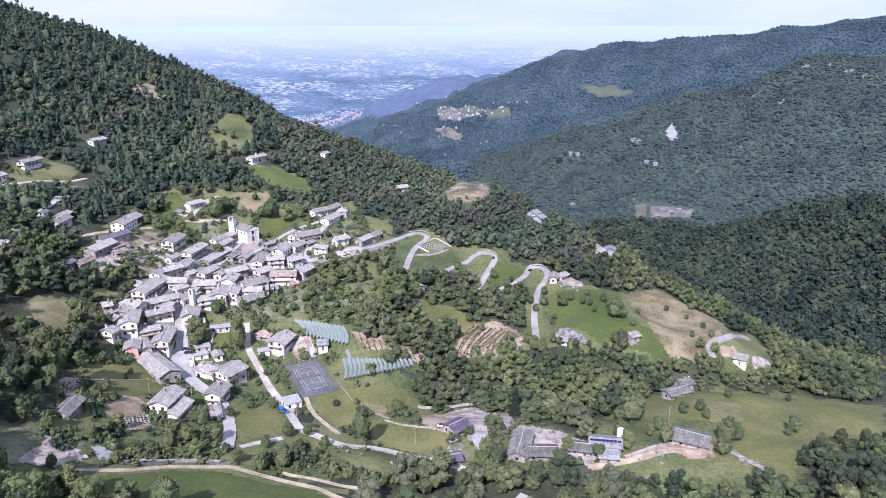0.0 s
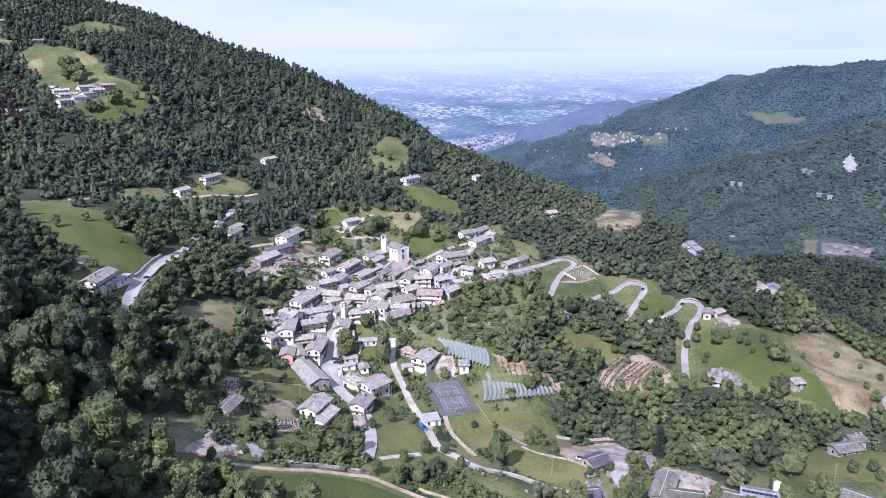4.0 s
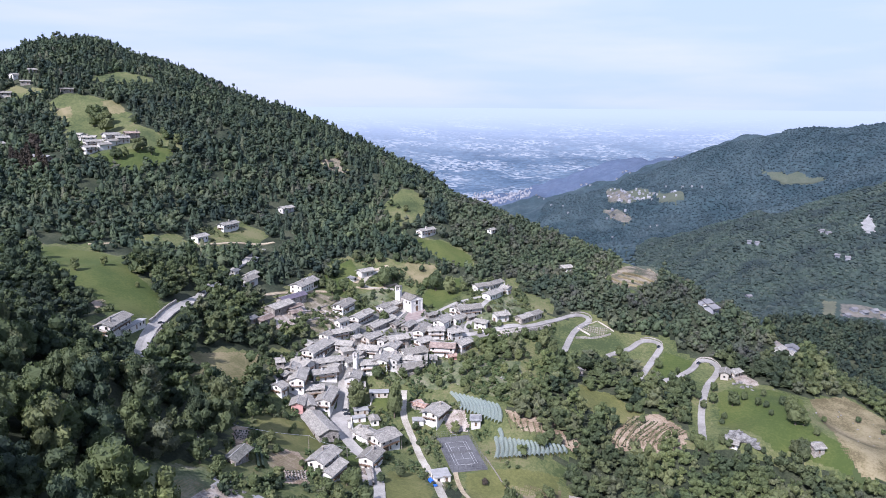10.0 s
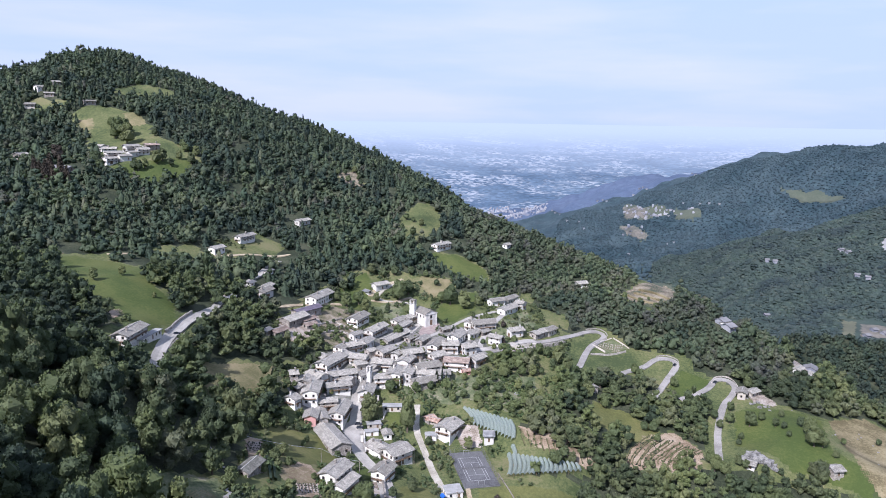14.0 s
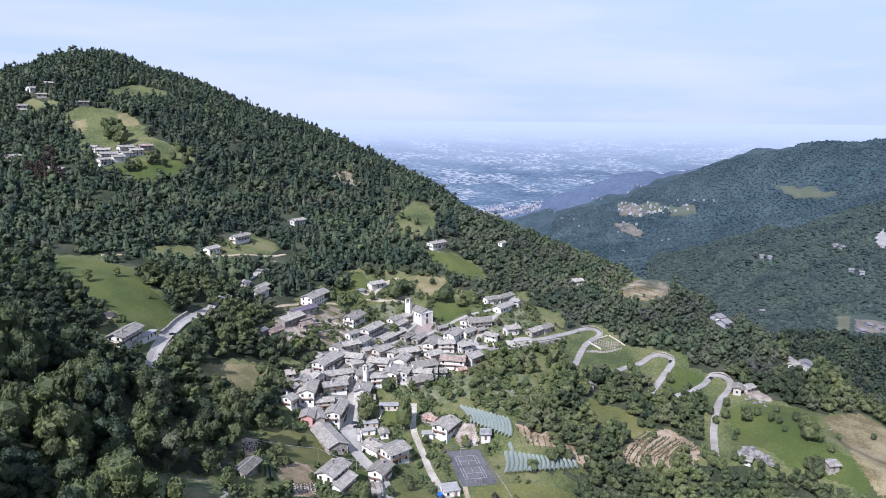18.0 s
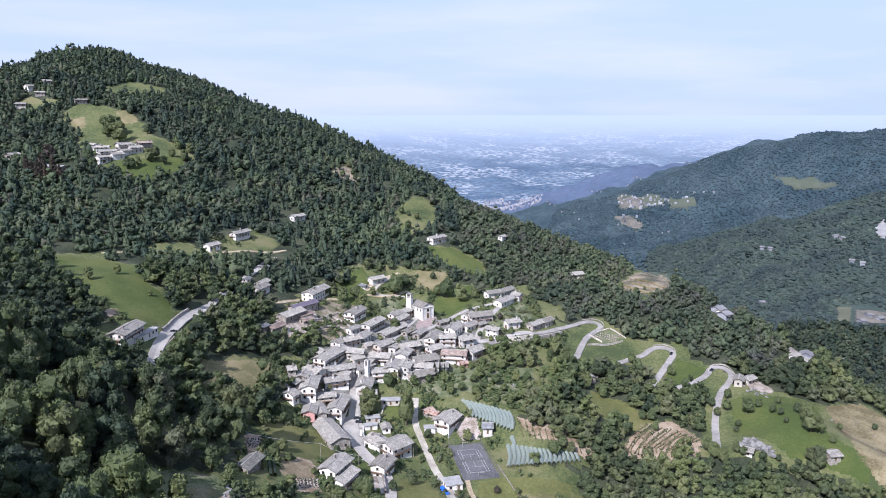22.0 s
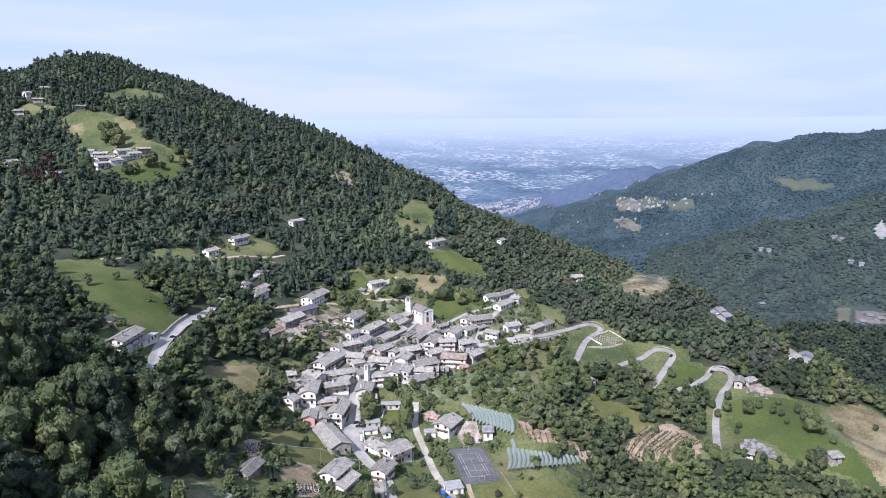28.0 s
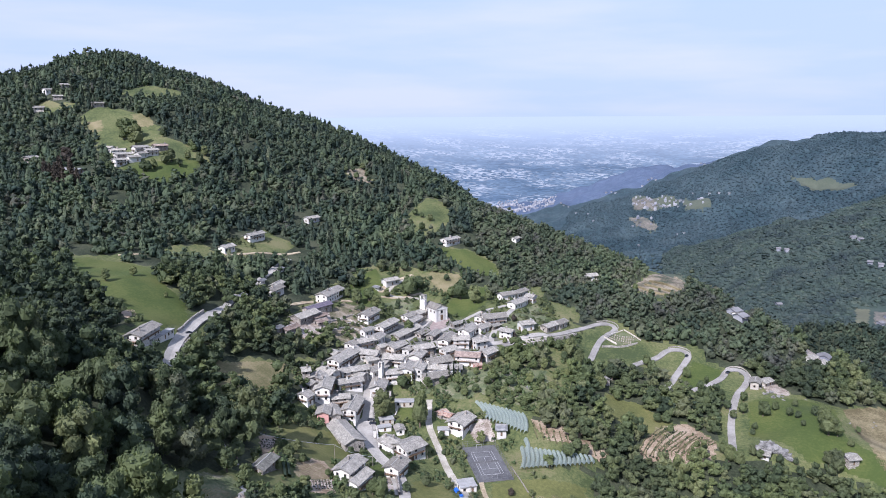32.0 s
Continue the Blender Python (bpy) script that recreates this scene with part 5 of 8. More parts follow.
patch("glade_ground", "pale hay meadow in a glade", [(-213, 315.7), (-192.3, 353.1), (-178.5, 328.3), (-185.3, 300.4), (-195.2, 293.7)], M_DRY)
patch("glade_ground", "pale mown strip above the terraces", [(-14.1, 421.5), (3.5, 425.2), (24.3, 413.1), (19.6, 389.7), (3.6, 389.1), (-14.2, 394.6)], M_HAY)
patch("middle_glade_ground", "green meadow in the wood", [(-170.4, 604.9), (-147.4, 617), (-121.4, 611.5), (-111.5, 586.1), (-126.8, 574.5), (-157.9, 592.4)], M_LAWN, cell=2)
patch("dry_slope", "dry grassy slope behind the church", [(-165.3, 559), (-141.2, 569.5), (-138.3, 549.5), (-144.8, 530.8), (-157, 541.4)], M_DRY)
patch("garden_slope_ground", "green garden slope above the houses", [(-217.3, 508), (-206, 541), (-194.2, 524.1), (-187.7, 472.9), (-202, 481.3)], M_LAWN)
patch("bare_bank", "bare brown earth bank with stones", [(-146.4, 206), (-142.2, 212.5), (-132.8, 212), (-128.3, 205.8), (-135.5, 198.7), (-140.5, 195.8)], M_PASTURE)
patch("concrete_ramp", "pale concrete ramp between trees", [(-124.6, 220), (-122.6, 224.5), (-115.2, 218.5), (-116.2, 211.6)], M_CONCRETE, lift=0.3)
patch("sand_bank", "pale bare ground beside the road end", [(189.1, 397.8), (196.7, 402.7), (205.8, 400.3), (188, 389.8)], M_RUBBISH)
patch("sand_bank", "tan bare bank below the road bend", [(168.9, 397.7), (179.5, 401.6), (177.5, 393.5), (166.8, 389.5)], M_EARTH)
patch("land_slip_ground", "grey scree of a landslip", [(449.8, 1448.6), (471.7, 1479.8), (464.3, 1404.9), (443.4, 1392.9)], M_SCREE, cell=3, lift=0.5)
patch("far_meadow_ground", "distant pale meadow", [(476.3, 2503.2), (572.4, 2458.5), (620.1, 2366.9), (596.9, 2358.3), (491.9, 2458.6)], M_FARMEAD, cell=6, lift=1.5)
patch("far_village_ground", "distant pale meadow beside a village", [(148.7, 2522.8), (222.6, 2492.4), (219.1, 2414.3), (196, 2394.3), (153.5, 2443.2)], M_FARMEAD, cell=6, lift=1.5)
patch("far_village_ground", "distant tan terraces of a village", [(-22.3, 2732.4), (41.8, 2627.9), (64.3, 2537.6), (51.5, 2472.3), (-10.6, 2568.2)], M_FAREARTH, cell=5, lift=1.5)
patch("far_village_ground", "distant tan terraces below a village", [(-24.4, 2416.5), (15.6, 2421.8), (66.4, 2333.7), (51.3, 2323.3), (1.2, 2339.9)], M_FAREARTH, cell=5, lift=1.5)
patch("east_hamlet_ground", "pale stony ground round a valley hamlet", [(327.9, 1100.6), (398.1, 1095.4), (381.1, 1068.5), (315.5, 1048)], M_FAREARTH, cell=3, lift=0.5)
patch("slope_yard", "pale yard of a house on the wooded slope", [(79.3, 625.4), (164.1, 1171.7), (89.9, 596.2), (82.5, 572.3), (76.3, 576.5)], M_RUBBISH, cell=1.5, lift=0.4)
patch("slope_yard", "pale yard of houses on the wooded slope", [(120.7, 543.7), (229.7, 971.5), (239.3, 947.3), (136.2, 540.8), (123.9, 529.9)], M_RUBBISH, cell=1.5, lift=0.4)
patch("east_field", "pale green field across the valley", [(311.1, 1125.2), (327.3, 1114.8), (306.6, 1047.1), (292.8, 1046.7)], M_EASTFIELD, cell=3, lift=0.5)
# ---- walls and parapets ----
bank("road_parapet", "pale stone parapet along the hairpin bend", "parapet", [(-26.1, 526), (-16, 531.9), (-9.9, 525.5), (-15, 510.4)], 0.4, 0.7, M_RUBBLE, kind="structure")
bank("road_parapet", "pale stone parapet along the hairpin bend", "parapet", [(25, 506.5), (32, 509.3), (39.1, 506.7), (40.2, 497.4)], 0.4, 0.7, M_RUBBLE, kind="structure")
bank("road_parapet", "pale stone parapet along the hairpin bend", "parapet", [(59.7, 481.9), (62.7, 491.6), (71.6, 493.9), (76.2, 483.2), (73.4, 469.4)], 0.4, 0.7, M_RUBBLE, kind="structure")
bank("retaining_wall", "grey stone retaining wall beside the street", "wall", [(-106.9, 297.5), (-100.9, 286.5), (-95.1, 272.2)], 1, 2.2, M_RUBBLE, kind="structure")
bank("retaining_wall", "grey stone retaining wall of the upper road", "wall", [(-75, 446.5), (-60, 460.3), (-48.5, 476.8), (-38, 490.8)], 1, 2.5, M_RUBBLE, kind="structure")
bank("garden_wall", "pale garden wall by the long meadow", "wall", [(-27.2, 291.6), (-11.2, 283.4), (2.7, 274.9)], 0.5, 0.9, M_RUBBLE, kind="structure")
bank("garden_wall", "low stone wall behind the farm yard", "wall", [(-12.4, 314.9), (4.6, 320.3), (19.1, 324.7), (24, 320.2)], 0.7, 1.4, M_RUBBLE, kind="structure")
bank("track_wall", "low pale concrete wall along the track", "wall", [(-107, 217), (-100, 223.5), (-93.5, 229.1), (-80.3, 233)], 0.4, 1.1, M_CONCRETE, kind="structure")
bank("field_wall", "rough stone wall below the barn", "wall", [(75, 255.7), (87.4, 262.3), (98.8, 268.1)], 1.4, 1.2, M_RUBBISH, kind="structure")
bank("retaining_wall", "pale retaining wall below the upper street", "wall", [(-72.9, 456.6), (-64, 461.4), (-55.6, 471.2)], 0.8, 2.6, M_CREAM, kind="structure")
bank("roadside_wall", "dark stone wall above the pale road", "wall", [(-235.9, 318.7), (-241.1, 337.6), (-244.4, 355.9)], 0.7, 1.8, M_RUBBLE, kind="structure")
bank("roadside_wall", "dark stone wall below the pale road", "wall", [(-224.3, 305.5), (-229.4, 319.8), (-232.3, 331.4)], 0.6, 1.2, M_RUBBLE, kind="structure")
bank("garden_wall", "white garden wall by the street", "wall", [(-130.7, 339.2), (-126.2, 328.5), (-120.8, 315.5)], 0.5, 1.6, M_WHITE, kind="structure")
bank("garden_wall", "pale garden wall beside the lawn", "wall", [(-126.5, 363.5), (-125.2, 355.4), (-124.4, 347.1)], 0.5, 1.4, M_CREAM, kind="structure")
bank("terrace_wall", "pale stone terrace wall below the farm", "wall", [(-187.2, 419), (-186.5, 427.8), (-184.5, 435.6)], 0.7, 1.4, M_RUBBLE, kind="structure")
bank("terrace_wall", "pale stone terrace wall below the farm", "wall", [(-193.5, 434.7), (-188.9, 448.8), (-181.5, 442.6)], 0.7, 1.2, M_RUBBLE, kind="structure")
bank("terrace_wall", "stone terrace wall in the gardens", "wall", [(-197, 421.5), (-189.3, 439.3), (-169.9, 431.1)], 0.8, 1.2, M_RUBBLE, kind="structure")
bank("terrace_wall", "stone terrace wall in the gardens", "wall", [(-189.8, 412.2), (-180.3, 427.3), (-163.6, 420.7)], 0.8, 1.2, M_RUBBLE, kind="structure")
bank("cemetery_wall", "white wall of the small cemetery", "wall", [(-19.2, 500.8), (-15, 498.3), (-10.1, 495.9)], 0.35, 1.2, M_CREAM, kind="structure")
bank("cemetery_wall", "white wall of the small cemetery", "wall", [(-5.6, 522.9), (0.4, 516.4), (6.2, 509.2)], 0.3, 0.9, M_CREAM, kind="structure")
bank("cemetery_wall", "stone wall of the small cemetery", "wall", [(-19.7, 486), (-8.7, 492.5), (3.9, 503.9)], 0.5, 1.3, M_RUBBLE, kind="structure")
bank("cemetery_wall", "white wall of the small cemetery", "wall", [(-18.5, 503.3), (-12.6, 515), (-6.4, 522.8)], 0.3, 0.7, M_CREAM, kind="structure")
patch("cemetery_ground", "gravel ground of the small cemetery", [(-17.4, 504.3), (-6.3, 521.2), (5.4, 509.7), (-10, 495)], M_WEEDS, lift=0.15)
bank("track_wall", "low pale concrete wall along the track", "wall", [(-107, 217), (-100, 223.5), (-93.5, 229.1), (-80.3, 233)], 0.4, 1.1, M_CONCRETE, kind="structure")
bank("field_wall", "pale stone wall above the gravel track", "wall", [(-111.9, 215.8), (-106, 220.9), (-98, 225.8), (-91.5, 230.2), (-83.7, 233.2)], 0.8, 1.3, M_RUBBLE, kind="structure")
bank("meadow_fence_wall", "low pale wall below the ball court", "wall", [(-54.9, 325.1), (-47.6, 312.8), (-39.8, 303.5), (-24.8, 294.2)], 0.35, 0.8, M_RUBBLE, kind="structure")
bank("hedge", "clipped dark green garden hedge", "hedge", [(-146.9, 263.3), (-140, 252.8), (-133.9, 242.8)], 1.2, 1.5, M_LEAF, kind="structure")
bank("hedge", "clipped dark green garden hedge", "hedge", [(-146.1, 265.8), (-139.5, 255.8), (-133.3, 245.4)], 1.2, 1.5, M_LEAF, kind="structure")
BEDS = [
    [(-162.5, 274.9), (-152.1, 255.5)],
    [(-162.2, 275.8), (-151.8, 256.4)],
    [(-161.8, 276.6), (-151.4, 257.2)],
    [(-161.4, 277.4), (-151, 258)],
    [(-160.9, 278.3), (-150.6, 258.8)],
    [(-160.5, 279.1), (-150.2, 259.7)],
    [(-160.1, 279.9), (-149.7, 260.4)],
    [(-159.7, 280.7), (-149.3, 261.2)],
    [(-127.2, 252), (-121.8, 243.8)],
    [(-126.4, 253.4), (-121, 244.8)],
    [(-125.5, 254.8), (-120.1, 245.9)],
    [(-124.7, 256.1), (-119.2, 246.9)],
    [(-123.8, 257.4), (-118.3, 247.9)],
    [(-122.9, 258.7), (-117.4, 248.9)],
    [(-122, 260.1), (-116.5, 250)],
]
THICKETS = [
    [(-113, 224), (-103, 232), (-90, 241), (-84, 243), (-81, 236), (-93, 230), (-104, 221), (-112, 215)],
    [(-108, 250), (-106.9, 262.1), (-99.2, 270.2), (-90, 253), (-96, 245)],
    [(-133, 233.1), (-127, 243), (-119, 236), (-124, 228)],
    [(-158.5, 247), (-143.9, 235), (-136.7, 236.6), (-126.4, 219.5), (-129.9, 211.6), (-140.6, 218)],
    [(-73.8, 246.4), (-57.2, 252.1), (-50.4, 246.2), (-53, 235.9), (-68.7, 238.8)],
    [(-48.9, 237.2), (-31.1, 234.9), (-14.1, 238.4), (-13.7, 231.9), (-28.1, 226.6), (-45.4, 229.9)],
    [(-132.7, 389.6), (-118.7, 390), (-99.4, 396.7), (-93.1, 384.7), (-105.1, 378.3), (-125.4, 377.3)],
    [(-187.9, 306.5), (-178.2, 326.5), (-166.1, 314.7), (-169.8, 292.8), (-174.5, 287.9)],
]
STONES = [
    [(38.4, 282.1), (51.7, 270.4)],
    [(47.6, 259.7), (60.5, 253.5)],
    [(24.4, 310.3), (30.4, 278.5)],
    [(3.9, 264.9), (10.7, 255.4)],
    [(119.8, 260.1), (128.3, 241.3)],
]
# ---- terrace banks ----
TERRACES = []
TERRACES.append([(19.2, 403.4), (12.9, 388), (8.9, 380.6), (6.2, 367.2)])
TERRACES.append([(22, 404.5), (15.2, 387.8), (11.3, 378.9), (9.1, 371.9), (8.1, 366.1)])
TERRACES.append([(23.4, 405.4), (17, 389.4), (12.8, 379.1), (10.3, 372.1), (10, 366.9)])
TERRACES.append([(25.1, 402.2), (19.1, 388.7), (16, 379.8), (11.9, 368.7)])
TERRACES.append([(27.3, 403.3), (20.4, 389.1), (17.2, 380.5), (14.3, 373.1), (13.8, 368.2)])
TERRACES.append([(28.6, 401), (23, 388.3), (18.5, 378.9), (16.7, 372.3), (15.7, 367.8)])
TERRACES.append([(30.5, 402.5), (24.3, 390.5), (20.3, 379.9), (18.6, 374.3), (17.6, 368.4)])
TERRACES.append([(31.9, 401.7), (26.2, 390.5), (22, 382), (19.1, 374.9), (19.5, 370.9)])
TERRACES.append([(34, 398.7), (28.7, 390.1), (24.1, 381.3), (21, 375.2), (21.4, 370.6)])
TERRACES.append([(35.5, 400.3), (30.2, 392.1), (27.2, 383.8), (23.4, 377.4), (23.4, 373)])
TERRACES.append([(37.2, 398.4), (31.5, 389), (28.4, 382.9), (25.8, 376.7), (25.2, 371.7)])
TERRACES.append([(39.4, 398.3), (32.7, 389.7), (30.5, 384), (27.2, 372.3)])
TERRACES.append([(40.6, 397.8), (34.6, 389), (32.4, 383.9), (28.5, 376.2), (29.1, 372.4)])
TERRACES.append([(41.9, 397.3), (36.1, 389.4), (33.4, 383.4), (31.2, 377.8), (31, 373.3)])
TERRACES.append([(44.4, 398.6), (39, 390.3), (35.3, 383.3), (32.7, 378.5), (32.9, 373.9)])
TERRACES.append([(46, 398.1), (40, 389.3), (37.5, 383.9), (34.5, 379.3), (34.9, 375.4)])
TERRACES.append([(47.8, 396.9), (41.6, 389.1), (39, 383.8), (36.8, 376.2)])
TERRACES.append([(-49.4, 361.9), (-47.7, 355.6), (-45.3, 349.5)])
TERRACES.append([(-45.7, 360.6), (-44, 354.4), (-41.7, 348)])
TERRACES.append([(-42, 359.2), (-40.3, 353.2), (-38.2, 347)])
TERRACES.append([(-38.3, 357.6), (-36.8, 352), (-34.8, 346.3)])
TERRACES.append([(-34.7, 356.5), (-33.2, 351.4), (-31.5, 346.2)])
TERRACES.append([(-31.2, 356.1), (-29.8, 351.3), (-28.2, 346.8)])
TERRACES.append([(-27.7, 356.5), (-26.4, 351.9), (-24.9, 347.7)])
TERRACES.append([(-24.3, 357.3), (-23.1, 353), (-21.7, 348.9)])
TERRACES.append([(-20.9, 358.3), (-19.8, 354), (-18.4, 350.1)])
TERRACES.append([(-17.5, 359), (-16.4, 354.9), (-15.1, 351)])
TERRACES.append([(-14.1, 359.4), (-13, 355.5), (-11.8, 351.8)])
TERRACES.append([(-10.7, 359.7), (-9.6, 356), (-8.6, 352.6)])
TERRACES.append([(-7.2, 360), (-6.2, 356.6), (-5.3, 353.3)])

# upper village
BLOCK = "upper village"
house(-161.9, 442.9, 79, 19.7, 7, 5)
house(-169.2, 424.7, 67, 8.2, 5, 4)
house(-159.0, 417.1, 85, 10.0, 6, 4.5)
house(-144.2, 412.0, 69, 12.7, 7, 5, "cream")
house(-147.6, 442.0, 75, 27.2, 6, 3.9, "stone")
house(-150.4, 468.3, 80, 14.5, 6, 5, "cream")
house(-155.9, 473.6, 71, 11.1, 6, 5)
house(-150.7, 485.5, 71, 11.6, 6, 5, "cream")
house(-118.7, 440.8, 87, 16.7, 7, 5, balcony=True)
house(-108.8, 440.2, 16, 10.2, 8, 6, balcony=True)
house(-109.1, 460.9, 79, 14.9, 8, 5)
house(-97.5, 442.9, 44, 8.8, 8, 6)
house(-104.6, 484.4, 69, 9.4, 6, 6)
house(-100.6, 471.2, 62, 11.7, 6, 4)
house(-112.6, 421.0, 53, 9.6, 7, 5)
house(-128.8, 417.4, 43, 13.1, 7, 5, "stone")
house(-88.4, 427.1, 65, 10.2, 7, 4.8)
house(-177.9, 450.9, 84, 17.3, 8, 5)
house(-213.7, 465.4, 85, 24.1, 9, 5.8)
house(-209.5, 435.3, 68, 21.1, 7, 4.2, "stone", roof="purple")
house(-208.3, 413.7, 76, 19.0, 9, 4, "stone")
house(-202.4, 422.0, 67, 10.7, 5, 3, "stone", roof="brown")
house(-198.4, 416.3, 63, 7.5, 5, 2.8, "stone", roof="brown")
house(-206.0, 387.9, 75, 11.0, 6, 3, "stone", roof="brown")
house(-173.9, 384.1, 144, 6.4, 5, 3, "stone")
house(-130.4, 448.7, 82, 12.4, 5, 3.4, "stone")
house(-138.4, 448.0, 76, 10.3, 5, 3.2, "stone")
house(-152.7, 407.2, 56, 5.3, 5, 4, "stone")
house(-246.8, 449.4, 94, 11.4, 4.8, 3.9)
house(-210.0, 380.0, 85, 6.8, 4, 2.9, "stone", roof="slate")
house(-187.4, 523.0, 57, 12.4, 6.4, 4.1)
house(-193.1, 510.2, 147, 6.0, 3.2, 2.4, roof="slate")
house(-96.0, 484.6, 37, 17.0, 8.8, 5.8, balcony=True)
house(-96.4, 538.1, 44, 12.2, 7.2, 4.1)
house(-87.7, 549.7, 65, 14.3, 6.4, 4.1)
house(-85.4, 526.2, 67, 18.5, 7.2, 4.1)
house(-77.5, 541.7, -24, 7.3, 6.4, 4.9)
house(-71.8, 478.7, 40, 9.7, 6.4, 4.9)
house(-81.9, 462.2, 160, 9.2, 5.6, 5.8)
house(-56.6, 489.0, 61, 13.7, 5.6, 3.9, "stone")
house(-50.1, 499.2, 64, 10.5, 5.6, 3.9, "cream")
house(-93.3, 476.4, 58, 7.0, 4, 2.9, "stone")
house(-121.8, 477.2, 55, 7.5, 4, 2.9, "stone")

# middle village
BLOCK = "middle village"
house(-176.7, 349.2, 34, 4.2, 6, 6, "stone")
house(-168.2, 360.7, 157, 11.6, 8, 5)
house(-163.8, 345.7, 107, 18.1, 8, 7, balcony=True)
house(-167.7, 329.7, 76, 4.7, 7, 5)
house(-155.6, 326.7, 107, 9.4, 6, 4.5, "pink")
house(-154.1, 345.0, 28, 9.4, 6, 5, "cream")
house(-146.0, 343.1, 98, 18.1, 7.5, 6, balcony=True)
house(-152.9, 333.0, 124, 15.7, 5, 4, "stone")
house(-163.4, 406.5, 51, 10.5, 6, 5)
house(-168.7, 399.0, 76, 8.8, 6, 5)
house(-167.0, 382.2, 80, 25.1, 8, 5.5, balcony=True)
house(-154.6, 393.0, 0, 10.4, 7, 5)
house(-140.4, 397.3, 2, 11.7, 7, 5)
house(-157.4, 372.6, 38, 16.0, 7, 5, balcony=True)
house(-146.6, 382.5, 67, 13.4, 6, 4)
house(-135.6, 381.2, 26, 9.0, 7, 6)
house(-140.8, 370.4, 102, 16.4, 8, 5)
house(-137.6, 365.1, 20, 9.9, 5, 3, "cream")
house(-155.4, 361.8, 36, 13.4, 6, 5, balcony=True)
house(-129.3, 388.1, 97, 13.3, 8, 6)
house(-123.7, 391.7, 94, 11.5, 8, 6)
house(-98.4, 416.7, 5, 15.1, 9, 6, roof="brown", balcony=M_RED)
house(-114.4, 397.9, 4, 13.7, 7, 4.8)
house(-102.5, 400.7, 16, 6.2, 6, 4.8)
house(-113.4, 389.9, 45, 13.7, 9, 4, "stone")
house(-128.8, 406.7, 88, 12.0, 7, 5)
house(-115.0, 405.8, 42, 15.0, 9, 5, "cream")
house(-91.5, 412.0, 36, 4.4, 4, 2.6, "pink", roof="red")
house(-170.5, 350.8, 99, 9.1, 6, 5, "stone")
house(-170.4, 344.5, 140, 6.6, 5, 4, "stone")
house(-152.4, 387.9, 46, 6.5, 6, 4.5, "cream")
house(-153.1, 370.4, 171, 7.4, 6, 4.5, "stone")
house(-144.9, 390.4, 159, 6.9, 5, 4, "stone")
house(-109.1, 393.1, 34, 7.6, 5, 4, "cream")
house(-136.8, 412.2, 80, 5.8, 5, 4)

# lower village
BLOCK = "lower village"
house(-139.4, 316.2, 134, 27.2, 10, 4.5, "stone")
house(-87.3, 352.8, 76, 13.2, 9, 4.7, balcony=True)
house(-115.6, 320.6, 148, 11.6, 8, 4.6)
house(-105.4, 318.2, 56, 12.0, 10.6, 6.2, balcony=True, pitch=0.33)
house(-118.2, 271.9, 81, 13.5, 8, 6.8)
house(-112.4, 268.0, 81, 12.9, 6.4, 4.8)
house(-104.6, 295.7, 82, 10.5, 7.2, 5.8)
house(-118.4, 340.9, 120, 6.2, 4, 2.9)
house(-95.4, 346.4, 18, 5.8, 3.8, 2.7, roof="flat")
house(-100.0, 359.8, 57, 5.0, 4.6, 2.4, "stone", roof="red")
house(-96.8, 358.8, 161, 6.7, 4, 2.4, "stone", roof="red")
house(-65.4, 354.8, 12, 5.0, 6.4, 3.8, roof="slate")
house(-71.6, 300.1, 29, 7.7, 7.2, 2.9, roof="flat")
house(-128.1, 346.9, 28, 7.5, 4, 2.4, "cream", roof="flat")
house(-123.3, 364.2, 17, 10.5, 4.6, 2.6, "cream", roof="flat")
house(-126.7, 340.0, 32, 6.8, 3.2, 2.4, roof="flat")

# slope houses
BLOCK = "slope houses"
house(-236.2, 291.4, 100, 20.2, 8, 5.2)
house(-233.4, 301.5, 97, 20.3, 3.2, 2.8, roof="flat")
house(-303.2, 476.5, 79, 11.0, 6.4, 4)
house(-301.6, 515.4, 80, 17.9, 6.4, 4.8)
house(-243.0, 437.6, 88, 14.5, 7.2, 4.8)
house(-257.1, 445.0, 94, 6.4, 3.2, 2.4, roof="slate")
house(-246.8, 401.0, 98, 7.3, 3.2, 2.4, roof="slate")
house(-260.5, 478.2, 92, 8.5, 3.2, 2.4, roof="slate")
house(-292.2, 602.4, 71, 14.1, 6.4, 4)
house(-163.7, 621.2, 63, 18.7, 7.2, 4.8)
house(-111.7, 670.9, 68, 7.4, 4.8, 3.2)
house(-37.1, 628.6, 35, 9.2, 7.2, 4)
house(-16.2, 437.4, -56, 8.1, 4.8, 2.8, "stone")
house(77.0, 468.5, 78, 9.2, 4.8, 4, "cream")
house(83.5, 472.5, 49, 8.1, 4.8, 3.2, "cream")
house(70.7, 382.1, -21, 4.0, 4, 2.8)
house(112.4, 389.6, 28, 6.4, 6.4, 3.2, "stone")
house(77.4, 573.1, 59, 7.9, 4, 3.2)
house(81.6, 568.6, 56, 6.1, 4, 3.2)
house(121.8, 528.0, 59, 8.6, 4, 3.2)
house(128.2, 526.0, 62, 8.0, 4, 3.2)
house(265.8, 933.6, -7, 4.1, 4, 3.2)
house(-468.8, 508.7, -15, 25.3, 5.6, 2.8, "stone", roof="slate")

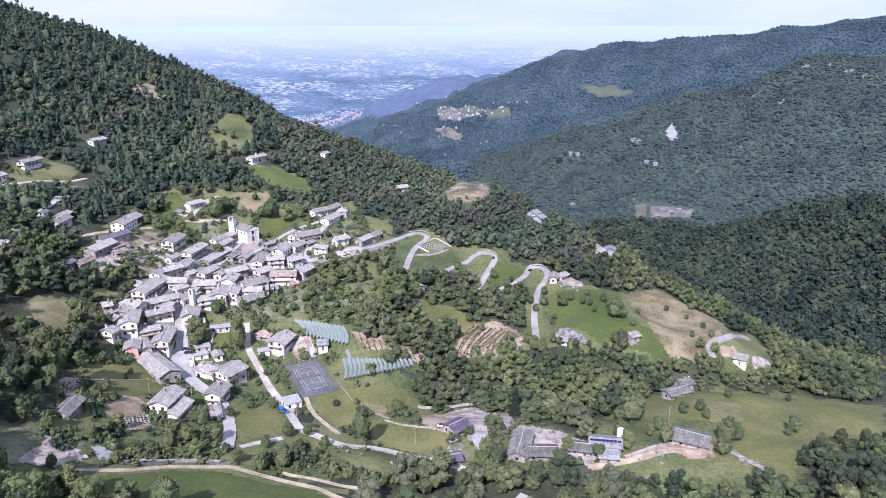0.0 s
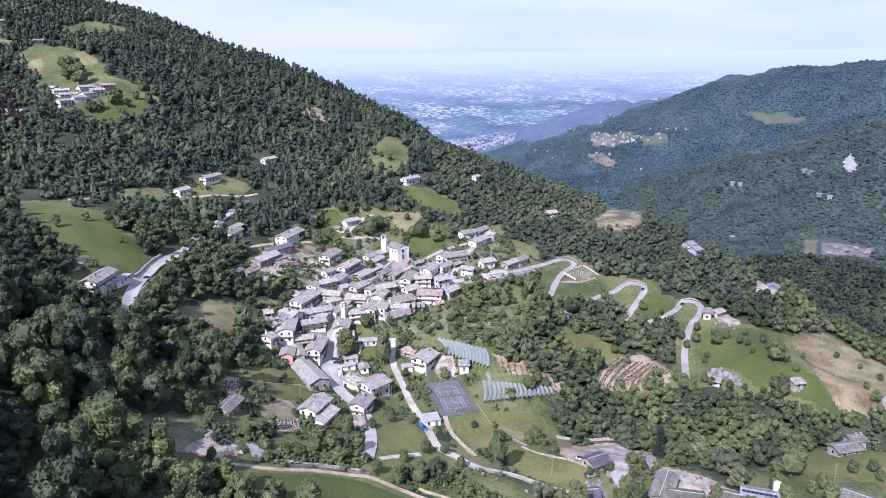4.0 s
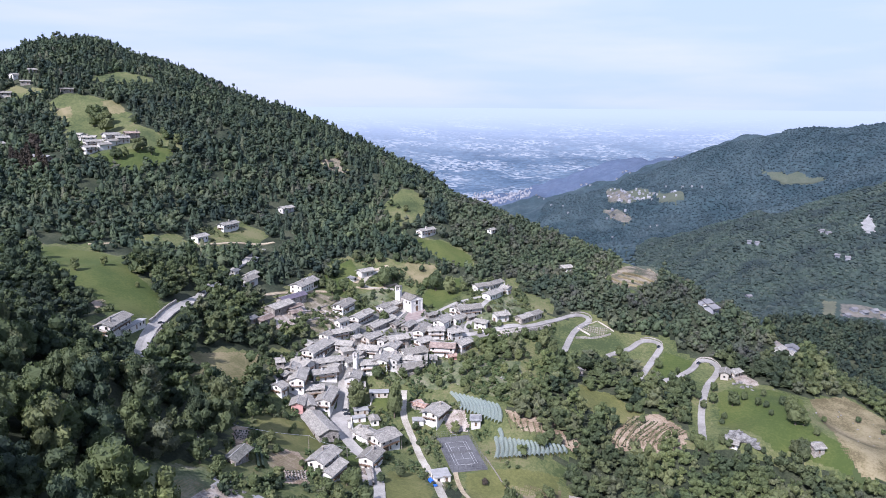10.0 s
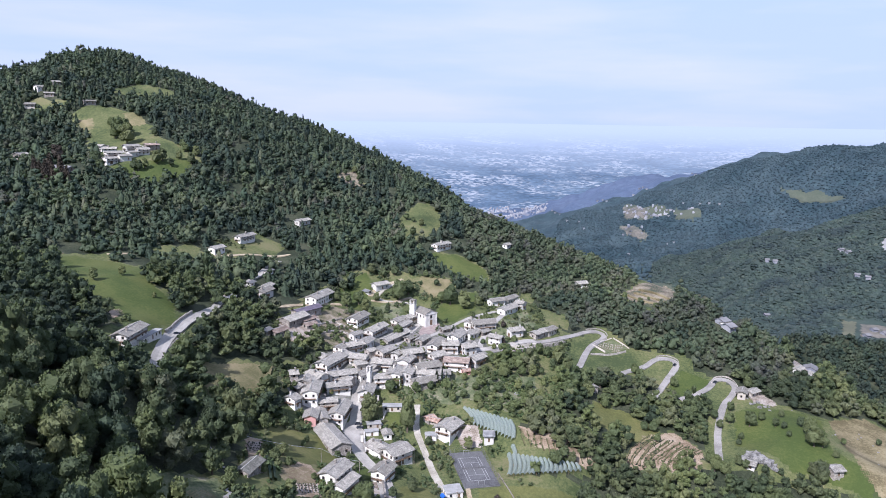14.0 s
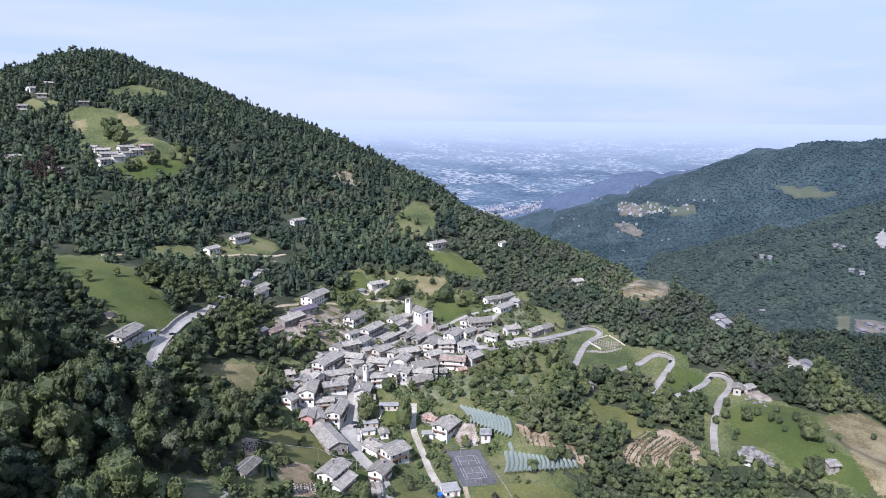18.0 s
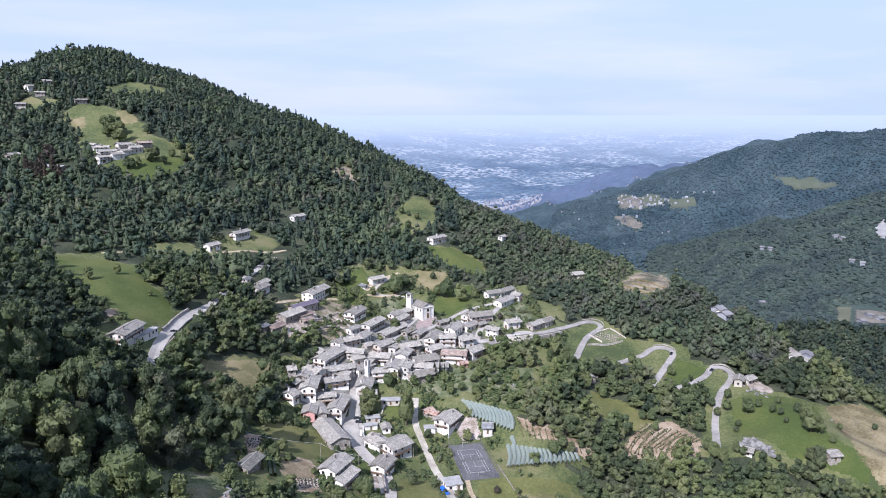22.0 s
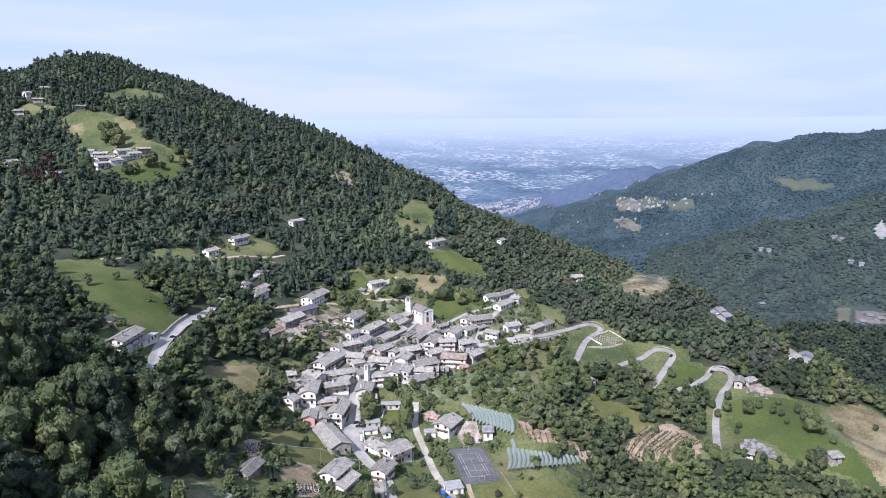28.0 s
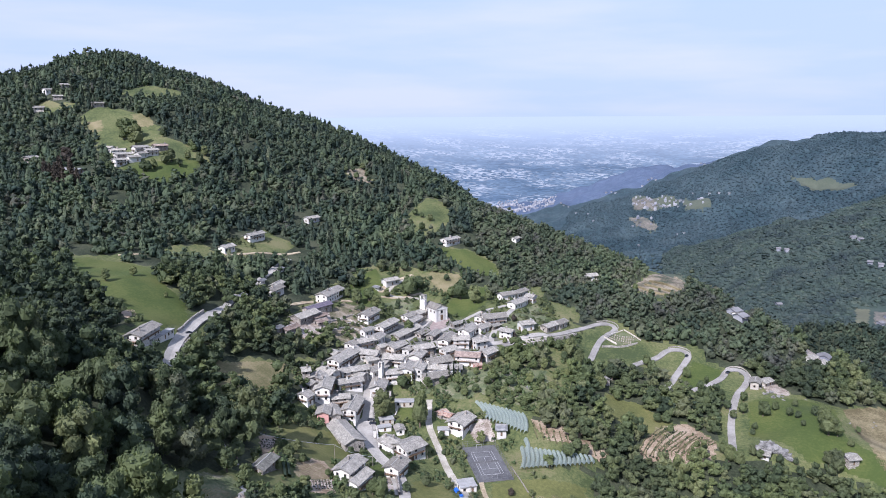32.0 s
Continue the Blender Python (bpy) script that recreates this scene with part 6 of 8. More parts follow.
# hamlet
BLOCK = "hamlet"
house(-483.8, 571.8, -4, 12.0, 6.4, 4.8)
house(-464.9, 563.7, 29, 10.7, 6.4, 4.8)
house(-450.8, 550.9, 52, 12.9, 6.4, 4.8)
house(-445.5, 538.7, 80, 11.7, 6.4, 4.8)
house(-450.1, 573.9, 66, 13.3, 7.2, 5.6)
house(-439.3, 575.0, 58, 10.9, 6.4, 4.8)
house(-442.3, 592.6, 62, 12.8, 6.4, 4.8, "stone", roof="brown")
house(-440.7, 551.8, 59, 10.1, 6.4, 4)
house(-625.5, 654.4, 82, 8.5, 6.4, 4)
house(-620.3, 673.1, 59, 7.7, 5.6, 3.2, "stone")
house(-608.4, 649.7, 42, 9.2, 4.8, 3.2, "stone")
house(-560.2, 652.4, 54, 11.2, 4.8, 3.2, "stone")
house(-610.9, 625.2, 38, 9.4, 6.4, 3.2, "cream")
house(-527.0, 524.5, 96, 12.8, 6.4, 4, "stone")
house(-441.7, 564.0, 80, 10.3, 5.6, 4)

# spur farms
BLOCK = "spur farms"
house(6.3, 277.4, 39, 9.1, 8, 3.2, "stone", roof="purple")
house(32.7, 262.3, 75, 18.9, 7, 3.2, "stone", roof="mossy")
house(40.5, 257.2, -2, 12.8, 7, 3.2, "stone", roof="mossy")
house(68.3, 262.5, -9, 12.8, 8, 3.2, "stone", roof="solar")
house(67.9, 255.4, -6, 7.0, 7, 2.8, "stone", roof="slate")
house(107.7, 270.2, -29, 14.4, 10, 3.2, "stone", roof="mossy")
house(119.7, 327.2, 25, 13.3, 7, 3.2, "stone", roof="mossy")
house(135.9, 361.8, 18, 8.1, 7, 4.8, "stone", roof="mossy")
house(-142.1, 240.5, 89, 11.5, 5.5, 2.8, "stone", roof="mossy")
house(179.6, 390.7, -32, 7.2, 8, 4)
house(4.5, 253.1, 15, 5.0, 5, 2.4, "stone", roof="purple")
house(57.5, 260.6, -13, 8.1, 6, 2.8, "stone", roof="mossy")

# valley houses
BLOCK = "valley houses"
house(338.9, 1078.1, 28, 7.2, 8, 3.6, "cream")
house(350.8, 1073.1, 42, 9.9, 8, 3.6, "cream")
house(369.1, 1089.5, 29, 7.3, 8, 3.6, "cream")
house(379.3, 1078.8, 25, 7.2, 8, 3.6, "cream")
house(322.8, 1051.6, 29, 7.2, 8, 3.6, "cream")
house(340.8, 985.0, 14, 7.2, 8, 3.6, "cream")
house(369.9, 1284.7, -23, 7.2, 8, 3.6, "cream")
house(382.0, 1272.6, -10, 7.2, 8, 3.6, "cream")
house(257.8, 1435.0, -6, 7.2, 8, 3.6, "cream")
house(270.8, 1431.1, 4, 7.2, 8, 3.6, "cream")
house(382.7, 1441.4, 23, 8.3, 8, 3.6, "cream")
house(392.5, 1434.4, 16, 7.6, 8, 3.6, "cream")
house(75.4, 575.1, 47, 7.2, 8, 3.6, "cream")
house(79.4, 568.5, 47, 7.2, 8, 3.6, "cream")
house(246.0, 945.1, 21, 7.2, 8, 3.6, "cream")
house(136.3, 555.8, 72, 8.0, 8, 3.6, "cream")
house(266.5, 928.7, -14, 7.2, 8, 3.6, "cream")
house(214.5, 1158.0, 19, 7.2, 8, 3.6, "cream")

# far houses
BLOCK = "far houses"
house(50.2, 2513.5, 18, 5.5, 5.5, 4)
house(59.9, 2494.6, 25, 5.5, 5.5, 4)
house(56.8, 2495.9, 27, 5.5, 5.5, 4)
house(16.5, 2582.7, -67, 11.5, 5.5, 4)
house(68.1, 2519.9, 27, 5.5, 5.5, 4)
house(65.8, 2574.4, -17, 5.5, 5.5, 4, "cream")
house(41.2, 2566.7, 19, 5.5, 5.5, 4)
house(45.7, 2534.0, 20, 5.5, 5.5, 4)
house(15.2, 2620.1, -52, 7.6, 5.5, 4, "cream")
house(31.2, 2503.3, -52, 7.0, 5.5, 4)
house(136.5, 2524.1, -26, 5.5, 5.5, 4, "cream")
house(139.1, 2523.4, -23, 5.5, 5.5, 4, "cream")
house(124.7, 2535.4, -17, 5.5, 5.5, 4)
house(73.3, 2503.3, 15, 5.5, 5.5, 4)
house(90.7, 2539.4, 2, 5.5, 5.5, 4, "cream")
house(153.1, 2477.7, -2, 5.5, 5.5, 4)
house(97.1, 2492.3, 11, 5.5, 5.5, 4)
house(118.0, 2509.4, -30, 5.5, 5.5, 4, "cream")
house(90.2, 2496.3, 20, 5.5, 5.5, 4)
house(129.5, 2477.1, -10, 5.5, 5.5, 4)
house(146.7, 2510.3, -6, 5.5, 5.5, 4)
house(103.4, 2539.3, 1, 5.5, 5.5, 4, "cream")
house(-4.3, 2392.9, 6, 5.5, 5.5, 4, "cream")
house(8.0, 2344.9, 35, 5.5, 5.5, 4, "cream")
house(-13.0, 2337.6, 18, 5.5, 5.5, 4)
house(10.0, 2365.8, 36, 5.5, 5.5, 4)
house(44.5, 2359.5, -7, 5.5, 5.5, 4, "cream")
house(-363.7, 3045.7, -29, 7.0, 5.5, 4, "cream")
house(-349.5, 3047.4, -17, 6.2, 5.5, 4, "cream")
house(-307.5, 2967.3, 28, 6.0, 5.5, 4)
house(-292.1, 2934.8, 55, 8.4, 5.5, 4, "cream")
house(-271.1, 2911.4, 10, 5.5, 5.5, 4, "cream")
house(-179.5, 2721.6, -26, 5.8, 5.5, 4)
house(-127.5, 3018.4, -40, 7.4, 5.5, 4)
house(-106.5, 3007.5, -19, 5.8, 5.5, 4)
house(-89.5, 2983.4, -38, 7.0, 5.5, 4)
house(14.6, 3006.7, -29, 6.1, 5.5, 4, "cream")
house(37.6, 3028.6, -55, 9.2, 5.5, 4, "cream")
house(50.6, 3019.7, -41, 6.9, 5.5, 4, "cream")
house(64.1, 2995.7, 11, 5.5, 5.5, 4)
house(241.4, 3095.1, -38, 6.3, 5.5, 4, "cream")
house(240.8, 2921.7, 44, 7.4, 5.5, 4, "cream")
house(119.2, 2219.2, -19, 5.5, 5.5, 4, "cream")
house(136.8, 2242.9, 43, 5.7, 5.5, 4)
house(8.1, 2137.0, -32, 5.5, 5.5, 4, "cream")
house(-145.9, 2496.9, -19, 5.5, 5.5, 4, "cream")
house(-227.6, 2760.1, -47, 8.2, 5.5, 4)
house(179.3, 2562.8, -14, 5.5, 5.5, 4)
house(230.2, 2535.7, -34, 5.5, 5.5, 4)
house(257.8, 2514.2, -23, 5.5, 5.5, 4, "cream")
house(287.2, 2499.4, 2, 5.5, 5.5, 4, "cream")
# ---- church, court, nets and small things ----
def church(x, y, turn):
    """A tall white church: nave with cornice, pilasters, pediment and a low apse."""
    home = thing("church", "tall white plastered church with a grey stone roof above the village", "church", pose(x, y, float(gz(x, y)), 0, 0, turn))
    HOUSES.append((x, y, 12))
    length, width, eaves, rise = 15.0, 10.5, 8.6, 2.4
    part("nave", gable_wall(length, width, eaves, rise, 4.0), M_WHITE, home)
    part("roof", gable_roof(length, width, eaves, rise, 0.6, 0.3, rng), M_STONE, home)
    for a in (-1, 1):
        for i in range(5):
            part("pilaster", boxed("pilaster", (-0.4, 0.4, -0.12, 0.12, -3, 8.0)), M_WHITE, home, at=pose(-length / 2 + 0.6 + i * (length - 1.2) / 4, a * (width / 2 + 0.1), 0))
        bm = bmesh.new()
        box(bm, -length / 2, length / 2, -0.25, 0.25, 8.0, 8.4)
        part("cornice", bm, M_WHITE, home, at=pose(0, a * (width / 2 + 0.22), 0))
        for i in range(3):
            part("window", window_mesh(), None, home, at=pose(-length / 2 + 4.8 + i * 4.2, a * (width / 2 + 0.02), 5.6) @ Matrix.Scale(1.0, 4))
    for i in range(4):
        part("pilaster", boxed("pilaster"), M_WHITE, home, at=pose(length / 2 + 0.1, -width / 2 + 0.6 + i * (width - 1.2) / 3, 0, 0, 0, 90))
    bm = bmesh.new()
    box(bm, length / 2 + 0.02, length / 2 + 0.45, -width / 2, width / 2, 8.0, 8.4)
    part("cornice", bm, M_WHITE, home)
    part("door", boxed("church_door", (-1.1, 1.1, -0.08, 0.08, 0, 3.8)), M_WOOD, home, at=pose(length / 2 + 0.06, 0, 0, 0, 0, 90))
    part("window", window_mesh(), None, home, at=pose(length / 2 + 0.03, 0, 5.2, 0, 0, 90) @ Matrix.Scale(1.5, 4))
    part("apse", gable_wall(7, 8, 5.5, 2, 4), M_WHITE, home, at=pose(-length / 2 - 3.5, 0, 0))
    part("apse_roof", gable_roof(7, 8, 5.5, 2, 0.4, 0.25, rng), M_STONE, home, at=pose(-length / 2 - 3.5, 0, 0))


BLOCK = "upper village"
church(-140.5, 490.0, -38)
tower(-149.5, 488.5, -8, 3.8, 17, "bell_tower", "white bell tower of the church above the village")
tower(-141.1, 375.1, -8, 2.4, 15, "bell_tower", "slim white bell tower among grey roofs")
HOUSES += [(-149.5, 487.5, 4), (-141.1, 375.1, 3)]


def ball_court(x, y, turn):
    z = float(gz(x, y))
    home = thing("ball_court", "dark grey fenced tennis court with white lines", "tennis court", pose(x, y, z, 0, 0, turn))
    bm = bmesh.new()
    box(bm, -18.5, 18.5, -8.8, 8.8, -1.2, 0.35)
    bmesh.ops.bevel(bm, geom=bm.edges[:], offset=0.08, segments=1, affect="EDGES")
    part("playing_surface", bm, M_COURT, home)
    bars = [(-11.9, 11.9, s * 5.48, 0) for s in (-1, 1)] + [(-11.9, 11.9, s * 4.11, 0) for s in (-1, 1)] + [(-6.4, 6.4, 0, 0)]
    bars += [(-5.48, 5.48, s * 11.9, 1) for s in (-1, 1)] + [(-4.11, 4.11, s * 6.4, 1) for s in (-1, 1)]
    for a, b, c, side in bars:
        bm = bmesh.new()
        if side:
            box(bm, c - 0.09, c + 0.09, a, b, 0.35, 0.362)
        else:
            box(bm, a, b, c - 0.09, c + 0.09, 0.35, 0.36)
        part("court_line", bm, M_LINE, home)
    bm = bmesh.new()
    box(bm, -0.04, 0.04, -6.2, 6.2, 0.36, 1.3)
    part("court_net", bm, M_FENCE, home)
    posts = [(-18.3 + 36.6 * i / 12, s * 8.6) for i in range(13) for s in (-1, 1)] + [(s * 18.3, -8.6 + 17.2 * i / 6) for i in range(1, 6) for s in (-1, 1)]
    for a, b in posts:
        part("fence_post", boxed("fence_post", (-0.05, 0.05, -0.05, 0.05, 0, 3.4)), M_FENCE, home, at=pose(a, b, 0.35))
    for s in (-1, 1):
        for h in (1.1, 2.2, 3.3):
            bm = bmesh.new()
            box(bm, -18.3, 18.3, s * 8.6 - 0.03, s * 8.6 + 0.03, 0.35 + h, 0.4 + h)
            part("fence_rail", bm, M_FENCE, home)
            bm = bmesh.new()
            box(bm, s * 18.3 - 0.03, s * 18.3 + 0.03, -8.6, 8.6, 0.35 + h, 0.4 + h)
            part("fence_rail", bm, M_FENCE, home)
    for s in (-1, 1):
        part("goal_frame", boxed("goal_frame", (-0.06, 0.06, -1.5, -1.38, 0, 2), (-0.06, 0.06, 1.38, 1.5, 0, 2), (-0.06, 0.06, -1.5, 1.5, 2, 2.12)), M_LINE, home, at=pose(s * 16.2, 0, 0.35))


ball_court(-67.5, 326.4, -64)

UPPER = [((-83.1, 372.7), (-74.0, 359.9)), ((-80.5, 372.2), (-72.0, 359.6)), ((-78.0, 371.8), (-70.0, 359.2)), ((-75.5, 371.3), (-68.0, 358.7)), ((-73.0, 370.7), (-66.0, 358.0)), ((-70.5, 370.0), (-64.0, 357.3)), ((-68.0, 369.0), (-61.9, 356.5)), ((-65.4, 368.1), (-59.9, 355.6)), ((-62.9, 367.0), (-57.9, 354.6)), ((-60.4, 366.1), (-55.9, 353.6)), ((-58.0, 365.3), (-53.9, 352.6)), ((-55.6, 364.7), (-51.9, 351.5))]
LOWER = [((-52.4, 342.8), (-48.9, 321.9)), ((-49.9, 341.9), (-46.7, 322.7)), ((-47.4, 340.9), (-44.6, 323.6)), ((-44.9, 340.0), (-42.5, 324.4)), ((-42.5, 339.0), (-40.3, 325.4)), ((-40.1, 338.2), (-38.2, 326.3)), ((-37.8, 337.7), (-36.1, 327.4)), ((-35.5, 337.9), (-34.0, 328.4)), ((-33.3, 338.4), (-31.8, 329.7)), ((-31.1, 339.1), (-29.7, 331.1)), ((-28.9, 340.0), (-27.6, 332.8)), ((-26.7, 341.2), (-25.5, 334.5)), ((-24.5, 342.5), (-23.4, 336.5)), ((-22.3, 343.8), (-21.3, 338.4)), ((-20.1, 345.2), (-19.1, 340.4)), ((-17.9, 346.6), (-16.9, 342.3)), ((-51.4, 348.3), (-49.1, 336.7))]


def netting(label, rows, width, height):
    """Hail nets stretched over rows of low fruit trees."""
    x, y = np.mean([a for a, b in rows], 0)
    home = thing("orchard_netting", label, "netting", pose(x, y, float(gz(x, y))))
    for k, (a, b) in enumerate(rows):
        a, b = np.array(a), np.array(b)
        n = max(3, int(np.hypot(*(b - a)) / 1.6))
        d = (b - a) / np.hypot(*(b - a))
        side = np.array([-d[1], d[0]])
        r = np.random.RandomState(k)
        v = []
        for i in range(n + 1):
            bow = 1.1 * math.sin(math.pi * i / n)
            p = a + (b - a) * i / n + side * bow
            for u in np.linspace(-1, 1, 7):
                q = p + side * u * width / 2
                h = height * (1 - 0.34 * abs(u) ** 1.8) + r.uniform(-0.12, 0.12) - 0.15 * (i % 3 == 1)
                v.append((q[0] - x, q[1] - y, float(gz(*q)) + h - home.matrix_world.translation.z))
        part("net", mesh_of("net", v, grid_faces(n + 1, 7), M_NET), None, home)
        for i in range(0, n + 1, 3):
            p = a + (b - a) * i / n
            part("post", boxed("net_post", (-0.05, 0.05, -0.05, 0.05, 0, 2.4)), M_WOOD, home, at=pose(p[0] - x, p[1] - y, float(gz(*p)) - home.matrix_world.translation.z))


netting("pale green hail nets over curved orchard rows", UPPER, 2.3, 3.0)
netting("pale green hail nets over straight orchard rows", LOWER, 2.2, 2.8)

for k, row in enumerate(TERRACES):
    bank("terrace_bank", "grassy bank between bare terraces", "bank", row, 0.6, 0.45, M_VERGE, kind="structure", step=1.5)


for row in ([(3, 606), (15, 591), (28, 584)], [(9, 620), (22, 604), (34, 594)], [(13, 631), (27, 616), (38, 603)]):
    bank("quarry_bench", "broken tan rock bench of the quarry", "bank", row, 2.2, 1.6, M_PASTURE, kind="structure", step=2.0)


def silo(x, y):
    home = thing("silo", "white round metal silo beside the farm barn", "silo", pose(x, y, float(gz(x, y))))
    HOUSES.append((x, y, 3))
    bm = bmesh.new()
    bmesh.ops.create_cone(bm, cap_ends=True, segments=20, radius1=1.5, radius2=1.5, depth=5.5, matrix=Matrix.Translation((0, 0, 4.2)))
    part("barrel", bm, M_SILO, home)
    bm = bmesh.new()
    bmesh.ops.create_uvsphere(bm, u_segments=16, v_segments=8, radius=1.5, matrix=Matrix.Translation((0, 0, 6.95)) @ Matrix.Diagonal((1, 1, 0.6, 1)))
    part("dome", bm, M_SILO, home)
    bm = bmesh.new()
    bmesh.ops.create_cone(bm, cap_ends=True, segments=16, radius1=0.4, radius2=1.5, depth=1.2, matrix=Matrix.Translation((0, 0, 0.95)))
    part("hopper", bm, M_SILO, home)
    for i in range(4):
        part("leg", boxed("silo_leg", (-0.08, 0.08, -0.08, 0.08, -0.6, 1.6)), M_METAL, home, at=pose(1.2 * math.cos(i * math.pi / 2), 1.2 * math.sin(i * math.pi / 2), 0))


silo(75.5, 266.2)


def car(x, y, turn, mat, label, lift=0.3, van=False):
    """A small car: body, cabin, wheels."""
    home = thing("car", label, "car", pose(x, y, float(gz(x, y)) + lift, 0, 0, turn), group="parked cars")
    h = 1.0 if van else 0.75
    part("body", boxed("car_body%d" % van, (-2.0, 2.0, -0.85, 0.85, 0.3, 0.35 + h * 0.75), bevel=0.18), mat, home)
    part("cabin", boxed("car_cabin%d" % van, (-1.7 if van else -1.5, 1.2 if van else 0.8, -0.75, 0.75, 0.9, 1.9 if van else 1.45), bevel=0.22), mat if van else M_GLASS, home)
    for a in (-1.3, 1.3):
        for b in (-0.8, 0.8):
            key = "wheel"
            if key not in PART_MESH:
                bm = bmesh.new()
                bmesh.ops.create_cone(bm, cap_ends=True, segments=14, radius1=0.32, radius2=0.32, depth=0.2, matrix=pose(0, 0, 0, 90))
                PART_MESH[key] = bpy.data.meshes.new(key)
                bm.to_mesh(PART_MESH[key])
                bm.free()
            part("wheel", PART_MESH[key], M_TYRE, home, at=pose(a, b, 0.32))


M_TYRE = material("tyre", speckled((0.02, 0.02, 0.02), (0.03, 0.03, 0.03), scale=1, fine=5))
M_CARS = [material("car_paint_" + n, speckled(tuple(0.85 * v for v in c), c, scale=1, fine=6), 0.3) for n, c in (("white", (0.75, 0.75, 0.74)), ("grey", (0.25, 0.26, 0.28)), ("red", (0.35, 0.04, 0.04)), ("dark", (0.03, 0.035, 0.05)))]
car(-74.0, 291.5, -50, M_BLUE, "bright blue van parked beside the lane", van=True)
car(-72.0, 289.0, -50, M_BLUE, "bright blue car parked beside the lane")
car(37.0, 499.0, 70, M_CARS[3], "dark car on the hairpin bend")
car(62.5, 485.0, 60, M_CARS[3], "dark car entering the hairpin bend")
car(-233.5, 325.0, 66, M_CARS[3], "dark car on the road by the farm")
for i, (x, y) in enumerate(((-135.9, 344.3), (-134.2, 342.0), (-125.0, 348.5), (-127.0, 352.5))):
    car(x, y, 20 + 8 * i, M_CARS[(3, 3, 1, 1)[i]], ("dark", "dark", "grey", "grey")[i] + " car parked on the village square")
for i, (x, y) in enumerate(((-0.5, 281.0), (4.5, 268.0), (52.0, 255.5))):
    car(x, y, 35 * i, M_CARS[i], ("white", "grey", "red")[i] + " car parked in the farm yard")


def pole(x, y, height):
    home = thing("utility_pole", "thin grey wooden utility pole in the meadow", "pole", pose(x, y, float(gz(x, y))), group="utility poles")
    bm = bmesh.new()
    bmesh.ops.create_cone(bm, cap_ends=True, segments=8, radius1=0.16, radius2=0.1, depth=height + 1, matrix=Matrix.Translation((0, 0, height / 2 - 0.5)))
    part("mast", bm, M_RUBBISH, home)
    part("crossarm", boxed("crossarm", (-0.7, 0.7, -0.06, 0.06, 0, 0.12)), M_WOOD, home, at=pose(0, 0, height - 0.5))
    for a in (-0.5, 0.5):
        part("insulator", boxed("insulator", (-0.05, 0.05, -0.05, 0.05, 0, 0.25), bevel=0.015), M_SILO, home, at=pose(a, 0, height - 0.38))




def wayside_pillar(x, y):
    """A slim plastered pillar with a niche and a small cap."""
    home = thing("wayside_pillar", "slim white plastered wayside pillar beside the street", "pillar", pose(x, y, float(gz(x, y)) + 0.1, 0, 0, 30))
    part("base", boxed("pillar_base", (-0.85, 0.85, -0.85, 0.85, -0.8, 0.7), bevel=0.05), M_RUBBLE, home)
    part("shaft", boxed("pillar_shaft", (-0.6, 0.6, -0.6, 0.6, 0.7, 4.6), bevel=0.04), M_WHITE, home)
    part("cap", boxed("pillar_cap", (-0.8, 0.8, -0.8, 0.8, 4.6, 4.85), (-0.5, 0.5, -0.5, 0.5, 4.85, 5.2), bevel=0.04), M_STONE, home)


wayside_pillar(-127.8, 328.3)


def picket_fence(x0, y0, x1, y1):
    """A low white fence: posts, two rails and pales."""
    c, turn, span = Vector(((x0 + x1) / 2, (y0 + y1) / 2)), math.degrees(math.atan2(y1 - y0, x1 - x0)), math.hypot(x1 - x0, y1 - y0)
    home = thing("fence", "low white fence round the village square", "fence", pose(c.x, c.y, float(gz(c.x, c.y)), 0, 0, turn))
    for h in (0.35, 1.0):
        bm = bmesh.new()
        box(bm, -span / 2, span / 2, -0.04, 0.04, h, h + 0.1)
        part("rail", bm, M_WHITE, home)
    for i in range(int(span / 0.7) + 1):
        part("pale", boxed("fence_pale", (-0.09, 0.09, -0.07, -0.04, -0.6, 1.25)), M_WHITE, home, at=pose(-span / 2 + 0.7 * i, 0, 0))


for ends in ((-130.2, 340.7, -123.1, 344.3), (-123.1, 344.3, -126.4, 357.5), (-126.4, 357.5, -123.0, 365.1)):
    picket_fence(*ends)


for x, y, h in ((103.8, 289.7, 9), (-131.9, 286.8, 8), (-115.0, 292.0, 8), (-12.0, 270.0, 8), (-97.0, 321.0, 8), (-66.0, 285.0, 8), (124.0, 350.0, 9)):
    pole(x, y, h)

for i in range(30):
    a, b = -9 + 2.0 * (i % 10) + rng.uniform(-0.3, 0.3), -4.0 + 3.6 * (i // 10)
    x, y = -6.0 + a * 0.8 + b * 0.5, 508.0 + b * 1.2 + a * 0.1
    stone = thing("gravestone", "small grey gravestone in the walled cemetery", "gravestone", pose(x, y, float(gz(x, y)) + 0.1, 0, 0, rng.uniform(-8, 8)), group="cemetery graves")
    part("headstone", boxed("headstone", (-0.4, 0.4, -0.1, 0.1, -0.3, 0.9), bevel=0.05), M_RUBBLE, stone)
    part("slab", boxed("grave_slab", (-0.4, 0.4, -1.7, -0.15, -0.3, 0.18), bevel=0.04), M_ROUGH, stone)


def rock_mesh(seed):
    v, f = lump(seed, 2, 0.55, 0.8)
    return mesh_of("rock", v * (1 + 0.1 * np.random.RandomState(seed).normal(size=(len(v), 1))), f, M_CRAG)


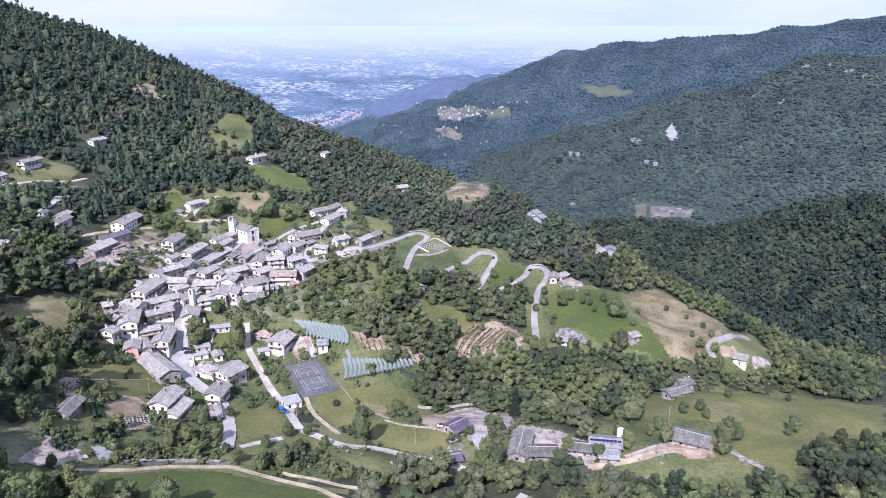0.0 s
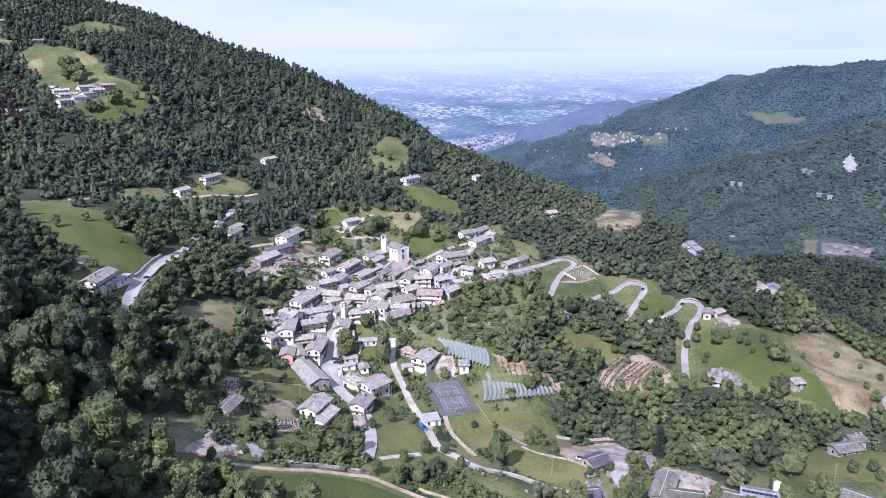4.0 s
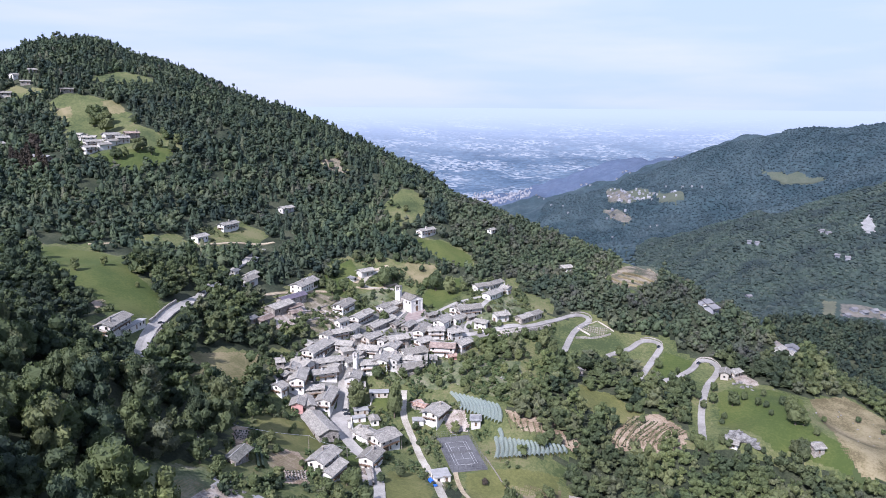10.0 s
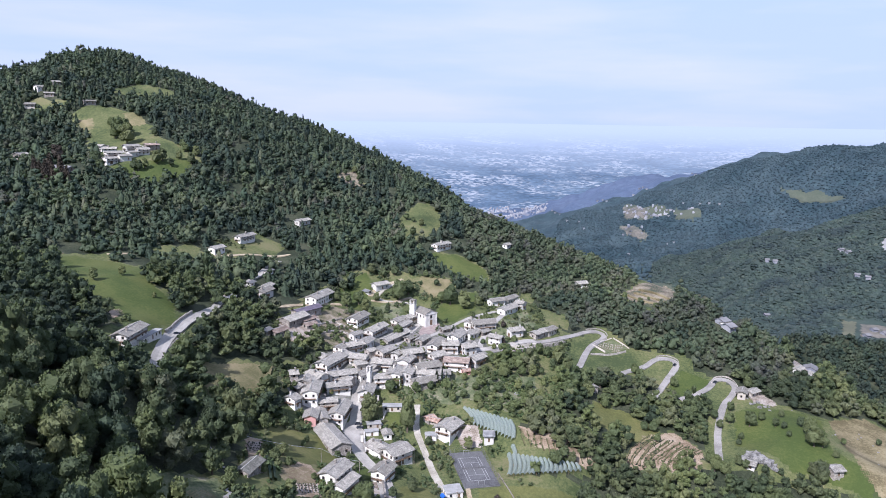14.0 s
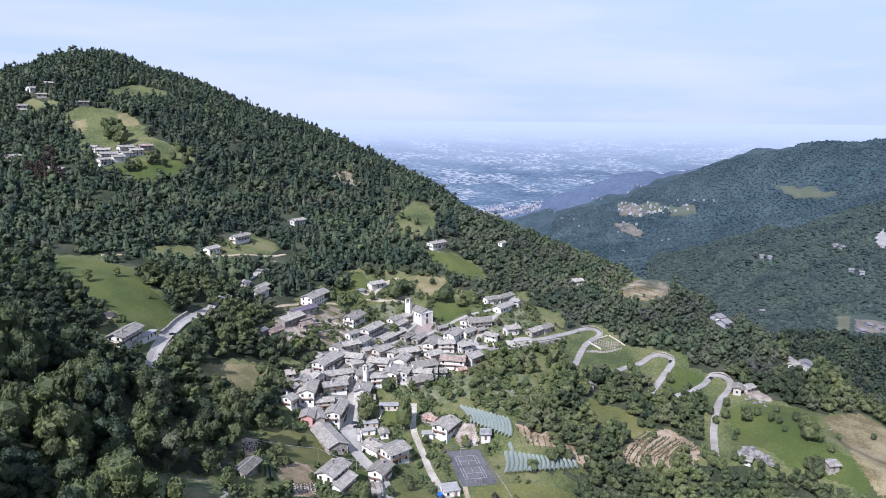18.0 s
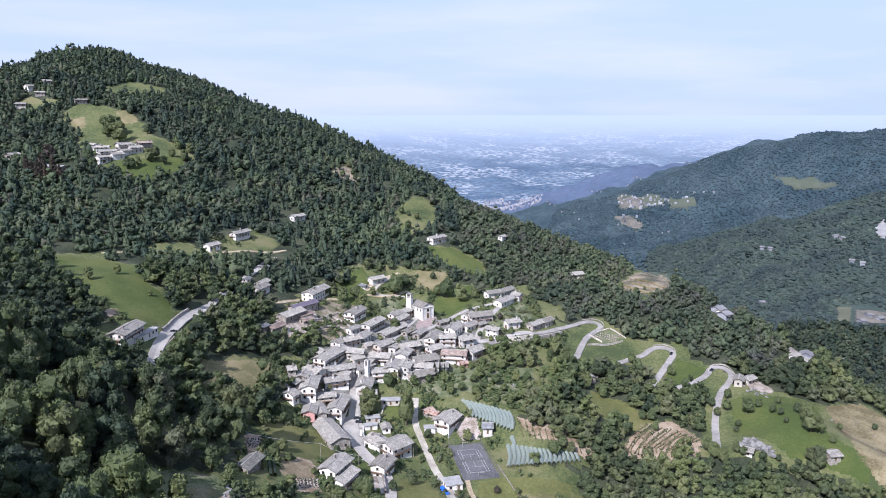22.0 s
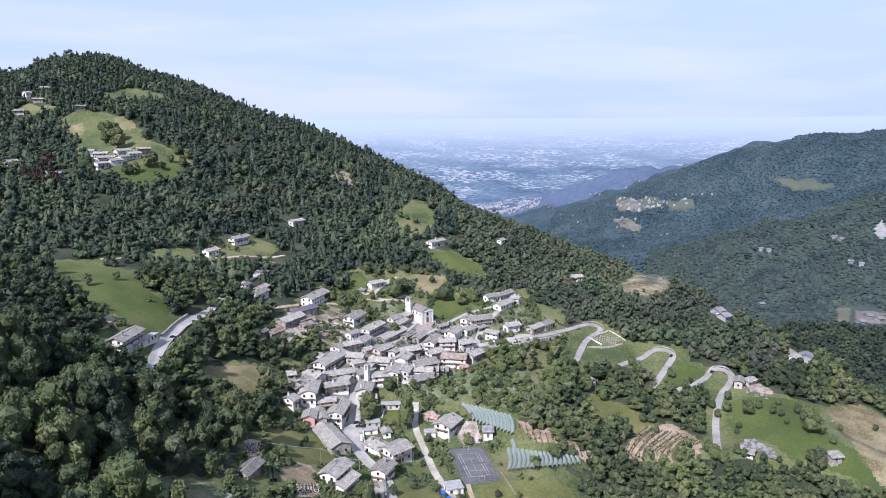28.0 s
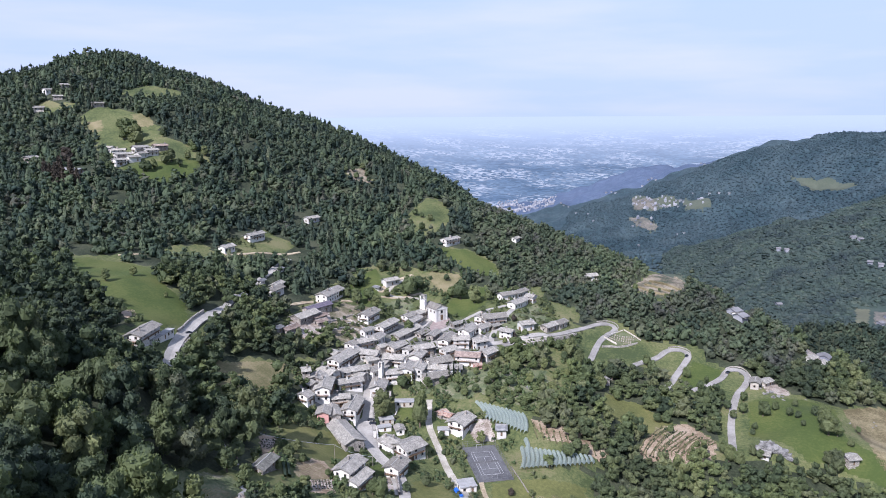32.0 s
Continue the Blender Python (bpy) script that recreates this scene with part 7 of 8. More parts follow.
M_CRAG = material("pale_rock", speckled((0.096, 0.0928, 0.088), (0.192, 0.188, 0.1776), (0.272, 0.264, 0.252), scale=0.4, fine=2.2, bump=0.8, reach=0.3))
ROCKS = [rock_mesh(70 + i) for i in range(4)]


def rock(x, y, size):
    ob = new("rock", ROCKS[rng.randrange(4)])
    ob.matrix_world = pose(x, y, float(gz(x, y)) + 0.15 * size, 0, 0, rng.uniform(0, 360)) @ Matrix.Diagonal((size, size * rng.uniform(0.6, 1), size * rng.uniform(0.6, 1.0), 1))
    tagged(ob, "pale grey boulder lying in the grass", "rock", group="boulders")


for x, y, spread, n, big in ((87.0, 458.0, 10, 12, 1.6), (112.0, 388.0, 4, 6, 1.2), (140.0, 440.0, 22, 14, 0.8), (-132.0, 215.0, 10, 12, 1.3), (35.0, 270.0, 9, 12, 0.9), (88.0, 258.0, 9, 12, 1.0), (-52.0, 400.0, 6, 5, 1.6), (-40.0, 254.0, 14, 10, 0.9)):
    for _ in range(n):
        rock(x + rng.gauss(0, 0.5) * spread, y + rng.gauss(0, 0.5) * spread, big * rng.uniform(0.4, 1.0))


for (ax, ay), (bx, by) in STONES:
    for _ in range(16):
        f = rng.random()
        rock(ax + (bx - ax) * f + rng.gauss(0, 1.6), ay + (by - ay) * f + rng.gauss(0, 1.6), rng.uniform(0.4, 1.3))


def crag(x0, y0, x1, y1):
    """Standing grey rock faces, grown together along a line."""
    home = thing("crag", "tall pale grey rock outcrop in the meadow", "rock", pose((x0 + x1) / 2, (y0 + y1) / 2, float(gz((x0 + x1) / 2, (y0 + y1) / 2))))
    for i in range(24):
        f = (i + 0.5) / 24
        px, py = x0 + (x1 - x0) * f + rng.uniform(-1, 1), y0 + (y1 - y0) * f + rng.uniform(-1.5, 4.5)
        high = (1.6 + 3.0 * math.sin(math.pi * min(f * 1.2, 1) ** 1.2)) * rng.uniform(0.6, 1.15)
        m = pose(px - home.location.x, py - home.location.y, float(gz(px, py)) - home.location.z + 0.1 * high, rng.uniform(-10, 10), rng.uniform(-10, 10), rng.uniform(0, 360))
        part("rock", ROCKS[i % 4], None, home, at=m @ Matrix.Diagonal((rng.uniform(1.6, 3.0), rng.uniform(1.3, 2.2), high, 1)))


crag(69.0, 389.6, 82.0, 384.2)


def cliff(x, y, size):
    """Bare grey rock faces that stand out of the wood across the valley."""
    z = float(gz(x, y))
    home = thing("cliff", "bare pale grey rock face standing out of distant woods", "rock", pose(x, y, z), group="valley rock faces")
    for i in range(5):
        a, b = rng.uniform(-1, 1) * size, rng.uniform(-0.6, 0.6) * size
        tall = size * rng.uniform(0.5, 0.9)
        part("rock", ROCKS[i % 4], None, home, at=pose(a, b, float(gz(x + a, y + b)) - z + 0.35 * tall, rng.uniform(-12, 12), rng.uniform(-12, 12), rng.uniform(0, 360)) @ Matrix.Diagonal((size * rng.uniform(0.3, 0.55), size * 0.35, tall, 1)))


for x, y, size in ((725, 1473, 6), (779, 1415, 7), (783, 1362, 6), (632, 1474, 5), (649, 1393, 6), (762, 1455, 5), (529, 1266, 3)):
    cliff(x, y, size)


def vegetable_bed(x, y, turn, length, label):
    home = thing("vegetable_bed", label, "garden bed", pose(x, y, float(gz(x, y)), 0, 0, turn), group="vegetable beds")
    half = min(max(length / 2, 2.0), 6.5)
    bm = bmesh.new()
    box(bm, -half, half, -0.4, 0.4, -0.6, 0.3)
    bmesh.ops.bevel(bm, geom=bm.edges[:], offset=0.08, segments=1, affect="EDGES")
    part("soil", bm, M_RUBBISH, home)
    v, f = tufted(lump(90, 1, 0.3), 40, 0.2, 90)
    if "bed_plant" not in PART_MESH:
        PART_MESH["bed_plant"] = mesh_of("bed_plant", v * 0.35, f, M_LEAF)
    for i in range(int(half)):
        part("plant", PART_MESH["bed_plant"], None, home, at=pose(-half + 0.9 + 1.8 * i + rng.uniform(-0.4, 0.4), rng.uniform(-0.5, 0.5), 0.4))


for (ax, ay), (bx, by) in BEDS:
    vegetable_bed((ax + bx) / 2, (ay + by) / 2, math.degrees(math.atan2(by - ay, bx - ax)), math.dist((ax, ay), (bx, by)), "narrow planted bed of the vegetable garden")


def power_line(label, a, b, sag):
    """A slack wire between two mast heads."""
    steps = [a + (b - a) * i / 16 - Vector((0, 0, sag * (1 - (i / 8 - 1) ** 2))) for i in range(17)]
    v = [p + Vector((0, s * 0.045, u * 0.045)) for p in steps for s, u in ((-1, -1), (1, -1), (1, 1), (-1, 1))]
    f = [(4 * i + k, 4 * i + (k + 1) % 4, 4 * i + 4 + (k + 1) % 4, 4 * i + 4 + k) for i in range(16) for k in range(4)]
    tagged(new("power_line", mesh_of("power_line", v, f, M_METAL)), label, "cable")


for (ax, ay, ah), (bx, by, bh) in (((-131.9, 286.8, 8), (-160.6, 258.1, 7)), ((-131.9, 286.8, 8), (-115.0, 292.0, 8))):
    power_line("thin pale wire slung between poles over the meadow", Vector((ax, ay, float(gz(ax, ay)) + ah - 0.3)), Vector((bx, by, float(gz(bx, by)) + bh - 0.3)), 1.2)

# trees with trunk and crown
CROWNS = []
for i in range(7):
    v, f = tufted(lobed(100 + i, 9, 1, (1.0, 1.2)[i % 2], 0.5, core=0.92), 760, 0.1, 100 + i)
    CROWNS.append(with_tone(mesh_of("crown", v, f, M_LEAF), np.full(len(v), (0.38, 0.6, 0.3, 0.7, 0.5, 0.8, 0.6)[i])))


def trunk_mesh():
    bm = bmesh.new()
    bmesh.ops.create_cone(bm, cap_ends=True, segments=8, radius1=0.09, radius2=0.05, depth=1.1, matrix=Matrix.Translation((0, 0, 0.35)))
    for i in range(4):
        m = pose(0, 0, 0.75, 0, 0, 90 * i + 20) @ pose(0, 0, 0, 42) @ Matrix.Translation((0, 0, 0.3))
        bmesh.ops.create_cone(bm, cap_ends=True, segments=6, radius1=0.045, radius2=0.015, depth=0.6, matrix=m)
    m = bpy.data.meshes.new("trunk")
    bm.to_mesh(m)
    bm.free()
    m.materials.append(M_BARK)
    return m


TRUNK = trunk_mesh()
TREES = []


def tree(x, y, r, tall=1.0, brown=False):
    size = "small" if r < 2.6 else "large" if r > 5 else "medium"
    home = thing("tree", "browned tree with reddish brown leaves" if brown else f"{size} round green broadleaf tree standing among grass", "tree", pose(x, y, float(gz(x, y)), 0, 0, rng.uniform(0, 360)), group="garden and field trees")
    part("trunk", TRUNK, None, home, at=Matrix.Diagonal((r, r, r, 1)))
    part("crown", CROWNS[rng.randrange(7)], M_RUST if brown else None, home, at=pose(0, 0, 1.05 * r * tall) @ Matrix.Diagonal((r * rng.uniform(0.9, 1.05), r * rng.uniform(0.9, 1.05), r * tall * rng.uniform(0.9, 1.1), 1)))
    TREES.append((x, y, r))


FIRS = []
for i in range(3):
    v, f = tufted(spired(140 + i, 9, 9, 0.34), 420, 0.07, 140 + i, 0.6)
    FIRS.append(with_tone(mesh_of("needles", v, f, M_DARKLEAF), np.full(len(v), (0.2, 0.5, 0.8)[i])))


def fir(x, y, height, slim=1.0, brown=False):
    """A single pointed conifer: trunk and ragged whorls of needles."""
    label = "tall browned spruce with dull reddish needles" if brown else "slim dark pointed conifer standing among gardens"
    home = thing("conifer", label, "tree", pose(x, y, float(gz(x, y)), 0, 0, rng.uniform(0, 360)), group="single conifers")
    half = height / 2
    part("trunk", TRUNK, None, home, at=Matrix.Diagonal((half * 0.5, half * 0.5, half * 0.8, 1)))
    part("needles", FIRS[rng.randrange(3)], M_RUST if brown else None, home, at=pose(0, 0, 0.86 * half) @ Matrix.Diagonal((half * slim, half * slim, half, 1)))


for x, y, h in ((-460.8, 481.6, 19), (-467.3, 482.8, 16), (-453.9, 482.5, 15), (-476.2, 486.6, 17), (-454.8, 491.5, 20), (-465.8, 492.0, 21), (-445.6, 487.8, 14)):
    fir(x, y, h, 1.5, brown=True)
for x, y, h in ((-104.4, 392.4, 9), (-102.4, 395.6, 10), (-99.8, 396.3, 8), (-128.1, 391.3, 7), (-115.9, 384.0, 8)):
    fir(x, y, h, 0.55)

# trees standing alone, round the houses and on the meadows
tree(-131.8, 349.6, 5.9, tall=1.15)
tree(-109.0, 347.6, 5.8, tall=1.5)
tree(-128.4, 376.5, 4.1)
tree(-126.8, 382.4, 3.1)
tree(-114.6, 382.0, 3.4)
tree(-107.2, 386.7, 2.7)
tree(-97.6, 389.5, 3.4)
tree(-107.5, 401.2, 2.4)
tree(-147.3, 447.5, 4.7)
tree(-195.7, 473.9, 5.1)
tree(-190.7, 484.9, 5.2)
tree(-182.8, 477.7, 3.8)
tree(-204.9, 478.0, 3.4)
tree(-182.4, 501.3, 3.0)
tree(-167.9, 513.0, 7.2)
tree(-165.0, 526.0, 5.4)
tree(-130.8, 526.9, 7.2)
tree(-118.2, 521.0, 5.7)
tree(-137.7, 526.7, 4.5)
tree(-107.9, 503.6, 2.5)
tree(-109.0, 530.2, 3.5)
tree(-77.6, 461.9, 2.7, brown=True)
tree(-82.0, 453.8, 1.9)
tree(-70.8, 467.9, 2.3)
tree(-68.1, 485.0, 3.2)
tree(-58.1, 490.9, 2.4)
tree(-59.7, 521.9, 2.6)
tree(-135.7, 448.6, 1.9)
tree(-72.7, 455.6, 2.3)
tree(-57.6, 447.3, 3.8)
tree(-61.6, 431.6, 4.4)
tree(-68.2, 416.6, 4.6)
tree(-78.0, 431.5, 3.7)
tree(-78.5, 396.4, 4.1)
tree(-68.0, 394.3, 3.4)
tree(-58.6, 423.0, 3.6)
tree(-52.3, 428.5, 2.9)
tree(-38.9, 456.4, 5.4)
tree(-32.9, 450.9, 4.6)
tree(-46.9, 461.1, 3.5)
tree(-52.5, 460.7, 3.9)
tree(-74.8, 346.9, 2.8)
tree(-95.2, 341.1, 2.5)
tree(-90.6, 329.3, 1.5)
tree(-91.8, 379.2, 3.0)
tree(-86.0, 383.2, 2.7)
tree(-77.2, 381.3, 3.0)
tree(-69.3, 382.8, 2.6)
tree(-55.7, 379.2, 2.9)
tree(-50.3, 386.9, 3.7)
tree(-44.0, 402.2, 2.4)
tree(-38.0, 427.0, 2.2)
tree(-21.2, 436.2, 5.2)
tree(-17.1, 424.6, 4.3)
tree(-11.0, 444.2, 5.3)
tree(-2.0, 440.3, 4.5)
tree(-6.7, 421.1, 3.6)
tree(-88.4, 290.6, 2.7)
tree(-93.5, 277.3, 2.6)
tree(-107.6, 250.3, 3.0)
tree(-104.7, 265.0, 3.6)
tree(-116.1, 261.4, 2.0)
tree(-124.8, 263.7, 1.8)
tree(-126.0, 305.9, 1.7)
tree(-130.1, 301.6, 2.0)
tree(-159.9, 305.6, 2.7)
tree(-154.2, 309.2, 2.1)
tree(-147.1, 303.4, 1.7)
tree(-163.5, 292.5, 4.1)
tree(-170.9, 290.2, 4.7)
tree(-174.0, 318.7, 3.7)
tree(-173.3, 343.7, 2.3)
tree(-168.5, 343.8, 1.9)
tree(-157.3, 356.7, 1.6)
tree(-158.1, 371.5, 1.7)
tree(-175.5, 363.3, 2.7)
tree(-137.6, 372.6, 2.0)
tree(65.9, 432.8, 3.3)
tree(76.2, 429.1, 4.5)
tree(93.2, 422.0, 2.2)
tree(94.5, 413.3, 1.8)
tree(105.5, 405.6, 5.8)
tree(105.5, 418.0, 4.4)
tree(110.1, 406.3, 3.6)
tree(89.3, 425.2, 2.6)
tree(105.3, 383.7, 4.8)
tree(101.9, 386.4, 3.5)
tree(126.6, 429.0, 1.9)
tree(35.7, 472.1, 3.2)
tree(13.9, 468.0, 3.9)
tree(10.4, 475.9, 3.2)
tree(54.4, 446.6, 3.0)
tree(48.0, 447.9, 2.7)
tree(23.2, 397.6, 2.4)
tree(16.3, 408.4, 2.8)
tree(21.2, 410.8, 3.2)
tree(-206.2, 635.7, 3.8)
tree(-193.8, 631.1, 4.2)
tree(-194.1, 660.8, 3.3)
tree(-204.4, 666.6, 2.8)
tree(-212.0, 668.9, 3.4)
tree(-296.7, 339.0, 3.3)
tree(-295.2, 360.7, 2.6)
tree(-264.5, 349.2, 1.4)
tree(-489.5, 611.3, 10.2)
tree(-472.3, 596.5, 8.7)
tree(-418.1, 574.7, 5.1)
tree(-417.9, 566.0, 5.1)
tree(-421.8, 615.5, 4.2)
tree(-412.1, 591.5, 3.4)
tree(-461.1, 623.8, 3.7)
tree(-422.5, 540.5, 4.4)
tree(-50.8, 301.8, 1.7, brown=True)
tree(-201.1, 541.5, 4.2)
tree(-192.0, 543.5, 3.7)
tree(-184.9, 551.4, 4.2)
tree(-172.3, 558.3, 3.8)
tree(-160.9, 560.9, 2.8)
tree(-149.0, 552.4, 2.8)
tree(-209.5, 500.7, 4.0)
tree(-186.4, 458.8, 3.2)
tree(-177.4, 474.6, 2.9)
tree(-209.4, 473.0, 3.4)
tree(-204.1, 445.5, 2.4)
tree(-169.4, 489.3, 2.5)
tree(-73.4, 387.2, 3.0)
tree(-81.1, 392.4, 2.7)
tree(-61.8, 387.1, 2.7)
tree(-57.8, 405.2, 3.1)
tree(-51.6, 409.8, 2.8)
tree(-56.6, 374.4, 2.3)
tree(-64.8, 375.8, 2.3)
tree(-53.2, 451.1, 2.6)
tree(-41.9, 449.0, 3.0)
tree(-32.3, 444.0, 2.6)
tree(-47.6, 434.1, 2.2)
tree(-80.6, 416.1, 2.5)
tree(-28.2, 339.0, 4.2)
tree(-24.7, 347.8, 3.1)
tree(-20.3, 347.5, 2.7)
tree(-37.5, 358.8, 2.5)
tree(-76.6, 314.0, 1.4)
tree(-96.1, 327.4, 1.2)
tree(-489.5, 526.2, 7.7, brown=True)
tree(70.0, 416.2, 2.2)
tree(67.9, 409.7, 1.8)
tree(115.2, 399.6, 2.1)
tree(53.0, 380.0, 4.0)
tree(56.9, 378.9, 3.3)
tree(50.8, 386.1, 3.4)
tree(-408.7, 613.9, 4.1)
tree(-400.6, 593.6, 4.6)
tree(-401.9, 617.5, 4.1)
tree(-407.9, 572.1, 3.9)
tree(-418.6, 550.7, 3.8)
tree(-419.6, 542.6, 4.4)
tree(-422.0, 528.2, 3.2)
tree(-429.3, 622.5, 3.6)
tree(-494.4, 608.3, 5.6)
tree(-511.2, 624.8, 5.1)
tree(-454.1, 530.7, 5.0)
tree(-442.6, 523.1, 4.4)
tree(83.2, 433.9, 2.6)
tree(95.1, 439.9, 2.3)
tree(103.2, 427.2, 3.0)
tree(67.8, 448.0, 3.1)
tree(59.5, 426.9, 2.6)
tree(57.3, 436.2, 3.0)
tree(-73.7, 407.5, 2.4)
tree(-62.3, 412.3, 2.8)
tree(-53.2, 395.9, 2.7)
tree(-44.1, 418.4, 2.5)
tree(-75.0, 378.4, 2.0)
tree(-63.5, 368.3, 1.6)
tree(-148.3, 383.1, 1.7)
tree(-109.7, 395.8, 1.7)
tree(-123.0, 375.2, 1.7)
tree(-108.8, 379.4, 1.3)
tree(-90.3, 403.3, 2.1)
tree(-86.3, 409.2, 2.1)
tree(-124.2, 428.8, 1.8)
tree(-118.9, 445.1, 1.5)
tree(-90.5, 458.2, 1.9)
tree(-82.0, 488.5, 2.4, brown=True)
tree(-77.4, 511.5, 2.5)
tree(-69.9, 534.4, 3.1)
tree(-170.8, 413.5, 1.5)
tree(-176.8, 395.4, 2.1)
tree(-176.7, 382.4, 2.4)
tree(-178.4, 374.0, 2.8)
tree(-156.9, 422.7, 1.5)
tree(-182.3, 432.4, 1.5)
tree(-190.7, 438.1, 1.6)
tree(-182.9, 401.1, 2.2)
tree(-174.9, 455.9, 2.0)
tree(-33.9, 264.4, 4.6, tall=2.1)
tree(-20.7, 305.6, 2.8)
tree(-25.1, 299.6, 2.2)
tree(-41.8, 305.1, 1.7)
tree(121.4, 268.6, 5.1)
tree(125.2, 268.5, 3.5)
tree(96.5, 269.8, 3.8)
tree(97.1, 283.6, 3.2)
tree(113.6, 299.2, 2.9)
tree(122.9, 302.8, 2.9)
tree(121.6, 292.0, 2.5)
tree(129.0, 271.8, 2.4)
tree(116.2, 257.8, 4.0)
tree(156.2, 279.8, 3.8)
tree(151.3, 274.2, 1.9)
tree(143.7, 320.8, 2.5)
tree(175.0, 322.8, 1.9)
tree(125.1, 235.9, 1.7)
tree(155.3, 255.6, 3.2)
tree(165.1, 258.8, 3.3)
tree(171.0, 249.3, 3.2)
tree(142.1, 240.8, 3.1)
tree(88.5, 295.6, 6.4)
tree(83.9, 297.1, 4.0)
tree(94.5, 306.9, 4.4)
tree(17.8, 257.7, 3.4)
tree(22.0, 251.7, 4.3)
tree(15.0, 249.1, 3.8)
fir(36.0, 314.0, 14.5, 1.5)
tree(21.9, 283.7, 2.1)
tree(26.5, 278.2, 2.0)
tree(52.2, 260.5, 3.2)
tree(64.1, 255.5, 3.5)
tree(77.8, 273.3, 4.0)
tree(77.7, 263.0, 3.6)
tree(60.9, 274.9, 2.1)
tree(91.4, 277.1, 2.4)
tree(11.4, 274.3, 2.3)
tree(-100.4, 264.5, 4.1)
tree(-99.8, 244.0, 3.2)
tree(-103.5, 236.6, 2.8)
tree(-91.3, 251.0, 3.9)
tree(-106.2, 227.6, 3.2)
tree(-111.4, 225.5, 2.7)
tree(-113.5, 214.2, 2.0)
tree(-127.3, 226.4, 2.6)
tree(-124.0, 240.8, 2.9)
tree(-140.6, 224.5, 3.3)
tree(-148.4, 223.9, 4.8)
tree(57.5, 376.5, 3.4)
tree(52.5, 379.5, 3.0)
tree(64.5, 384.0, 2.6)
tree(68.0, 380.5, 2.8)
tree(77.0, 379.0, 2.4)
tree(85.0, 380.5, 2.0)
tree(-299.0, 722.0, 3.2)
tree(-290.0, 709.0, 3.4)
tree(-283.0, 722.0, 3.0)
tree(-294.0, 737.0, 3.4)
tree(-277.0, 712.0, 3.2)
tree(-305.0, 716.0, 3.4)
tree(12.5, 236.5, 3.6)
tree(19.0, 240.5, 4.2)
tree(27.5, 239.5, 4.6)
tree(37.0, 241.0, 4.4)
tree(44.0, 238.5, 4.0)
tree(49.5, 243.0, 3.4)
tree(25.0, 571.5, 3.0)
tree(13.0, 579.0, 2.8)
tree(1.0, 592.0, 3.2)
tree(37.0, 590.0, 2.6)
tree(20.0, 596.0, 1.6)
tree(-86.0, 187.5, 5.2)
tree(-97.0, 187.0, 4.6)
tree(-113.0, 184.0, 5.0)
tree(-151.8, 236.6, 4.0)
tree(-93.5, 234.6, 3.3)
tree(-84.6, 242.6, 1.9)
tree(-78.2, 235.5, 2.8)
tree(-69.3, 234.0, 3.2)
tree(-62.0, 239.2, 3.7)
tree(-57.6, 249.5, 3.4)
tree(-57.4, 266.4, 2.5)
tree(-50.5, 247.7, 2.4)
tree(-48.9, 258.2, 2.2)
tree(-64.9, 263.0, 3.0)
tree(-71.6, 251.7, 2.4)
tree(-35.2, 234.0, 2.2)
tree(-41.7, 234.2, 2.3)
tree(-127.6, 201.1, 2.1)
tree(-143.5, 264.4, 3.2)
tree(-138.9, 245.9, 2.0)
tree(-144.6, 273.9, 2.7)
tree(-138.3, 267.1, 2.1)
tree(-145.6, 296.6, 1.7)
tree(-23.1, 309.6, 2.0)
tree(162.5, 389.8, 2.9)
tree(163.0, 380.4, 3.2)
tree(157.3, 376.6, 2.5)
tree(153.0, 388.0, 3.6)
tree(188.6, 383.3, 3.0)
tree(159.5, 433.0, 1.9)
tree(149.4, 443.3, 2.0)
tree(165.6, 418.7, 2.3)
tree(151.2, 398.2, 2.2)
tree(166.2, 405.4, 2.2)


def scrub_land(x, y, dense=False):
    got = np.zeros(np.shape(x), bool)
    for name in ("village_upper", "village_lower", "orchard_slope", "orchard_mid", "orchard_high", "garden_slope", "gardens", "west_farm", "upper_farm", "farm_yards"):
        got |= inside(x, y, OPEN[name])
    thick = soft_noise(x, y, 30, 31) + 0.6 * soft_noise(x, y, 9, 32)
    for hx, hy, reach in HOUSES:
        got &= np.hypot(x - hx, y - hy) > reach * 0.8
    for c, reach in CLEAR:
        for cx, cy in c[::2]:
            got &= np.hypot(x - cx, y - cy) > reach
    for bare in BARE:
        got &= ~inside(x, y, bare)
    return got & (thick > (-0.25 if dense else 0.1))


woods("scrub", "bushes, hedges and low garden greenery", scatter((-330, 130), (190, 600), 2.8, 9, scrub_land), BUSHY, (0.7, 2.2), M_LEAF, 0.5, mean=0.62)


def light_scrub(x, y):
    got = np.zeros(np.shape(x), bool)
    for name in ("orchard_slope", "orchard_mid", "orchard_high", "bends_upper", "garden_slope", "village_lower"):
        got |= inside(x, y, OPEN[name])
    return got & scrub_land(x, y, True) & (soft_noise(x, y, 14, 36) > -0.5)


woods("light_scrub", "pale green bushes, brambles and young fruit trees", scatter((-250, 130), (190, 600), 2.5, 19, light_scrub), BUSHY, (0.5, 1.8), M_BUSH, 0.5)


def thicket(x, y):
    got = np.zeros(np.shape(x), bool)
    for corners in THICKETS:
        got |= inside(x, y, np.array(corners))
    return got & is_clear(x, y)


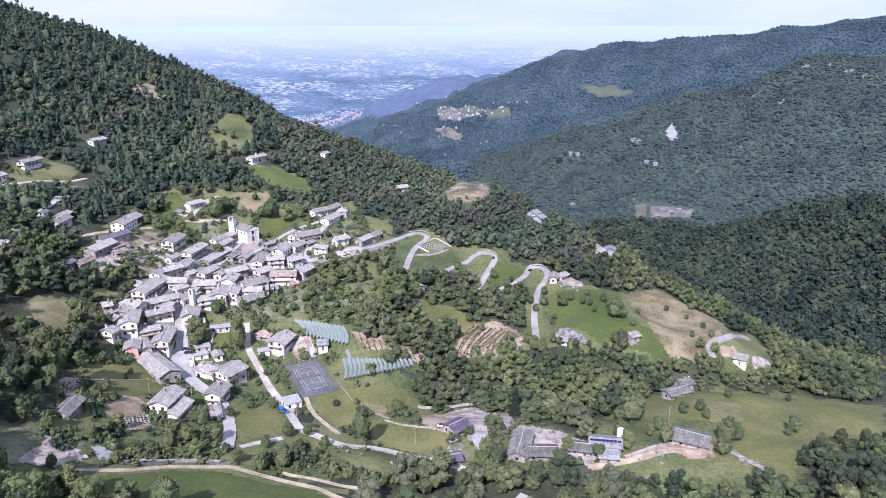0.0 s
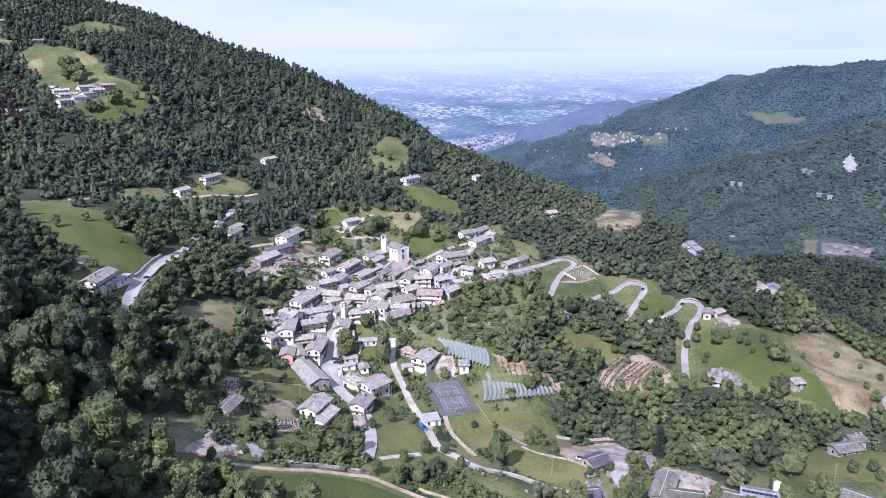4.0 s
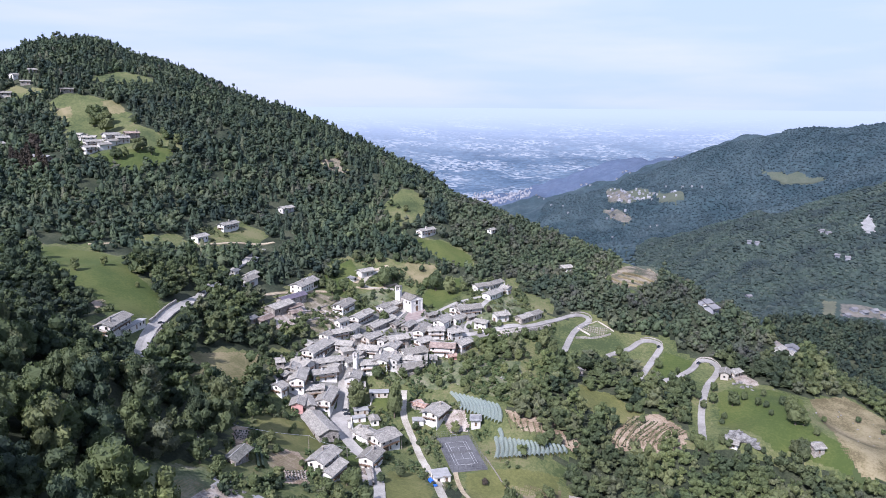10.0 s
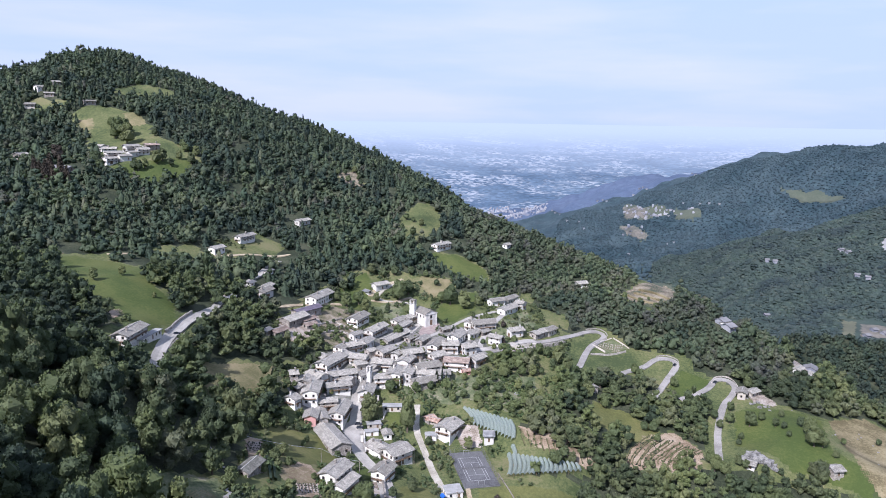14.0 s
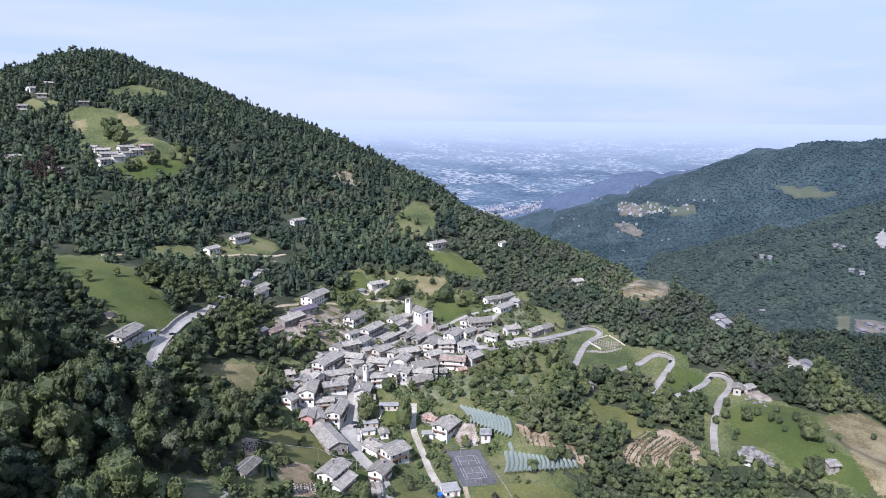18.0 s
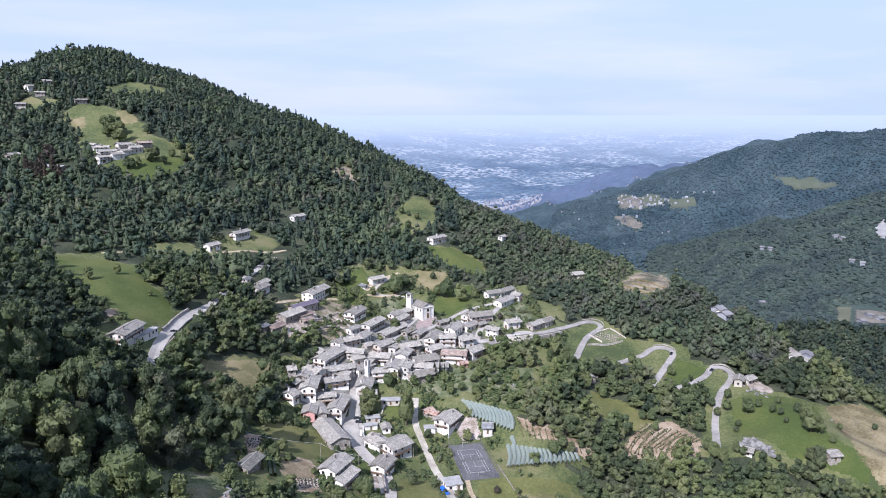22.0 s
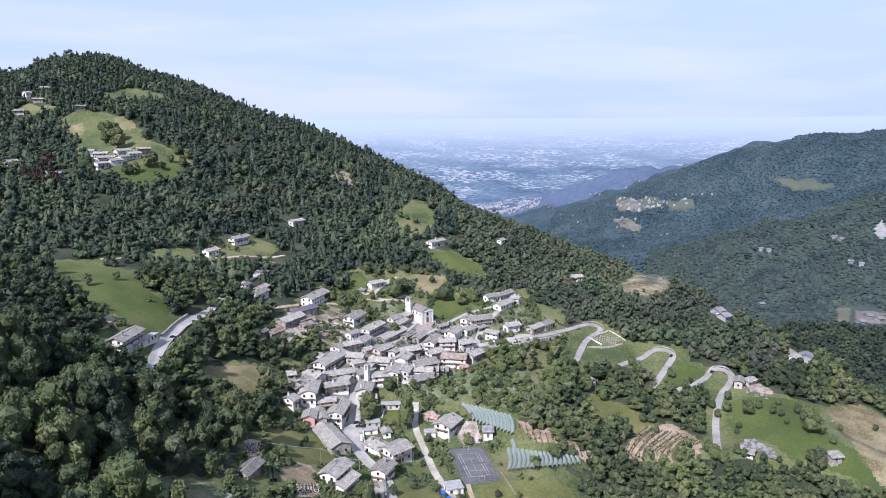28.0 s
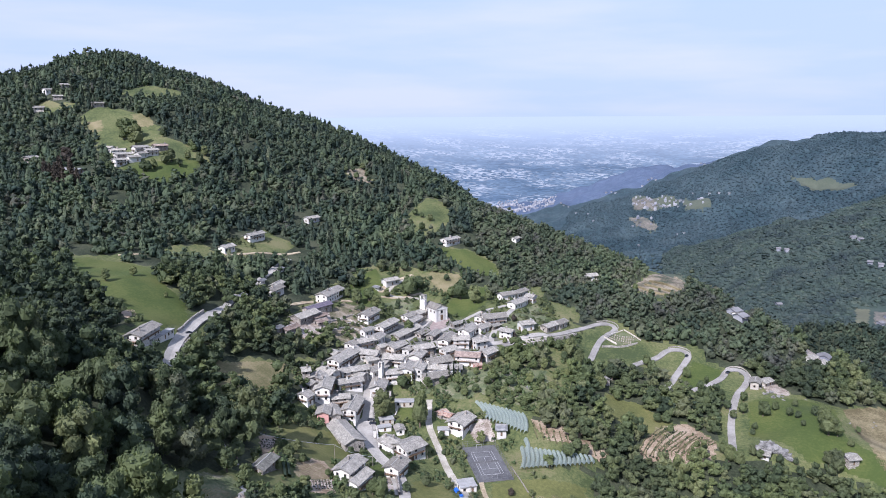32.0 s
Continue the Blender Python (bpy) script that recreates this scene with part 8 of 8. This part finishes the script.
woods("thicket", "dense bushes and young trees below the gardens", scatter((-240, 60), (180, 420), 2.9, 29, thicket), BUSHY + MIDDLE[:2], (1.0, 3.0), M_LEAF, 0.5)
woods("near_woodland", "dense broadleaf wood of chestnut and beech below the camera", scatter((-300, 380), (90, 330), 9.2, 1, lambda x, y: near_wood(x, y) & (np.hypot(x, y) < 315) & (heading(x, y) > -29) & (heading(x, y) < 16)), BROAD, (3.2, 7.0), M_LEAF, 0.7, kinds=0.25, mean=0.85)
woods("spur_edge_woodland", "dark green broadleaf wood at the edge of the spur meadow", scatter((40, 380), (90, 330), 7.6, 1, lambda x, y: near_wood(x, y) & (np.hypot(x, y) < 315) & (heading(x, y) >= 16)), BROAD[:4], (2.4, 5.6), M_LEAF, 0.65)
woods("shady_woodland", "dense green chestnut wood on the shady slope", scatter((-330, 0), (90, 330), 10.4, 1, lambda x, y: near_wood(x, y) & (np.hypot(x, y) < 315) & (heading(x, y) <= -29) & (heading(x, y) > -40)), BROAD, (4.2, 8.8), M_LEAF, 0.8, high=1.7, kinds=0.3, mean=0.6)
# low tone mean: the slope's shade is put into the leaf colour
woods("shady_woodland", "dense chestnut wood toned dark for the shady slope", scatter((-330, 0), (90, 330), 10.4, 1, lambda x, y: near_wood(x, y) & (np.hypot(x, y) < 315) & (heading(x, y) <= -40)), BROAD, (4.2, 8.8), M_LEAF, 0.8, high=1.7, kinds=0.3, mean=0.22)
# higher up the tones drop again to the left, as painted shade
woods("shady_woodland", "dense wood toned dark for the shady slope it climbs", scatter((-520, 0), (150, 640), 6.5, 1, lambda x, y: near_wood(x, y) & (np.hypot(x, y) >= 315) & (heading(x, y) <= -27) & (heading(x, y) > -37)), LEAFY, (2.6, 6.8), M_LEAF, 0.75, high=1.6, kinds=0.27, mean=0.4)
woods("shady_woodland", "dense wood toned very dark for the shady slope it climbs", scatter((-520, 0), (150, 640), 6.5, 1, lambda x, y: near_wood(x, y) & (np.hypot(x, y) >= 315) & (heading(x, y) <= -37)), LEAFY, (2.6, 6.8), M_LEAF, 0.75, high=1.6, kinds=0.27, mean=0.1)
woods("woodland", "dense broadleaf wood of chestnut and beech on the slope", scatter((-520, 380), (150, 640), 6.0, 1, lambda x, y: near_wood(x, y) & (np.hypot(x, y) >= 315) & (heading(x, y) > -27)), LEAFY, (2.4, 6.2), M_LEAF, 0.7, mean=0.57)
woods("ridge_woodland", "dark broadleaf wood climbing to the ridge", scatter((-1000, 300), (300, 1250), 6.6, 2, lambda x, y: crest_wood(x, y) & (heading(x, y) < -13)), MIDDLE[:4] + TALL + CONIC, (3.0, 5.8), M_SLOPELEAF, 0.6, smooth=True, kinds=0.2)
woods("ridge_woodland", "lighter green broadleaf wood falling to the valley mouth", scatter((-350, 300), (450, 1250), 6.2, 2, lambda x, y: crest_wood(x, y) & (heading(x, y) >= -13)), MIDDLE + TALL[:2], (2.4, 5.2), M_SLOPELEAF, 0.6, smooth=True, kinds=0.15, mean=0.7)
woods("spruce_woodland", "dark pointed spruces along the ridge", scatter((-1000, 100), (500, 1250), 8.5, 6, top_wood), SPIKY, (3.4, 5.6), M_DARKLEAF, 0.8)
woods("spur_woodland", "dense wood on the steep valley side, coloured dark for shade", scatter((130, 640), (500, 1080), 7.6, 7, spur_wood), MIDDLE, (3.0, 6.6), M_SPUR, 0.7)
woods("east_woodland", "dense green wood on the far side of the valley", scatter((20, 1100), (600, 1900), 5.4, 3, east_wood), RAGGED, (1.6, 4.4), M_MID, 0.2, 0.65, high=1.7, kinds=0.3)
woods("far_woodland", "distant wooded hills tinted blue for haze", scatter((-900, 1100), (1250, 1950), 9.5, 4, far_wood), PLAIN[:4], (4, 8), M_FAR, 0.45, 0.7, True)


def town(label, places, width):
    """Pale houses of a distant town: low blocks with pitched roofs, in one mesh."""
    x, y, r = places
    v, f = [], []
    for px, py in zip(x, y):
        l, w, h, a = r.uniform(*width), r.uniform(*width) * 0.7, r.uniform(3, 7), r.uniform(0, math.pi)
        c, s, z, k = math.cos(a), math.sin(a), max(float(gz(px, py)), EYE[2] + math.hypot(px, py) * math.tan(math.radians(np.interp(math.hypot(px, py), [3250, 3500], [-7.9, -6.6])))), len(v)
        for q, e, up in ((-1, -1, -3), (1, -1, -3), (1, 1, -3), (-1, 1, -3), (-1, -1, h), (1, -1, h), (1, 1, h), (-1, 1, h), (-1, 0, h * 1.3), (1, 0, h * 1.3)):
            u, n = q * l / 2, e * w / 2
            v.append((px + c * u - s * n, py + s * u + c * n, z + up))
        f += [(k, k + 1, k + 5, k + 4), (k + 2, k + 3, k + 7, k + 6), (k + 1, k + 2, k + 6, k + 5), (k + 3, k, k + 4, k + 7), (k + 4, k + 5, k + 9, k + 8), (k + 6, k + 7, k + 8, k + 9), (k + 5, k + 6, k + 9, k + 9), (k + 7, k + 4, k + 8, k + 8)]
    tri = [q for a, b, c, d in f for q in ((a, b, c), (a, c, d)) if len(set(q)) == 3]
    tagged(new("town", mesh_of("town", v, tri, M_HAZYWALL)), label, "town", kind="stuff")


def vine_places():
    """Spots along the terrace rows, with gaps where plants are missing."""
    r = np.random.RandomState(71)
    spots = np.concatenate([smooth_line(row, 1.5) for row in TERRACES])
    spots = spots[r.rand(len(spots)) < 0.62]
    spots = spots + r.normal(0, 0.35, spots.shape)
    return spots[:, 0], spots[:, 1], r


woods("vines", "small dark vines along the terrace rows", vine_places(), BUSHY, (0.4, 0.8), M_LEAF, 0.5, mean=0.3)


def distant_wood(x, y):
    d, a = np.hypot(x, y), heading(x, y)
    got = (d >= 1950) & (d < 3000) & (a > -6) & (a < 34) & ~is_open(x, y) & ~((d > 2880) & (x < 620))
    for bare in BARE[-8:]:
        got &= ~inside(x, y, bare)
    return got


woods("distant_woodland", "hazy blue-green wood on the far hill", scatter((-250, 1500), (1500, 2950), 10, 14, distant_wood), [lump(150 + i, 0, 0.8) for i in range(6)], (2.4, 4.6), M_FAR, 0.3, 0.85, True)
town("pale houses of a distant hillside village", scatter((-25, 215), (2330, 2720), 11, 15, lambda x, y: (inside(x, y, OPEN["far_terraces"]) | inside(x, y, OPEN["far_strips"]) | inside(x, y, OPEN["far_village"])) & (soft_noise(x, y, 30, 52) > 0.65)), (5, 9))
town("pale houses of a distant town at the valley mouth", scatter((-640, -350), (3040, 3420), 15, 12, lambda x, y: (soft_noise(x, y, 110, 51) > -0.25) & (gz(x, y) < -185)), (5, 10))
